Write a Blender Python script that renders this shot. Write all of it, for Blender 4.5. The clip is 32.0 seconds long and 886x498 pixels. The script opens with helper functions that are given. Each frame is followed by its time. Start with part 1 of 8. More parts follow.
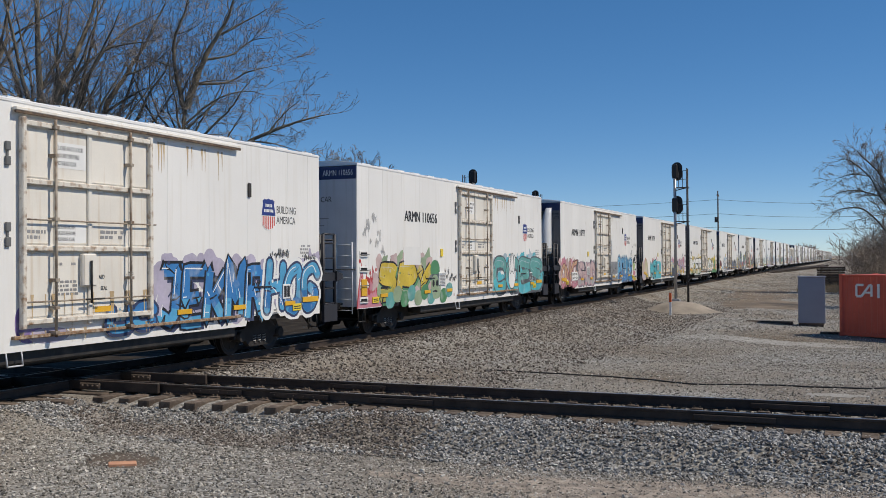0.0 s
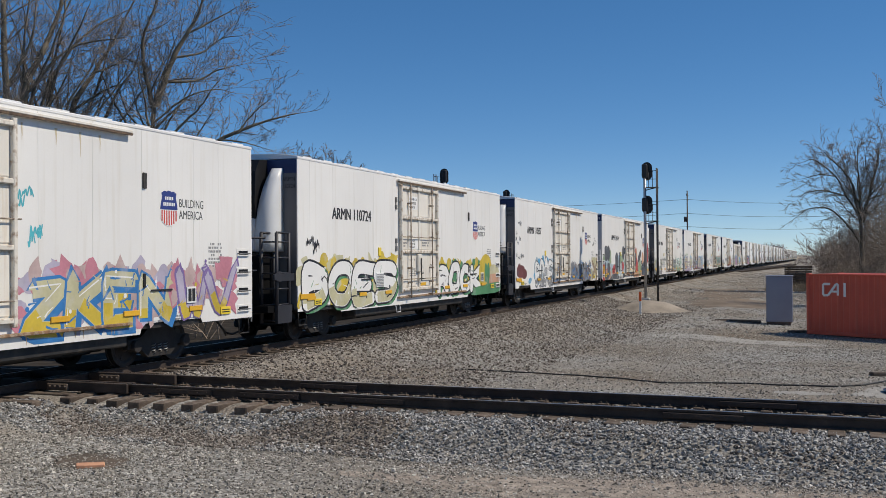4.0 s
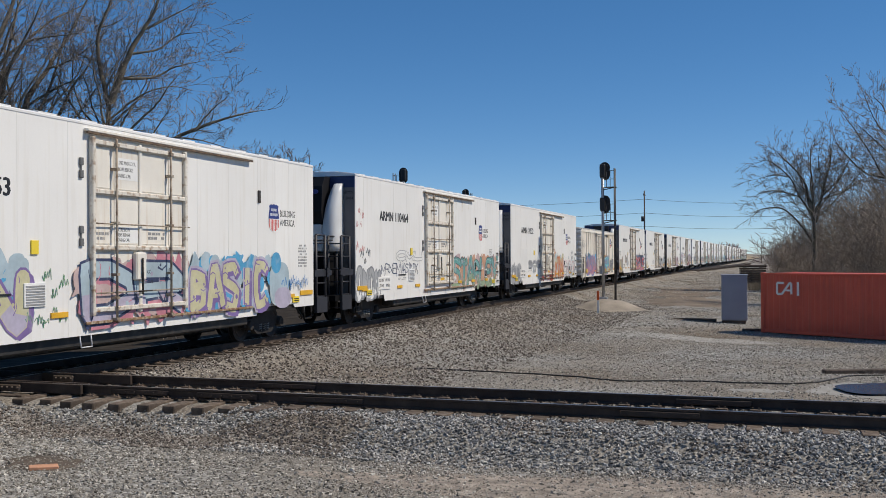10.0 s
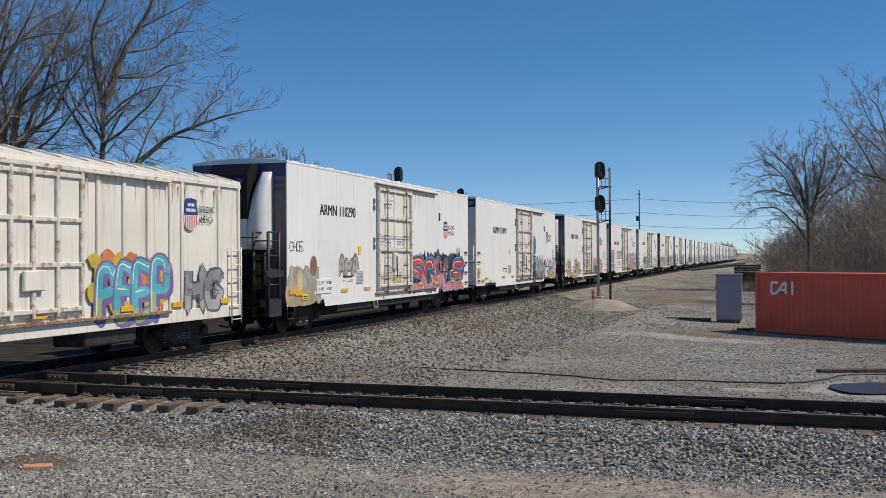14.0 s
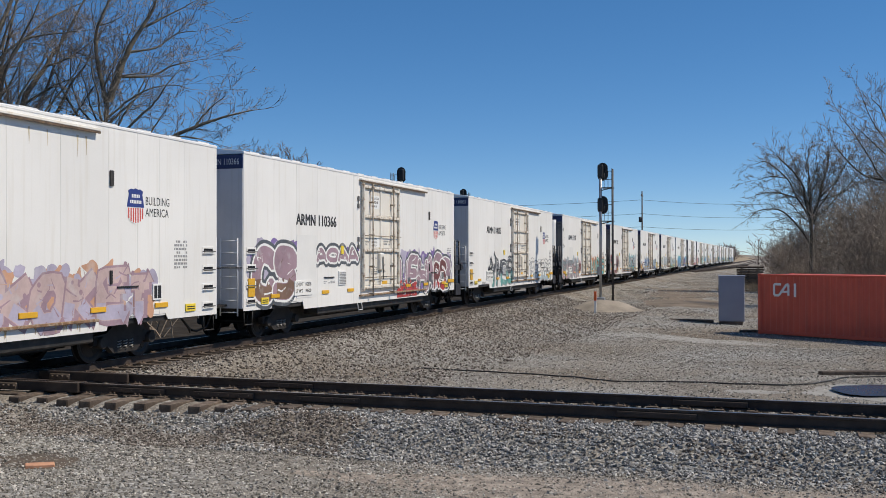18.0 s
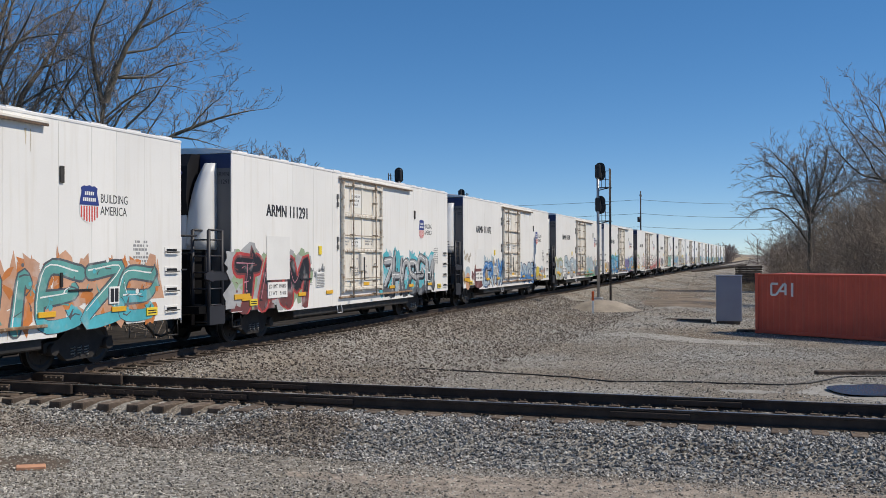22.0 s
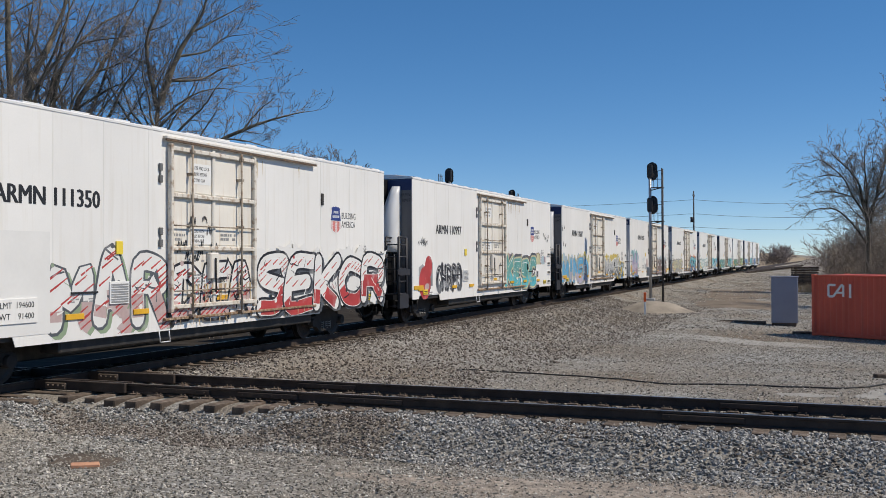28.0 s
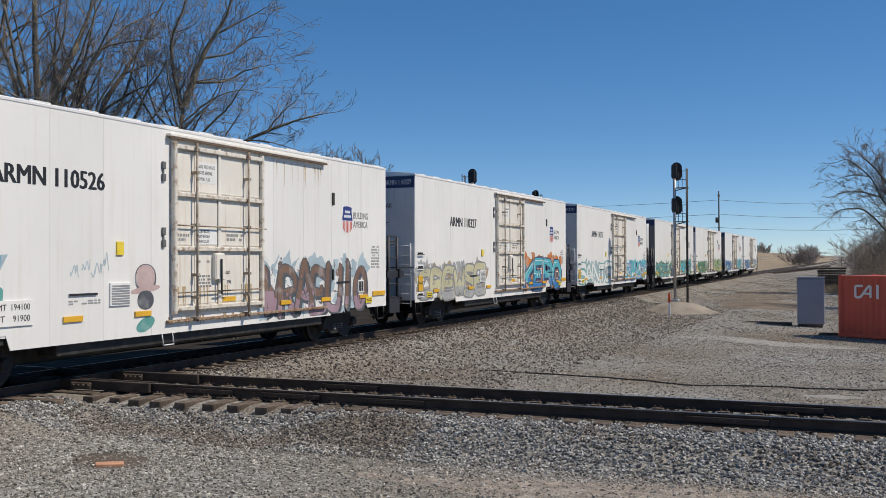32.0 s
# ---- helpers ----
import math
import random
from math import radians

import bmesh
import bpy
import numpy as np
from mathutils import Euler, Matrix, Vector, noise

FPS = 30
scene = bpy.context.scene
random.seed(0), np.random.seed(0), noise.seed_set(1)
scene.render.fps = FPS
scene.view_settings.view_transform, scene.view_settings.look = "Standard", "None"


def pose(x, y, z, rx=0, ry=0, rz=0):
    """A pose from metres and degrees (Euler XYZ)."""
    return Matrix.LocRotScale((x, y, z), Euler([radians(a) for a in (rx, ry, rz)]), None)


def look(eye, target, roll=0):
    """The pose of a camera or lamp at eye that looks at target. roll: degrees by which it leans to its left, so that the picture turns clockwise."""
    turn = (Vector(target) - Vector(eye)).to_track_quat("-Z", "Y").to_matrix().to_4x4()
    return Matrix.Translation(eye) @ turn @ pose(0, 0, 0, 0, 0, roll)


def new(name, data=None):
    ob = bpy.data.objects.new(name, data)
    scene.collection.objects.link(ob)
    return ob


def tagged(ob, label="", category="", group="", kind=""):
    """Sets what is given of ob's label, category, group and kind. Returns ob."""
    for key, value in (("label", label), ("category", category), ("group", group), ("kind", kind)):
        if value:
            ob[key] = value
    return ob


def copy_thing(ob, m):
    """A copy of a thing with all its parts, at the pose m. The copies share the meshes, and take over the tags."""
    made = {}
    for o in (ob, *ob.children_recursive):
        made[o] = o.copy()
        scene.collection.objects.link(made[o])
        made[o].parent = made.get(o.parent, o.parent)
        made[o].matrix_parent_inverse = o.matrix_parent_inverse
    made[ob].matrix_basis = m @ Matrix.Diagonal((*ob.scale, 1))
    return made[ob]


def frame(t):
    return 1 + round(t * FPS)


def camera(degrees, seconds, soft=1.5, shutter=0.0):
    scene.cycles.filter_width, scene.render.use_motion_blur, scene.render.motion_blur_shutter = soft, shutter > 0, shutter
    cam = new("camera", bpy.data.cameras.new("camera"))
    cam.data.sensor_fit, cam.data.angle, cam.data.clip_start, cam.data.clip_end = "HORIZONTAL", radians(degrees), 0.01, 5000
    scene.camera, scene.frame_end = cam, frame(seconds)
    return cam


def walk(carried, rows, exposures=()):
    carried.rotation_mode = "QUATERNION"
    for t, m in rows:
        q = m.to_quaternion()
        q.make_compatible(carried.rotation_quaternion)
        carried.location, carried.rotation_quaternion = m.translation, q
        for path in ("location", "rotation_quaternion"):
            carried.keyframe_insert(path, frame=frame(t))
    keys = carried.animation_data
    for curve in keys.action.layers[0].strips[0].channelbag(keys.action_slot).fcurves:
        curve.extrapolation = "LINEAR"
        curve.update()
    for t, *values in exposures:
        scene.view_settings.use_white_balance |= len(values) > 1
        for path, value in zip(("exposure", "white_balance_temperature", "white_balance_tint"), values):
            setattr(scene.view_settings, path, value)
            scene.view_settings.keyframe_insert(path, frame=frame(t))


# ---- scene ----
# camera: heading (clockwise from +y), pitch, roll, side step
EYE = (0.0, 0.0, 2.323)
cam = camera(47.54, 32.0, soft=0.4)


def eye_pose(yaw, pitch, roll, dx, dy):
    return pose(EYE[0] + dx, EYE[1] + dy, EYE[2], 90 + pitch, 0, -yaw) @ pose(0, 0, 0, 0, 0, roll)


walk(cam, [
    (0.0, eye_pose(-22.288, 0.597, -0.400, 0.000, 0.000)),
    (0.5, eye_pose(-22.100, 0.592, -0.398, 0.000, 0.000)),
    (1.0, eye_pose(-21.913, 0.588, -0.395, 0.000, 0.000)),
    (1.5, eye_pose(-21.729, 0.583, -0.386, 0.000, 0.000)),
    (2.0, eye_pose(-21.546, 0.579, -0.377, 0.000, 0.000)),
    (2.5, eye_pose(-21.347, 0.574, -0.375, 0.000, 0.000)),
    (3.0, eye_pose(-21.125, 0.564, -0.375, 0.000, 0.000)),
    (3.5, eye_pose(-20.886, 0.546, -0.378, 0.000, 0.000)),
    (5.5, eye_pose(-19.978, 0.556, -0.444, 0.000, 0.000)),
    (6.0, eye_pose(-19.763, 0.523, -0.430, 0.000, 0.000)),
    (6.5, eye_pose(-19.556, 0.505, -0.416, 0.000, 0.000)),
    (7.0, eye_pose(-19.367, 0.502, -0.408, 0.000, 0.000)),
    (7.5, eye_pose(-19.173, 0.507, -0.411, 0.000, 0.000)),
    (8.0, eye_pose(-18.967, 0.511, -0.416, 0.000, 0.000)),
    (8.5, eye_pose(-18.775, 0.509, -0.410, 0.000, 0.000)),
    (9.0, eye_pose(-18.602, 0.503, -0.394, 0.000, 0.000)),
    (9.5, eye_pose(-18.448, 0.492, -0.372, 0.000, 0.000)),
    (10.0, eye_pose(-18.321, 0.480, -0.355, 0.000, 0.000)),
    (10.5, eye_pose(-18.220, 0.474, -0.347, 0.000, 0.000)),
    (11.0, eye_pose(-18.138, 0.460, -0.340, 0.000, 0.000)),
    (11.5, eye_pose(-18.078, 0.447, -0.333, 0.000, 0.000)),
    (12.0, eye_pose(-18.045, 0.443, -0.326, 0.000, 0.000)),
    (12.5, eye_pose(-18.033, 0.438, -0.313, 0.000, 0.000)),
    (13.0, eye_pose(-18.027, 0.435, -0.307, 0.000, 0.000)),
    (13.5, eye_pose(-18.028, 0.437, -0.307, 0.000, 0.000)),
    (14.0, eye_pose(-18.038, 0.435, -0.300, 0.000, 0.000)),
    (14.5, eye_pose(-18.056, 0.424, -0.286, 0.000, 0.000)),
    (16.5, eye_pose(-18.152, 0.446, -0.209, 0.000, 0.000)),
    (17.0, eye_pose(-18.178, 0.456, -0.170, 0.000, 0.000)),
    (17.5, eye_pose(-18.187, 0.463, -0.129, 0.000, 0.000)),
    (18.0, eye_pose(-18.182, 0.466, -0.088, 0.000, 0.000)),
    (18.5, eye_pose(-18.177, 0.458, -0.054, 0.000, 0.000)),
    (19.0, eye_pose(-18.168, 0.445, -0.030, 0.000, 0.000)),
    (19.5, eye_pose(-18.150, 0.435, -0.011, 0.000, 0.000)),
    (20.0, eye_pose(-18.143, 0.439, 0.002, 0.000, 0.000)),
    (20.5, eye_pose(-18.144, 0.455, -0.004, 0.000, 0.000)),
    (21.0, eye_pose(-18.137, 0.468, -0.047, 0.000, 0.000)),
    (21.5, eye_pose(-18.110, 0.468, -0.148, 0.042, 0.029)),
    (22.0, eye_pose(-18.143, 0.482, -0.226, 0.089, 0.064)),
    (22.5, eye_pose(-18.321, 0.463, -0.100, 0.134, 0.096)),
    (23.0, eye_pose(-18.735, 0.423, 0.087, 0.156, 0.109)),
    (23.5, eye_pose(-19.207, 0.481, 0.091, 0.152, 0.109)),
    (24.0, eye_pose(-19.724, 0.500, 0.048, 0.139, 0.102)),
    (24.5, eye_pose(-20.031, 0.449, 0.093, 0.123, 0.097)),
    (25.0, eye_pose(-20.244, 0.467, -0.030, 0.112, 0.100)),
    (25.5, eye_pose(-20.381, 0.486, -0.078, 0.103, 0.111)),
    (27.5, eye_pose(-20.843, 0.525, -0.182, 0.082, 0.143)),
    (28.0, eye_pose(-21.027, 0.533, -0.222, 0.084, 0.148)),
    (28.5, eye_pose(-21.197, 0.542, -0.248, 0.085, 0.150)),
    (29.0, eye_pose(-21.348, 0.546, -0.255, 0.083, 0.151)),
    (29.5, eye_pose(-21.507, 0.545, -0.254, 0.080, 0.152)),
    (30.0, eye_pose(-21.698, 0.543, -0.256, 0.084, 0.154)),
    (30.5, eye_pose(-21.870, 0.547, -0.268, 0.093, 0.157)),
    (31.0, eye_pose(-22.018, 0.558, -0.279, 0.098, 0.162)),
    (31.5, eye_pose(-22.187, 0.574, -0.270, 0.100, 0.168)),
    (32.0, eye_pose(-22.373, 0.576, -0.231, 0.100, 0.171)),
], exposures=[(0, -0.16), (6, -0.14), (13, -0.10), (19, -0.03), (24, -0.06), (28, -0.06), (32, -0.09)])

# ---------------------------------------------------------------- light
SUN_DIR = Vector((2.05, 0.62, 2.5)).normalized()
world = bpy.data.worlds.new("world")
scene.world = world
world.use_nodes = True
wn = world.node_tree.nodes
sky = wn.new("ShaderNodeTexSky")
sky.sky_type = "NISHITA"
sky.sun_disc = False
sky.sun_elevation = math.asin(SUN_DIR.z)
sky.sun_rotation = math.atan2(SUN_DIR.x, SUN_DIR.y)
sky.altitude = 1200
sky.air_density = 0.6
sky.dust_density = 0.0
sky.ozone_density = 3.5
bg = wn["Background"]
deep = wn.new("ShaderNodeHueSaturation")
deep.inputs["Hue"].default_value = 0.501
deep.inputs["Saturation"].default_value = 1.40
soft_sky = wn.new("ShaderNodeGamma")
soft_sky.inputs["Gamma"].default_value = 0.74
world.node_tree.links.new(sky.outputs[0], soft_sky.inputs["Color"])
world.node_tree.links.new(soft_sky.outputs[0], deep.inputs["Color"])
world.node_tree.links.new(deep.outputs[0], bg.inputs[0])
bg.inputs[1].default_value = 0.184
sun = new("sun", bpy.data.lights.new("sun", "SUN"))
sun.data.energy = 4.3
sun.data.angle = radians(0.5)
sun.data.color = (1.0, 0.90, 0.76)
sun.matrix_world = look(SUN_DIR * 50, (0, 0, 0))
scene.view_settings.exposure = 0.0


# ---------------------------------------------------------------- materials
def material(name, base, rough=0.6, metal=0.0, var=0.12, scale=1.5, fine=30.0, bump=0.15, second=None, amount=0.5,
             streak=None, spec=0.5, per=0.0):
    """A painted or raw surface: cloudy variation, a second tone in patches, grain as relief, vertical streaks."""
    m = bpy.data.materials.new(name)
    m.use_nodes = True
    nt = m.node_tree
    n, link = nt.nodes, nt.links.new
    b = n["Principled BSDF"]
    b.inputs["Roughness"].default_value = rough
    b.inputs["Metallic"].default_value = metal
    b.inputs["Specular IOR Level"].default_value = spec
    co = n.new("ShaderNodeTexCoord").outputs["Object"]

    def noise_at(s, detail=4, src=co):
        t = n.new("ShaderNodeTexNoise")
        t.inputs["Scale"].default_value = s
        t.inputs["Detail"].default_value = detail
        link(src, t.inputs["Vector"])
        return t.outputs[0]

    def ramp(src, lo, hi):
        r = n.new("ShaderNodeMapRange")
        r.inputs[1].default_value, r.inputs[2].default_value = lo, hi
        link(src, r.inputs[0])
        return r.outputs[0]

    def mix(fac, a, c):
        x = n.new("ShaderNodeMix")
        x.data_type = "RGBA"
        if isinstance(fac, float):
            x.inputs[0].default_value = fac
        else:
            link(fac, x.inputs[0])
        for i, v in ((6, a), (7, c)):
            if isinstance(v, tuple):
                x.inputs[i].default_value = (*v, 1)
            else:
                link(v, x.inputs[i])
        return x.outputs[2]

    dark = tuple(c * (1 - var * 1.6) for c in base)
    light = tuple(min(1, c * (1 + var)) for c in base)
    big, small = noise_at(scale), noise_at(fine, 3)
    col = mix(ramp(big, 0.3, 0.7), dark, light)
    if second:
        patch = noise_at(scale * 2.3, 6)
        col = mix(ramp(patch, 0.62 - amount * 0.3, 0.72), col, second)
    if streak:
        mp = n.new("ShaderNodeMapping")
        mp.inputs["Scale"].default_value = (6.0, 6.0, 0.35)
        link(co, mp.inputs[0])
        col = mix(ramp(noise_at(1.3, 5, mp.outputs[0]), 0.52, 0.85), col, streak)
    if per:
        inf = n.new("ShaderNodeObjectInfo")
        hv = n.new("ShaderNodeHueSaturation")
        link(col, hv.inputs["Color"])
        link(ramp(inf.outputs["Random"], 0, 1), hv.inputs["Value"])
        hv.inputs["Value"].links[0].from_node.inputs[3].default_value = 1 - per
        hv.inputs["Value"].links[0].from_node.inputs[4].default_value = 1 + per
        col = hv.outputs[0]
    g = mix(ramp(small, 0.3, 0.75), (0.8, 0.8, 0.8), (1, 1, 1))
    mul = n.new("ShaderNodeMix")
    mul.data_type, mul.blend_type = "RGBA", "MULTIPLY"
    mul.inputs[0].default_value = min(1.0, var * 4)
    link(col, mul.inputs[6])
    link(g, mul.inputs[7])
    link(mul.outputs[2], b.inputs["Base Color"])
    if bump:
        bp = n.new("ShaderNodeBump")
        bp.inputs["Strength"].default_value = bump
        bp.inputs["Distance"].default_value = 0.01
        link(small, bp.inputs["Height"])
        link(bp.outputs[0], b.inputs["Normal"])
    return m


def ground_material():
    """Crushed grey stone with brown fines in broad patches."""
    m = bpy.data.materials.new("gravel_ground")
    m.use_nodes = True
    nt = m.node_tree
    n, link = nt.nodes, nt.links.new
    b = n["Principled BSDF"]
    b.inputs["Roughness"].default_value = 0.95
    b.inputs["Specular IOR Level"].default_value = 0.2
    co = n.new("ShaderNodeTexCoord").outputs["Object"]

    def vor(s):
        t = n.new("ShaderNodeTexVoronoi")
        t.inputs["Scale"].default_value = s
        link(co, t.inputs["Vector"])
        return t

    def noi(s, d=4):
        t = n.new("ShaderNodeTexNoise")
        t.inputs["Scale"].default_value = s
        t.inputs["Detail"].default_value = d
        link(co, t.inputs["Vector"])
        return t.outputs[0]

    def ramp(src, stops):
        r = n.new("ShaderNodeValToRGB")
        e = r.color_ramp.elements
        e[0].position, e[0].color = stops[0][0], (*stops[0][1], 1)
        e[1].position, e[1].color = stops[-1][0], (*stops[-1][1], 1)
        for p, c in stops[1:-1]:
            e.new(p).color = (*c, 1)
        link(src, r.inputs[0])
        return r.outputs[0]

    def mix(fac, a, c, mode="MIX"):
        x = n.new("ShaderNodeMix")
        x.data_type, x.blend_type = "RGBA", mode
        if isinstance(fac, float):
            x.inputs[0].default_value = fac
        else:
            link(fac, x.inputs[0])
        link(a, x.inputs[6])
        link(c, x.inputs[7])
        return x.outputs[2]

    v1, v2 = vor(17.0), vor(42.0)
    sep = n.new("ShaderNodeSeparateColor")
    link(v1.outputs["Color"], sep.inputs[0])
    stone = ramp(sep.outputs[0], [(0, (0.12, 0.113, 0.10)), (0.4, (0.225, 0.216, 0.198)), (0.75, (0.325, 0.315, 0.29)), (1, (0.50, 0.485, 0.45))])
    sep2 = n.new("ShaderNodeSeparateColor")
    link(v2.outputs["Color"], sep2.inputs[0])
    grit = ramp(sep2.outputs[0], [(0, (0.14, 0.123, 0.10)), (0.5, (0.25, 0.225, 0.19)), (1, (0.38, 0.345, 0.295))])
    patch = ramp(noi(0.35, 6), [(0.40, (0, 0, 0)), (0.62, (1, 1, 1))])
    col = mix(patch, stone, grit)
    brown = n.new("ShaderNodeRGB")
    brown.outputs[0].default_value = (0.62, 0.52, 0.42, 1)
    tone = ramp(noi(0.16, 5), [(0.45, (0, 0, 0)), (0.66, (0.8, 0.8, 0.8))])
    col = mix(tone, col, mix(1.0, col, brown.outputs[0], "MULTIPLY"))
    link(col, b.inputs["Base Color"])
    bp = n.new("ShaderNodeBump")
    bp.inputs["Strength"].default_value = 0.8
    bp.inputs["Distance"].default_value = 0.03
    bp.invert = True
    link(v1.outputs["Distance"], bp.inputs["Height"])
    b2 = n.new("ShaderNodeBump")
    b2.inputs["Strength"].default_value = 0.5
    b2.inputs["Distance"].default_value = 0.012
    b2.invert = True
    link(v2.outputs["Distance"], b2.inputs["Height"])
    link(bp.outputs[0], b2.inputs["Normal"])
    link(b2.outputs[0], b.inputs["Normal"])
    return m


M_GROUND = ground_material()
M_WHITE = material("car_white", (0.80, 0.79, 0.76), 0.45, var=0.03, scale=0.5, bump=0.03, streak=(0.715, 0.69, 0.635), per=0.025)
M_ROOF = material("roof_white", (0.80, 0.80, 0.79), 0.5, var=0.03, scale=1.0, bump=0.05)
M_END = material("end_grey", (0.62, 0.62, 0.64), 0.5, var=0.05, scale=1.0, bump=0.05, streak=(0.5, 0.49, 0.47))
M_DOOR = material("door_cream", (0.78, 0.745, 0.67), 0.5, var=0.05, scale=1.2, bump=0.05, streak=(0.60, 0.49, 0.36), per=0.04)
M_ROD = material("lock_rod_worn", (0.40, 0.345, 0.275), 0.6, var=0.15, scale=3.0, bump=0.15, second=(0.16, 0.095, 0.055), amount=0.6)
M_BAR = material("door_bar", (0.73, 0.685, 0.60), 0.5, var=0.08, scale=3.0, bump=0.1, second=(0.30, 0.185, 0.10), amount=0.38)
M_SHORT = material("old_cream", (0.78, 0.74, 0.66), 0.55, var=0.06, scale=0.8, bump=0.06, streak=(0.58, 0.46, 0.33))
M_RUST = material("rust_edge", (0.26, 0.15, 0.08), 0.8, var=0.3, scale=5.0, bump=0.3, second=(0.5, 0.42, 0.32))
# brown-black tone for the shadow line below the door rail
M_LIPSHADE = material("rail_lip_shade", (0.12, 0.08, 0.055), 0.8, var=0.3, scale=5.0, bump=0.3, second=(0.25, 0.17, 0.10))
M_ENDDARK = material("end_dark", (0.15, 0.146, 0.148), 0.5, var=0.08, scale=1.0, bump=0.05)
M_LADDER = material("ladder_grey", (0.15, 0.15, 0.148), 0.5, var=0.1, bump=0.03)
M_NAVY = material("navy_band", (0.025, 0.04, 0.12), 0.4, var=0.1, bump=0.03)
M_BLACK = material("frame_black", (0.022, 0.021, 0.020), 0.6, var=0.25, scale=2.0, bump=0.1, second=(0.06, 0.05, 0.042))
M_UNITB = material("unit_black", (0.014, 0.014, 0.016), 0.5, var=0.1, bump=0.02, spec=0.2)
M_UNITW = material("unit_white", (0.70, 0.71, 0.71), 0.4, var=0.04, bump=0.02)
M_PIT = material("platform_black", (0.009, 0.009, 0.010), 0.95, var=0.2, bump=0.05, spec=0.08)
M_CAGE = material("cage_grey", (0.026, 0.026, 0.032), 0.55, var=0.15, bump=0.05)
M_STEEL = material("wheel_steel", (0.035, 0.03, 0.027), 0.5, 0.5, var=0.2, bump=0.1)
M_TRUCK = material("truck_iron", (0.026, 0.022, 0.02), 0.75, var=0.3, scale=4.0, bump=0.3)
M_SPRING = material("spring_iron", (0.30, 0.29, 0.27), 0.6, 0.4, var=0.2, bump=0.1)
M_YELLOW = material("reflector_yellow", (0.75, 0.42, 0.03), 0.35, var=0.08, bump=0.02)
M_LABEL = material("label_yellow", (0.82, 0.62, 0.05), 0.4, var=0.05, bump=0.02)
M_TEXT = material("lettering_black", (0.02, 0.02, 0.022), 0.5, var=0.1, bump=0.0)
M_GTEXT = material("stencil_grey", (0.30, 0.30, 0.30), 0.5, var=0.1, bump=0.0)
M_SRED = material("shield_red", (0.60, 0.08, 0.06), 0.45, var=0.05, bump=0.0)
M_SBLUE = material("shield_blue", (0.03, 0.05, 0.22), 0.45, var=0.05, bump=0.0)
M_PAPER = material("placard_white", (0.80, 0.80, 0.78), 0.5, var=0.04, bump=0.0)
M_RAIL = material("rail_brown", (0.066, 0.047, 0.037), 0.75, 0.2, var=0.25, scale=3.0, bump=0.2)
M_RAILTOP = material("rail_head", (0.34, 0.32, 0.30), 0.35, 0.9, var=0.15, bump=0.05)
M_TIE = material("tie_wood", (0.115, 0.085, 0.064), 0.9, var=0.35, scale=4.0, fine=60, bump=0.5, second=(0.20, 0.16, 0.125), per=0.25)
M_PLATE = material("tie_plate", (0.16, 0.12, 0.09), 0.8, 0.3, var=0.25, bump=0.2)
M_CONT = material("container_red", (0.66, 0.105, 0.06), 0.5, var=0.08, scale=0.8, bump=0.06, streak=(0.56, 0.12, 0.075))
M_CABGREY = material("cabinet_grey", (0.27, 0.285, 0.34), 0.45, 0.1, var=0.04, bump=0.03)
M_SIGBLK = material("signal_black", (0.015, 0.015, 0.016), 0.55, var=0.1, bump=0.03)
M_ALU = material("mast_aluminium", (0.42, 0.42, 0.42), 0.45, 0.6, var=0.12, bump=0.05)
M_DIRT = material("sandy_dirt", (0.31, 0.265, 0.21), 0.95, var=0.2, scale=1.0, fine=20, bump=0.6)
M_BARK = material("bark_grey", (0.20, 0.172, 0.128), 0.9, var=0.3, scale=2.0, fine=18, bump=0.6)
M_TWIG = material("twig_tan", (0.29, 0.245, 0.205), 0.9, var=0.2, scale=0.6, bump=0.0)
# brush far off, its distance haze put into a greyer colour
M_FAR = material("far_brush_hazed", (0.27, 0.225, 0.205), 0.9, var=0.2, scale=0.1, bump=0.0)
M_BRUSH = material("brush_brown", (0.29, 0.235, 0.185), 0.9, var=0.3, scale=0.4, bump=0.0)
M_GRASS = material("dry_grass", (0.36, 0.28, 0.18), 0.95, var=0.3, scale=0.5, bump=0.0)
M_POLE = material("pole_wood", (0.10, 0.085, 0.075), 0.9, var=0.2, bump=0.2)
M_ORANGE = material("orange_paint", (0.75, 0.12, 0.02), 0.5, var=0.05, bump=0.0)
M_WIRE = material("wire_black", (0.03, 0.03, 0.03), 0.6, var=0.1, bump=0.0)


# ---------------------------------------------------------------- mesh helpers
def part(name, bm, mat, parent=None, label="", smooth=False):
    """Links a bmesh as one mesh object, under a thing or a part."""
    me = bpy.data.meshes.new(name)
    if smooth:
        for f in bm.faces:
            f.smooth = True
    bm.to_mesh(me)
    bm.free()
    for q in (mat if isinstance(mat, (list, tuple)) else [mat]):
        me.materials.append(q)
    ob = new(name, me)
    ob.parent = parent
    return tagged(ob, label) if label else ob


def same(ob, name, m, parent):
    """Another object on the mesh of ob."""
    o = new(name, ob.data)
    o.parent = parent
    o.matrix_basis = m
    return o


def empty(name, m=None, label="", category="", group="", kind=""):
    e = new(name)
    e.empty_display_size = 0.2
    if m is not None:
        e.matrix_basis = m
    return tagged(e, label, category, group, kind)


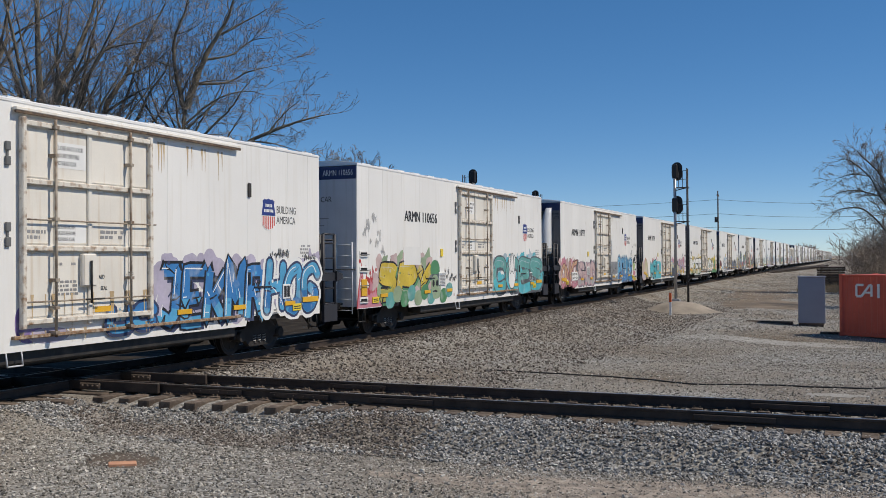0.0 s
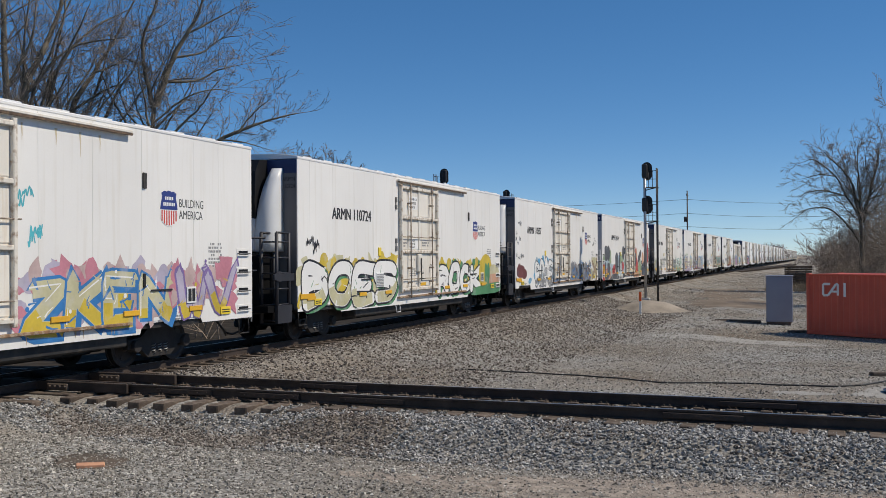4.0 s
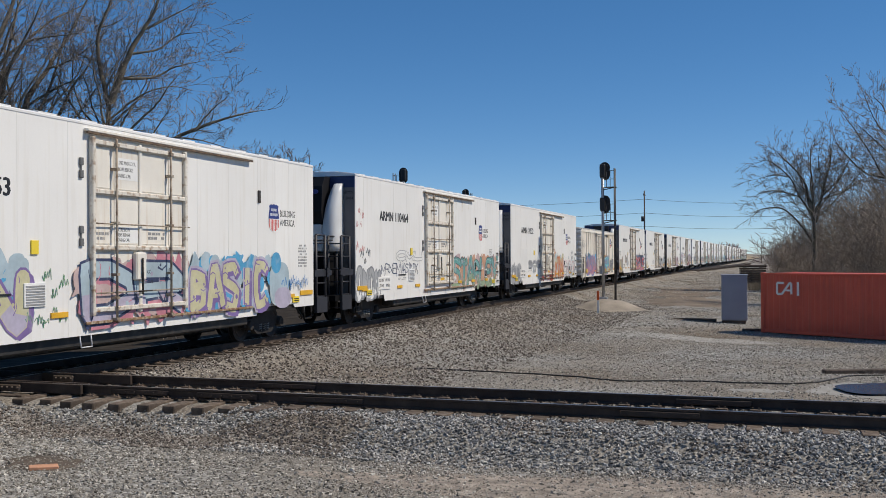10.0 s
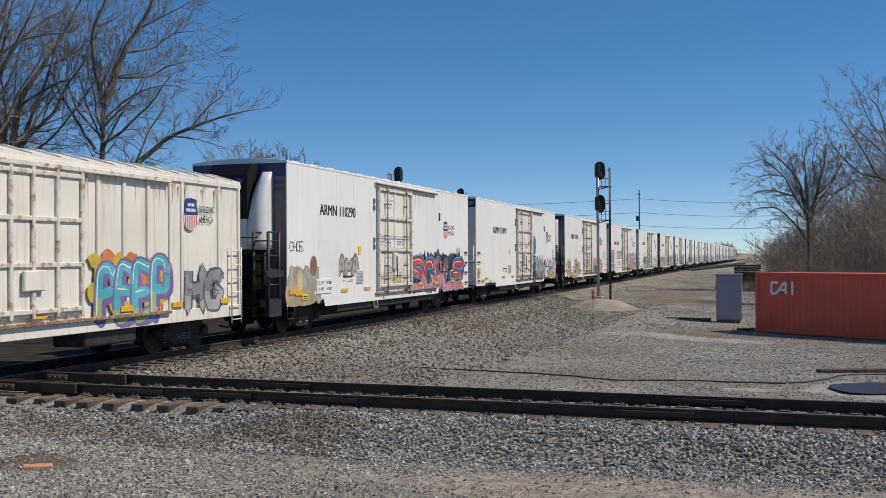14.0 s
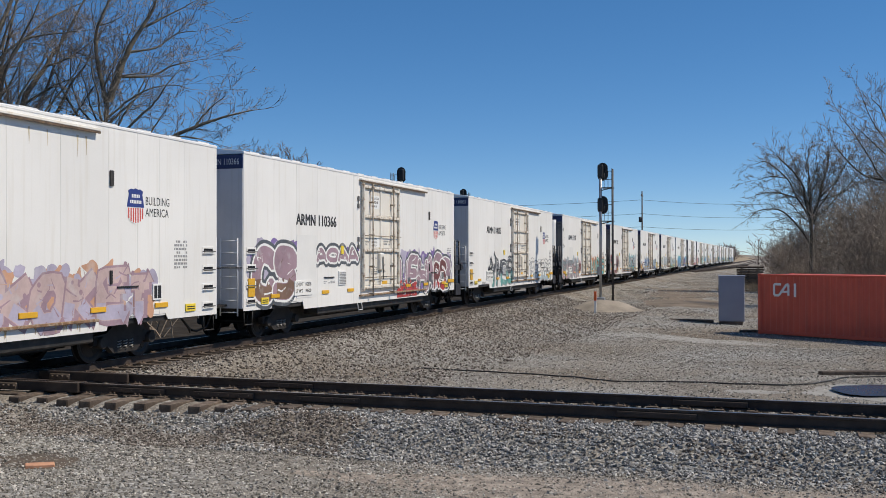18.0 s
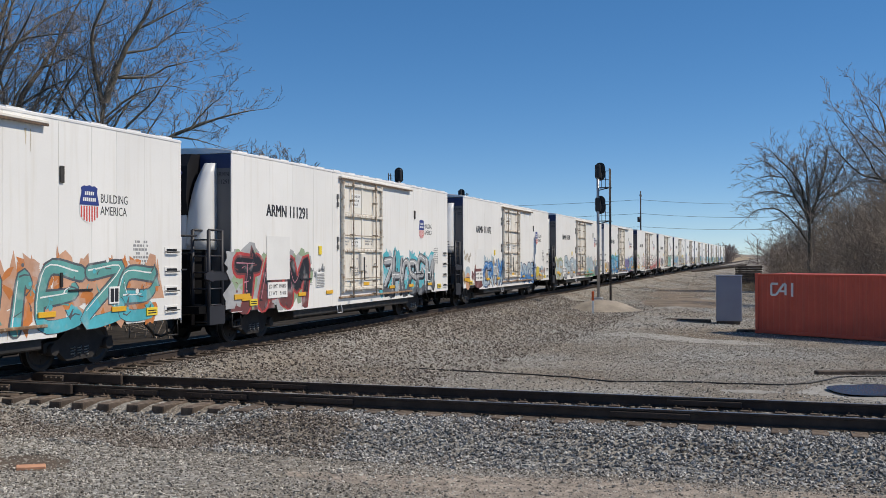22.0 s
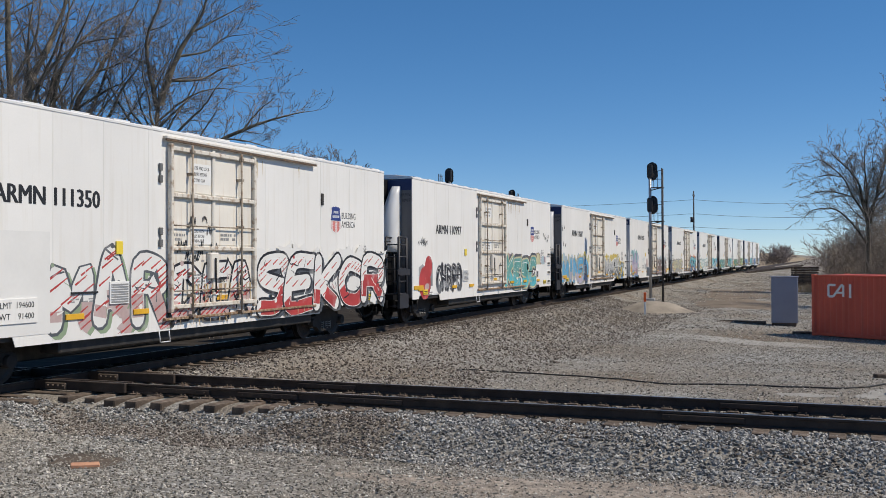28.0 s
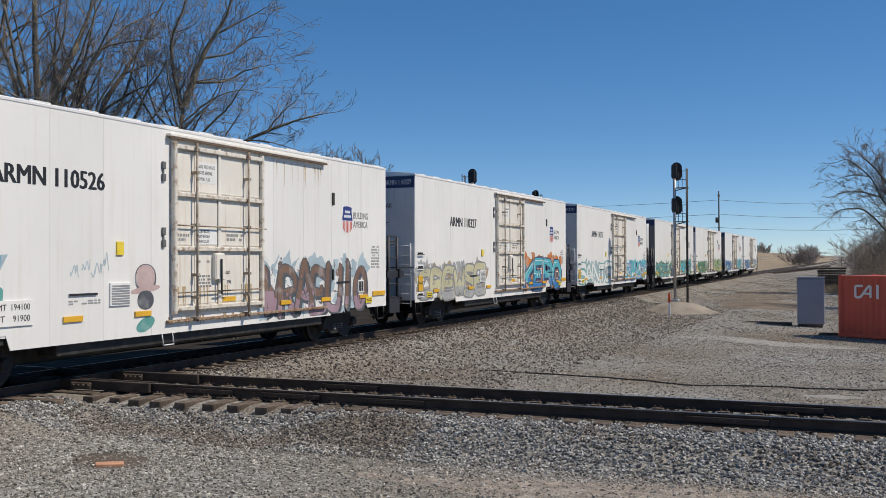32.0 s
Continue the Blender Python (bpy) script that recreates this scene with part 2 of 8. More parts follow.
def box(bm, x0, y0, z0, x1, y1, z1, bevel=0.0, mi=0, turn=None):
    r = bmesh.ops.create_cube(bm, size=1.0)
    vs = r["verts"]
    for v in vs:
        v.co = Vector(((x0 + x1) / 2 + v.co.x * (x1 - x0), (y0 + y1) / 2 + v.co.y * (y1 - y0), (z0 + z1) / 2 + v.co.z * (z1 - z0)))
    if turn is not None:
        bmesh.ops.transform(bm, matrix=turn, verts=vs)
    fs = list({f for v in vs for f in v.link_faces})
    for f in fs:
        f.material_index = mi
    if bevel:
        es = list({e for v in vs for e in v.link_edges})
        r = bmesh.ops.bevel(bm, geom=es, offset=bevel, segments=1, affect="EDGES", profile=0.5)
        for f in r["faces"]:
            f.material_index = mi
    return bm


def boxes(*specs, bevel=0.0):
    bm = bmesh.new()
    for s in specs:
        box(bm, *s, bevel=bevel)
    return bm


def tube(bm, pts, r, sides=6, mi=0, r1=None):
    """A round bar along a line of points."""
    pts = [Vector(p) for p in pts]
    r1 = r if r1 is None else r1
    rings = []
    for i, p in enumerate(pts):
        d = (pts[min(i + 1, len(pts) - 1)] - pts[max(i - 1, 0)]).normalized()
        a = d.orthogonal().normalized()
        c = d.cross(a)
        rr = r + (r1 - r) * i / max(1, len(pts) - 1)
        rings.append([bm.verts.new(p + (a * math.cos(k * math.tau / sides) + c * math.sin(k * math.tau / sides)) * rr) for k in range(sides)])
    for q, w in zip(rings, rings[1:]):
        for k in range(sides):
            f = bm.faces.new((q[k], q[(k + 1) % sides], w[(k + 1) % sides], w[k]))
            f.material_index = mi
            f.smooth = True
    for ring, flip in ((rings[0], True), (rings[-1], False)):
        f = bm.faces.new(ring[::-1] if flip else ring)
        f.material_index = mi
    return bm


def prism(bm, outline, axis, lo, hi, mi=0):
    """A closed outline (two coordinates) pushed along an axis."""
    def at(a, b, c):
        return {"x": (c, a, b), "y": (a, c, b), "z": (a, b, c)}[axis]
    A = [bm.verts.new(at(a, b, lo)) for a, b in outline]
    B = [bm.verts.new(at(a, b, hi)) for a, b in outline]
    n = len(A)
    fs = [bm.faces.new(A), bm.faces.new(B[::-1])]
    for i in range(n):
        fs.append(bm.faces.new((A[i], B[i], B[(i + 1) % n], A[(i + 1) % n])))
    for f in fs:
        f.material_index = mi
    bmesh.ops.recalc_face_normals(bm, faces=fs)
    return bm


def mesh_object(name, verts, faces, mats, parent=None, idx=None, smooth=False):
    me = bpy.data.meshes.new(name)
    me.from_pydata(verts, [], faces)
    for q in (mats if isinstance(mats, (list, tuple)) else [mats]):
        me.materials.append(q)
    if idx is not None:
        me.polygons.foreach_set("material_index", np.asarray(idx, np.int32))
    if smooth:
        me.polygons.foreach_set("use_smooth", np.ones(len(me.polygons), bool))
    ob = new(name, me)
    ob.parent = parent
    return ob


# ---------------------------------------------------------------- plan
TRACK_X = -15.104          # centre line of the train's track, which runs along y
FACE = 1.58               # half the width of a car
CROSS_Y, CROSS_TURN = 16.39, -0.205   # the crossing track, along x
GAUGE = 0.75              # rail centre from the track's centre


def ease(a, b, v):
    v = min(1.0, max(0.0, (v - a) / (b - a)))
    return v * v * (3 - 2 * v)


def ground_z(x, y):
    base = -0.56 - 0.24 * ease(20, 42, y) - 0.22 * ease(-6, -1, x) * ease(28, 43, y) * (1 - ease(70, 110, y))
    dx, dy = abs(x - TRACK_X), abs(y - CROSS_Y - x * math.tan(radians(CROSS_TURN)))
    open_end = (1 - ease(-9.4, -7.6, x)) if y < CROSS_Y else 0
    bed = max(1 - ease(1.45, 3.0, dx), 1 - ease(1.55 - 0.45 * open_end, 3.0 - 0.5 * open_end, dy))
    wide = max(1 - ease(2.5, 6.5, dx), (1 - ease(2.5, 8.0, dy)) if y > CROSS_Y else 0)
    z = base + (-0.42 - base) * wide * 0.55
    z = z + (-0.225 - z) * bed
    rough = noise.noise(Vector((x * 0.22, y * 0.22, 0))) * 0.05 * (1 - bed)
    hill = 6.5 * ease(330, 520, y) * (1 - ease(25, 62, abs(x + 78))) if y > 300 else 0
    return z + rough + hill


def ground():
    def steps(marks):
        out = []
        for (a, s), (b, _) in zip(marks, marks[1:]):
            k = max(1, round((b - a) / s))
            out += [a + (b - a) * i / k for i in range(k)]
        return out + [marks[-1][0]]
    xs = steps([(-3000, 400), (-600, 60), (-120, 12), (-40, 2), (-20, 0.25), (-10, 0.5), (8, 2), (40, 10), (120, 60), (600, 400), (3000, 1)])
    ys = steps([(-600, 100), (-60, 10), (4, 1.0), (11, 0.25), (24, 0.6), (44, 1.5), (90, 6), (300, 30), (800, 150), (3600, 1)])
    verts = [(x, y, ground_z(x, y)) for y in ys for x in xs]
    w = len(xs)
    faces = [(j * w + i, j * w + i + 1, (j + 1) * w + i + 1, (j + 1) * w + i) for j in range(len(ys) - 1) for i in range(w - 1)]
    ob = mesh_object("ground", verts, faces, M_GROUND, smooth=True)
    tagged(ob, "grey crushed stone yard with brown patches", "ground", kind="structure")


ground()

RAIL_OUTLINE = [(-0.07, -0.18), (0.07, -0.18), (0.07, -0.165), (0.012, -0.15), (0.012, -0.045), (0.036, -0.035), (0.036, -0.006), (0.03, 0.0), (-0.03, 0.0), (-0.036, -0.006), (-0.036, -0.035), (-0.012, -0.045), (-0.012, -0.15), (-0.07, -0.165)]


def rail(name, start, end, label):
    """One rail between two points on its head."""
    a, b = Vector(start), Vector(end)
    bm = bmesh.new()
    prism(bm, RAIL_OUTLINE, "y", 0, (b - a).length)
    for f in bm.faces:
        if f.normal.z > 0.9 and f.calc_center_median().z > -0.01:
            f.material_index = 1
    ob = part(name, bm, [M_RAIL, M_RAILTOP])
    d = b - a
    ob.matrix_basis = Matrix.Translation(a) @ Matrix.Rotation(math.atan2(-d.x, d.y), 4, "Z")
    return tagged(ob, label, "rail", kind="structure")


# ---------------------------------------------------------------- tracks
def cross_point(s, off, z=0.0):
    """A point of the crossing track: s metres east of the diamond, off metres beside its centre."""
    a = radians(CROSS_TURN)
    return (TRACK_X + s * math.cos(a) - off * math.sin(a), CROSS_Y + TRACK_X * math.tan(a) + s * math.sin(a) + off * math.cos(a), z)


for side in (-1, 1):
    rail("rail", (TRACK_X + side * GAUGE, -60, 0), (TRACK_X + side * GAUGE, 1500, 0), "worn steel rail of the main track")
    rail("rail", cross_point(1.0, side * GAUGE), cross_point(60, side * GAUGE), "dark rusty rail of the crossing track")
    rail("rail", cross_point(-60, side * GAUGE), cross_point(-1.0, side * GAUGE), "dark rusty rail of the crossing track")


def tie_mesh(length=2.6, width=0.23, height=0.18):
    bm = boxes((-length / 2, -width / 2, -height, length / 2, width / 2, 0), bevel=0.012)
    for v in bm.verts:
        v.co += Vector((random.uniform(-0.01, 0.01), random.uniform(-0.008, 0.008), random.uniform(-0.006, 0.004)))
    return bm


def ties():
    main = empty("main_track_ties", label="dark creosoted wooden ties of the main track", category="railway ties", kind="structure")
    proto = None
    for i in range(-8, 170):
        y = CROSS_Y + 3.0 + i * 0.52 + random.uniform(-0.02, 0.02)
        if abs(y - CROSS_Y) < 2.2:
            continue
        m = pose(TRACK_X + random.uniform(-0.05, 0.05), y, -0.185, 0, 0, random.uniform(-0.6, 0.6))
        if proto is None:
            proto = part("tie", tie_mesh(), M_TIE, main)
            proto.matrix_basis = m
        else:
            same(proto, "tie", m, main)
    cross = empty("crossing_track_ties", label="dark wooden ties of the crossing track, ends bare of ballast", category="railway ties", kind="structure")
    long_proto = None
    for i in range(0, 62):
        s = 2.05 + i * 0.53 + random.uniform(-0.03, 0.03)
        if i < 10:
            p = cross_point(s, random.uniform(-0.08, 0.08) - 0.12, -0.185)
            if long_proto is None:
                long_proto = part("tie", tie_mesh(2.9, 0.24, 0.20), M_TIE, cross)
                long_proto.matrix_basis = pose(*p, 0, 0, 90 + CROSS_TURN)
                continue
            same(long_proto, "tie", pose(*p, 0, 0, 90 + CROSS_TURN + random.uniform(-1.2, 1.2)), cross)
            continue
        p = cross_point(s, random.uniform(-0.06, 0.06) + 0.12, -0.185)
        same(proto, "tie", pose(*p, 0, 0, 90 + CROSS_TURN + random.uniform(-0.8, 0.8)), cross)
    bm = bmesh.new()
    for i in range(170, 1200):
        y = CROSS_Y + 3.0 + i * 0.52
        box(bm, TRACK_X - 1.3, y - 0.115, -0.34, TRACK_X + 1.3, y + 0.115, -0.185)
    for i in range(-120, -8):
        y = CROSS_Y + 3.0 + i * 0.52
        box(bm, TRACK_X - 1.3, y - 0.115, -0.34, TRACK_X + 1.3, y + 0.115, -0.185)
    tagged(part("far_tie", bm, M_TIE, main), kind="stuff")


ties()


# ---------------------------------------------------------------- refrigerated cars
PITCH = 21.014
TRUCK_Y = (3.80, 17.21)
DOOR = (8.78, 12.24, 1.15, 4.88)


def wheelset(parent, y):
    """Two wheels on an axle, turning about x."""
    bm = bmesh.new()
    for s in (-1, 1):
        prof = [(0.0, 0.09), (0.09, 0.09), (0.13, 0.05), (0.33, 0.045), (0.38, 0.065), (0.457, 0.065), (0.457, -0.045), (0.485, -0.055), (0.485, -0.075), (0.38, -0.075), (0.33, -0.02), (0.12, -0.03), (0.09, -0.1), (0.0, -0.1)]
        rings = []
        for r, w in prof:
            rings.append([bm.verts.new((s * (GAUGE + w), r * math.cos(k * math.tau / 20), r * math.sin(k * math.tau / 20))) for k in range(20)])
        for a, b in zip(rings, rings[1:]):
            for k in range(20):
                bm.faces.new((a[k], a[(k + 1) % 20], b[(k + 1) % 20], b[k]))
        for k in range(4):
            box(bm, s * (GAUGE + 0.045) - 0.012, -0.03, 0.2, s * (GAUGE + 0.045) + 0.012, 0.03, 0.3, turn=Matrix.Rotation(k * math.tau / 4, 4, "X"))
    tube(bm, [(-1.05, 0, 0), (1.05, 0, 0)], 0.075, 10)
    bmesh.ops.remove_doubles(bm, verts=bm.verts, dist=0.0005)
    bmesh.ops.recalc_face_normals(bm, faces=bm.faces)
    ob = part("wheelset", bm, M_STEEL, parent)
    ob.matrix_basis = pose(0, y, 0.457)
    return ob


def truck(parent, y):
    """A freight truck: bolster, two side frames with springs, two wheelsets."""
    bm = boxes((-0.95, -0.2, 0.42, 0.95, 0.2, 0.72), bevel=0.03)
    tr = part("truck", bm, M_TRUCK, parent, "black cast iron two-axle truck")
    tr.matrix_basis = pose(0, y, 0)
    for s in (-1, 1):
        bm = bmesh.new()
        x0, x1 = s * 0.93, s * 1.07
        out = [(-1.12, 0.40), (-1.12, 0.60), (-0.68, 0.64), (-0.38, 0.84), (0.38, 0.84), (0.68, 0.64), (1.12, 0.60), (1.12, 0.40), (0.70, 0.40), (0.42, 0.18), (-0.42, 0.18), (-0.70, 0.40)]
        prism(bm, out, "x", min(x0, x1), max(x0, x1))
        for e in (-0.89, 0.89):
            tube(bm, [(s * 0.95, e, 0.457), (s * 1.17, e, 0.457)], 0.13, 10)
        part("side_frame", bm, M_TRUCK, tr)
        for e in (-0.22, 0.0, 0.22):
            bm = bmesh.new()
            coil = [(s * 1.03 + 0.075 * math.cos(i * math.tau / 8), e + 0.075 * math.sin(i * math.tau / 8), 0.26 + i * 0.0075) for i in range(29)]
            tube(bm, coil, 0.016, 4)
            part("spring", bm, M_SPRING, tr)
    for e in (-0.89, 0.89):
        wheelset(tr, e)
    return tr


def truck_copy(tr, parent, y):
    t2 = copy_thing(tr, pose(0, y, 0))
    t2.parent = parent
    return t2


def text_part(name, words, size, m, mat, parent, sx=1.0, label="", width=0, bold=0.0):
    """Flat lettering as a mesh; it reads along +y on a side that faces +x."""
    cu = bpy.data.curves.new(name, "FONT")
    cu.body, cu.size, cu.extrude, cu.resolution_u = words, size, 0.001, 2
    tmp = new(name, cu)
    me = bpy.data.meshes.new_from_object(tmp.evaluated_get(bpy.context.evaluated_depsgraph_get()))
    bpy.data.objects.remove(tmp)
    me.materials.append(mat)
    if bold:
        v = [tuple(q.co) for q in me.vertices]
        f = [tuple(q.vertices) for q in me.polygons]
        both = bpy.data.meshes.new(name)
        both.from_pydata(v + [(a + bold * 0.5, b + 0.004, c + 0.0012) for a, b, c in v] + [(a + bold, b, c + 0.0024) for a, b, c in v], [], f + [tuple(i + len(v) * j for i in q) for j in (1, 2) for q in f])
        both.materials.append(mat)
        me = both
    if width:
        sx = width / max(0.01, max(v.co.x for v in me.vertices))
    me.transform(Matrix.Scale(sx, 4, (1, 0, 0)))
    ob = new(name, me)
    ob.parent = parent
    ob.matrix_basis = m @ Matrix(((0, 0, 1, 0), (1, 0, 0, 0), (0, 1, 0, 0), (0, 0, 0, 1)))
    return tagged(ob, label, kind="stuff")


def shield(parent, y, z, k=1.0):
    """A railway shield of plain shapes: blue top, red and white stripes."""
    def half(zz):
        if zz > 0.27:
            return 0.25 + (zz - 0.27) * 0.3
        if zz > 0.05:
            return 0.25 + 0.05 * math.cos((zz - 0.27) / 0.22 * math.pi + math.pi) * 0.5 + 0.025
        if zz > -0.15:
            return 0.315
        return 0.315 * max(0.0, 1 - ((zz + 0.15) / 0.25) ** 2) ** 0.6
    sh = empty("shield")
    sh.parent = parent
    sh.matrix_basis = pose(FACE + 0.004, y, z)
    out = [(0.17, 0.385)] + [(half(zz), zz) for zz in (0.34, 0.27, 0.2, 0.14, 0.08, -0.02)]
    bm = bmesh.new()
    prism(bm, [(0, 0.40)] + [(-0.09, 0.375)] + [(-a, b) for a, b in out] + [(a, b) for a, b in out[::-1]] + [(0.09, 0.375)], "x", 0, 0.003)
    part("shield_top", bm, M_SBLUE, sh, "dark blue shield top")
    bm = bmesh.new()
    zs = [-0.03, -0.12, -0.2, -0.26, -0.31, -0.35, -0.38, -0.398]
    prism(bm, [(-half(q), q) for q in zs] + [(half(q), q) for q in zs[::-1]], "x", 0, 0.002)
    part("shield_field", bm, M_PAPER, sh)
    for i in range(-3, 4):
        bm = bmesh.new()
        c = i * 0.085
        lo = -0.15 - 0.23 * math.sqrt(max(0.0, 1 - (abs(c) / 0.315) ** 2))
        box(bm, 0.003, c - 0.022, lo + 0.01, 0.005, c + 0.022, -0.04)
        part("stripe", bm, M_SRED, sh)
    for z, n, w in ((0.19, 5, 0.045), (0.06, 7, 0.045)):
        bm = bmesh.new()
        for i in range(n):
            c = (i - (n - 1) / 2) * 0.062
            box(bm, 0.003, c - w / 2, z, 0.005, c + w / 2, z + 0.075)
        tagged(part("shield_bar", bm, M_PAPER, sh), kind="stuff")
    return sh


def stencil(parent, y0, y1, z0, z1, rows, x=FACE, mat=None, name="stencil"):
    """Small print that cannot be read: rows of short bars."""
    bm = bmesh.new()
    rng = random.Random(int(y0 * 100) + rows)
    for i in range(rows):
        z = z1 - (i + 0.5) * (z1 - z0) / rows
        h = (z1 - z0) / rows * 0.30
        y = y0
        while y < y1 - 0.03:
            w = min(y1 - y, rng.uniform(0.06, 0.22) * max(0.4, (y1 - y0)))
            if rng.random() < 0.85:
                box(bm, x + 0.001, y, z - h, x + 0.004, y + w, z + h)
            y += w + 0.03
    return tagged(part(name, bm, mat or M_GTEXT, parent), kind="stuff")


def door(parent):
    """The sliding plug door: panels in a frame, lock rods, cross bars, a lever box."""
    y0, y1, z0, z1 = DOOR
    x = FACE
    bm = boxes((x - 0.02, y0, z0, x + 0.03, y1, z1))
    d = part("door", bm, M_DOOR, parent, "cream plug door with rusty lock rods")
    cols = [y0, y0 + 0.72, y0 + 1.70, y0 + 2.75, y1]
    rows_ = [z0 + 0.12, 2.57, 3.75, z1 - 0.1]
    for a, b in zip(cols, cols[1:]):
        for c, e in zip(rows_, rows_[1:]):
            bm = boxes((x + 0.028, a + 0.07, c + 0.08, x + 0.045, b - 0.07, e - 0.08), bevel=0.012)
            part("panel", bm, M_DOOR, d)
    for z in rows_:
        part("cross_bar", boxes((x + 0.03, y0, z - 0.05, x + 0.125, y1, z + 0.05), bevel=0.015), M_BAR, d)
    for y in (y0 + 0.02, y1 - 0.02):
        part("door_post", boxes((x + 0.03, y - 0.05, z0, x + 0.135, y + 0.05, z1), bevel=0.015), M_BAR, d)
    part("mid_post", boxes((x + 0.03, cols[2] - 0.06, z0, x + 0.08, cols[2] + 0.06, z1), bevel=0.02), M_DOOR, d)
    for y in (cols[1], cols[3]):
        bm = bmesh.new()
        tube(bm, [(x + 0.16, y, z0 - 0.18), (x + 0.16, y, z1 + 0.02)], 0.027, 8)
        for z in (z0 - 0.1, z0 + 0.35, 2.0, 3.1, 4.25, z1 - 0.12):
            box(bm, x + 0.03, y - 0.05, z - 0.03, x + 0.20, y + 0.05, z + 0.03)
        part("lock_rod", bm, M_ROD, d)
    bm = bmesh.new()
    tube(bm, [(x + 0.12, y0 + 0.05, 3.08), (x + 0.12, y1 + 0.12, 3.08)], 0.016, 6)
    tube(bm, [(x + 0.12, y0 + 0.05, 1.62), (x + 0.12, y1 + 0.02, 1.62)], 0.016, 6)
    part("tie_rod", bm, M_ROD, d)
    bm = boxes((x + 0.03, cols[2] - 0.28, 1.86, x + 0.16, cols[2] + 0.1, 2.48), bevel=0.03)
    part("lever_box", bm, M_DOOR, d)
    bm = bmesh.new()
    tube(bm, [(x + 0.19, cols[2] - 0.1, 2.35), (x + 0.19, cols[2] - 0.1, 1.55)], 0.022, 6)
    tube(bm, [(x + 0.19, cols[2] - 0.25, 1.62), (x + 0.19, cols[2] + 0.25, 1.62)], 0.018, 6)
    part("lever", bm, M_BLACK, d)
    bm = boxes((x + 0.046, cols[1] + 0.10, 4.05, x + 0.05, cols[2] - 0.09, 4.52))
    part("placard", bm, M_PAPER, d)
    for i, w in enumerate(("CLOSE AND LOCK", "DOORS BEFORE", "MOVING CAR")):
        text_part("notice", w, 0.115, pose(x + 0.051, cols[1] + 0.12, 4.38 - i * 0.14), M_TEXT, d, 0.72)
    bm = boxes((x + 0.046, cols[1] + 0.09, 2.68, x + 0.05, cols[2] - 0.09, 3.03))
    part("placard", bm, M_PAPER, d)
    for i, w in enumerate(("SECURE BOTH", "HASPS BEFORE", "MOVING CAR")):
        text_part("notice", w, 0.10, pose(x + 0.051, cols[1] + 0.12, 2.93 - i * 0.11), M_TEXT, d, 0.75)
    stencil(d, y0 + 0.12, y0 + 0.58, 2.72, 2.92, 2, x + 0.046)
    stencil(d, cols[1] + 0.12, cols[2] - 0.3, 1.7, 2.0, 4, x + 0.046)
    stencil(d, cols[1] + 0.12, cols[2] - 0.35, 2.25, 2.33, 1, x + 0.046)
    stencil(d, cols[2] + 0.3, cols[3] - 0.1, 2.75, 2.95, 2, x + 0.046)
    for w, yy, zz in (("ASD", cols[2] + 0.25, 2.0), ("YSD", cols[3] + 0.02, 2.05), ("SEAL", cols[2] + 0.3, 1.78)):
        text_part("notice", w, 0.11, pose(x + 0.051 if w != "YSD" else x + 0.07, yy, zz), M_TEXT, d, 0.8)
    part("reflector", boxes((x + 0.045, cols[2] + 0.14, 1.36, x + 0.05, cols[2] + 0.66, 1.47)), M_YELLOW, d)
    return d


def box_placard(parent, y0, z0, y1, z1, mat, name="placard", x=FACE):
    return part(name, boxes((x + 0.001, y0, z0, x + 0.034, y1, z1), bevel=0.004), mat, parent)


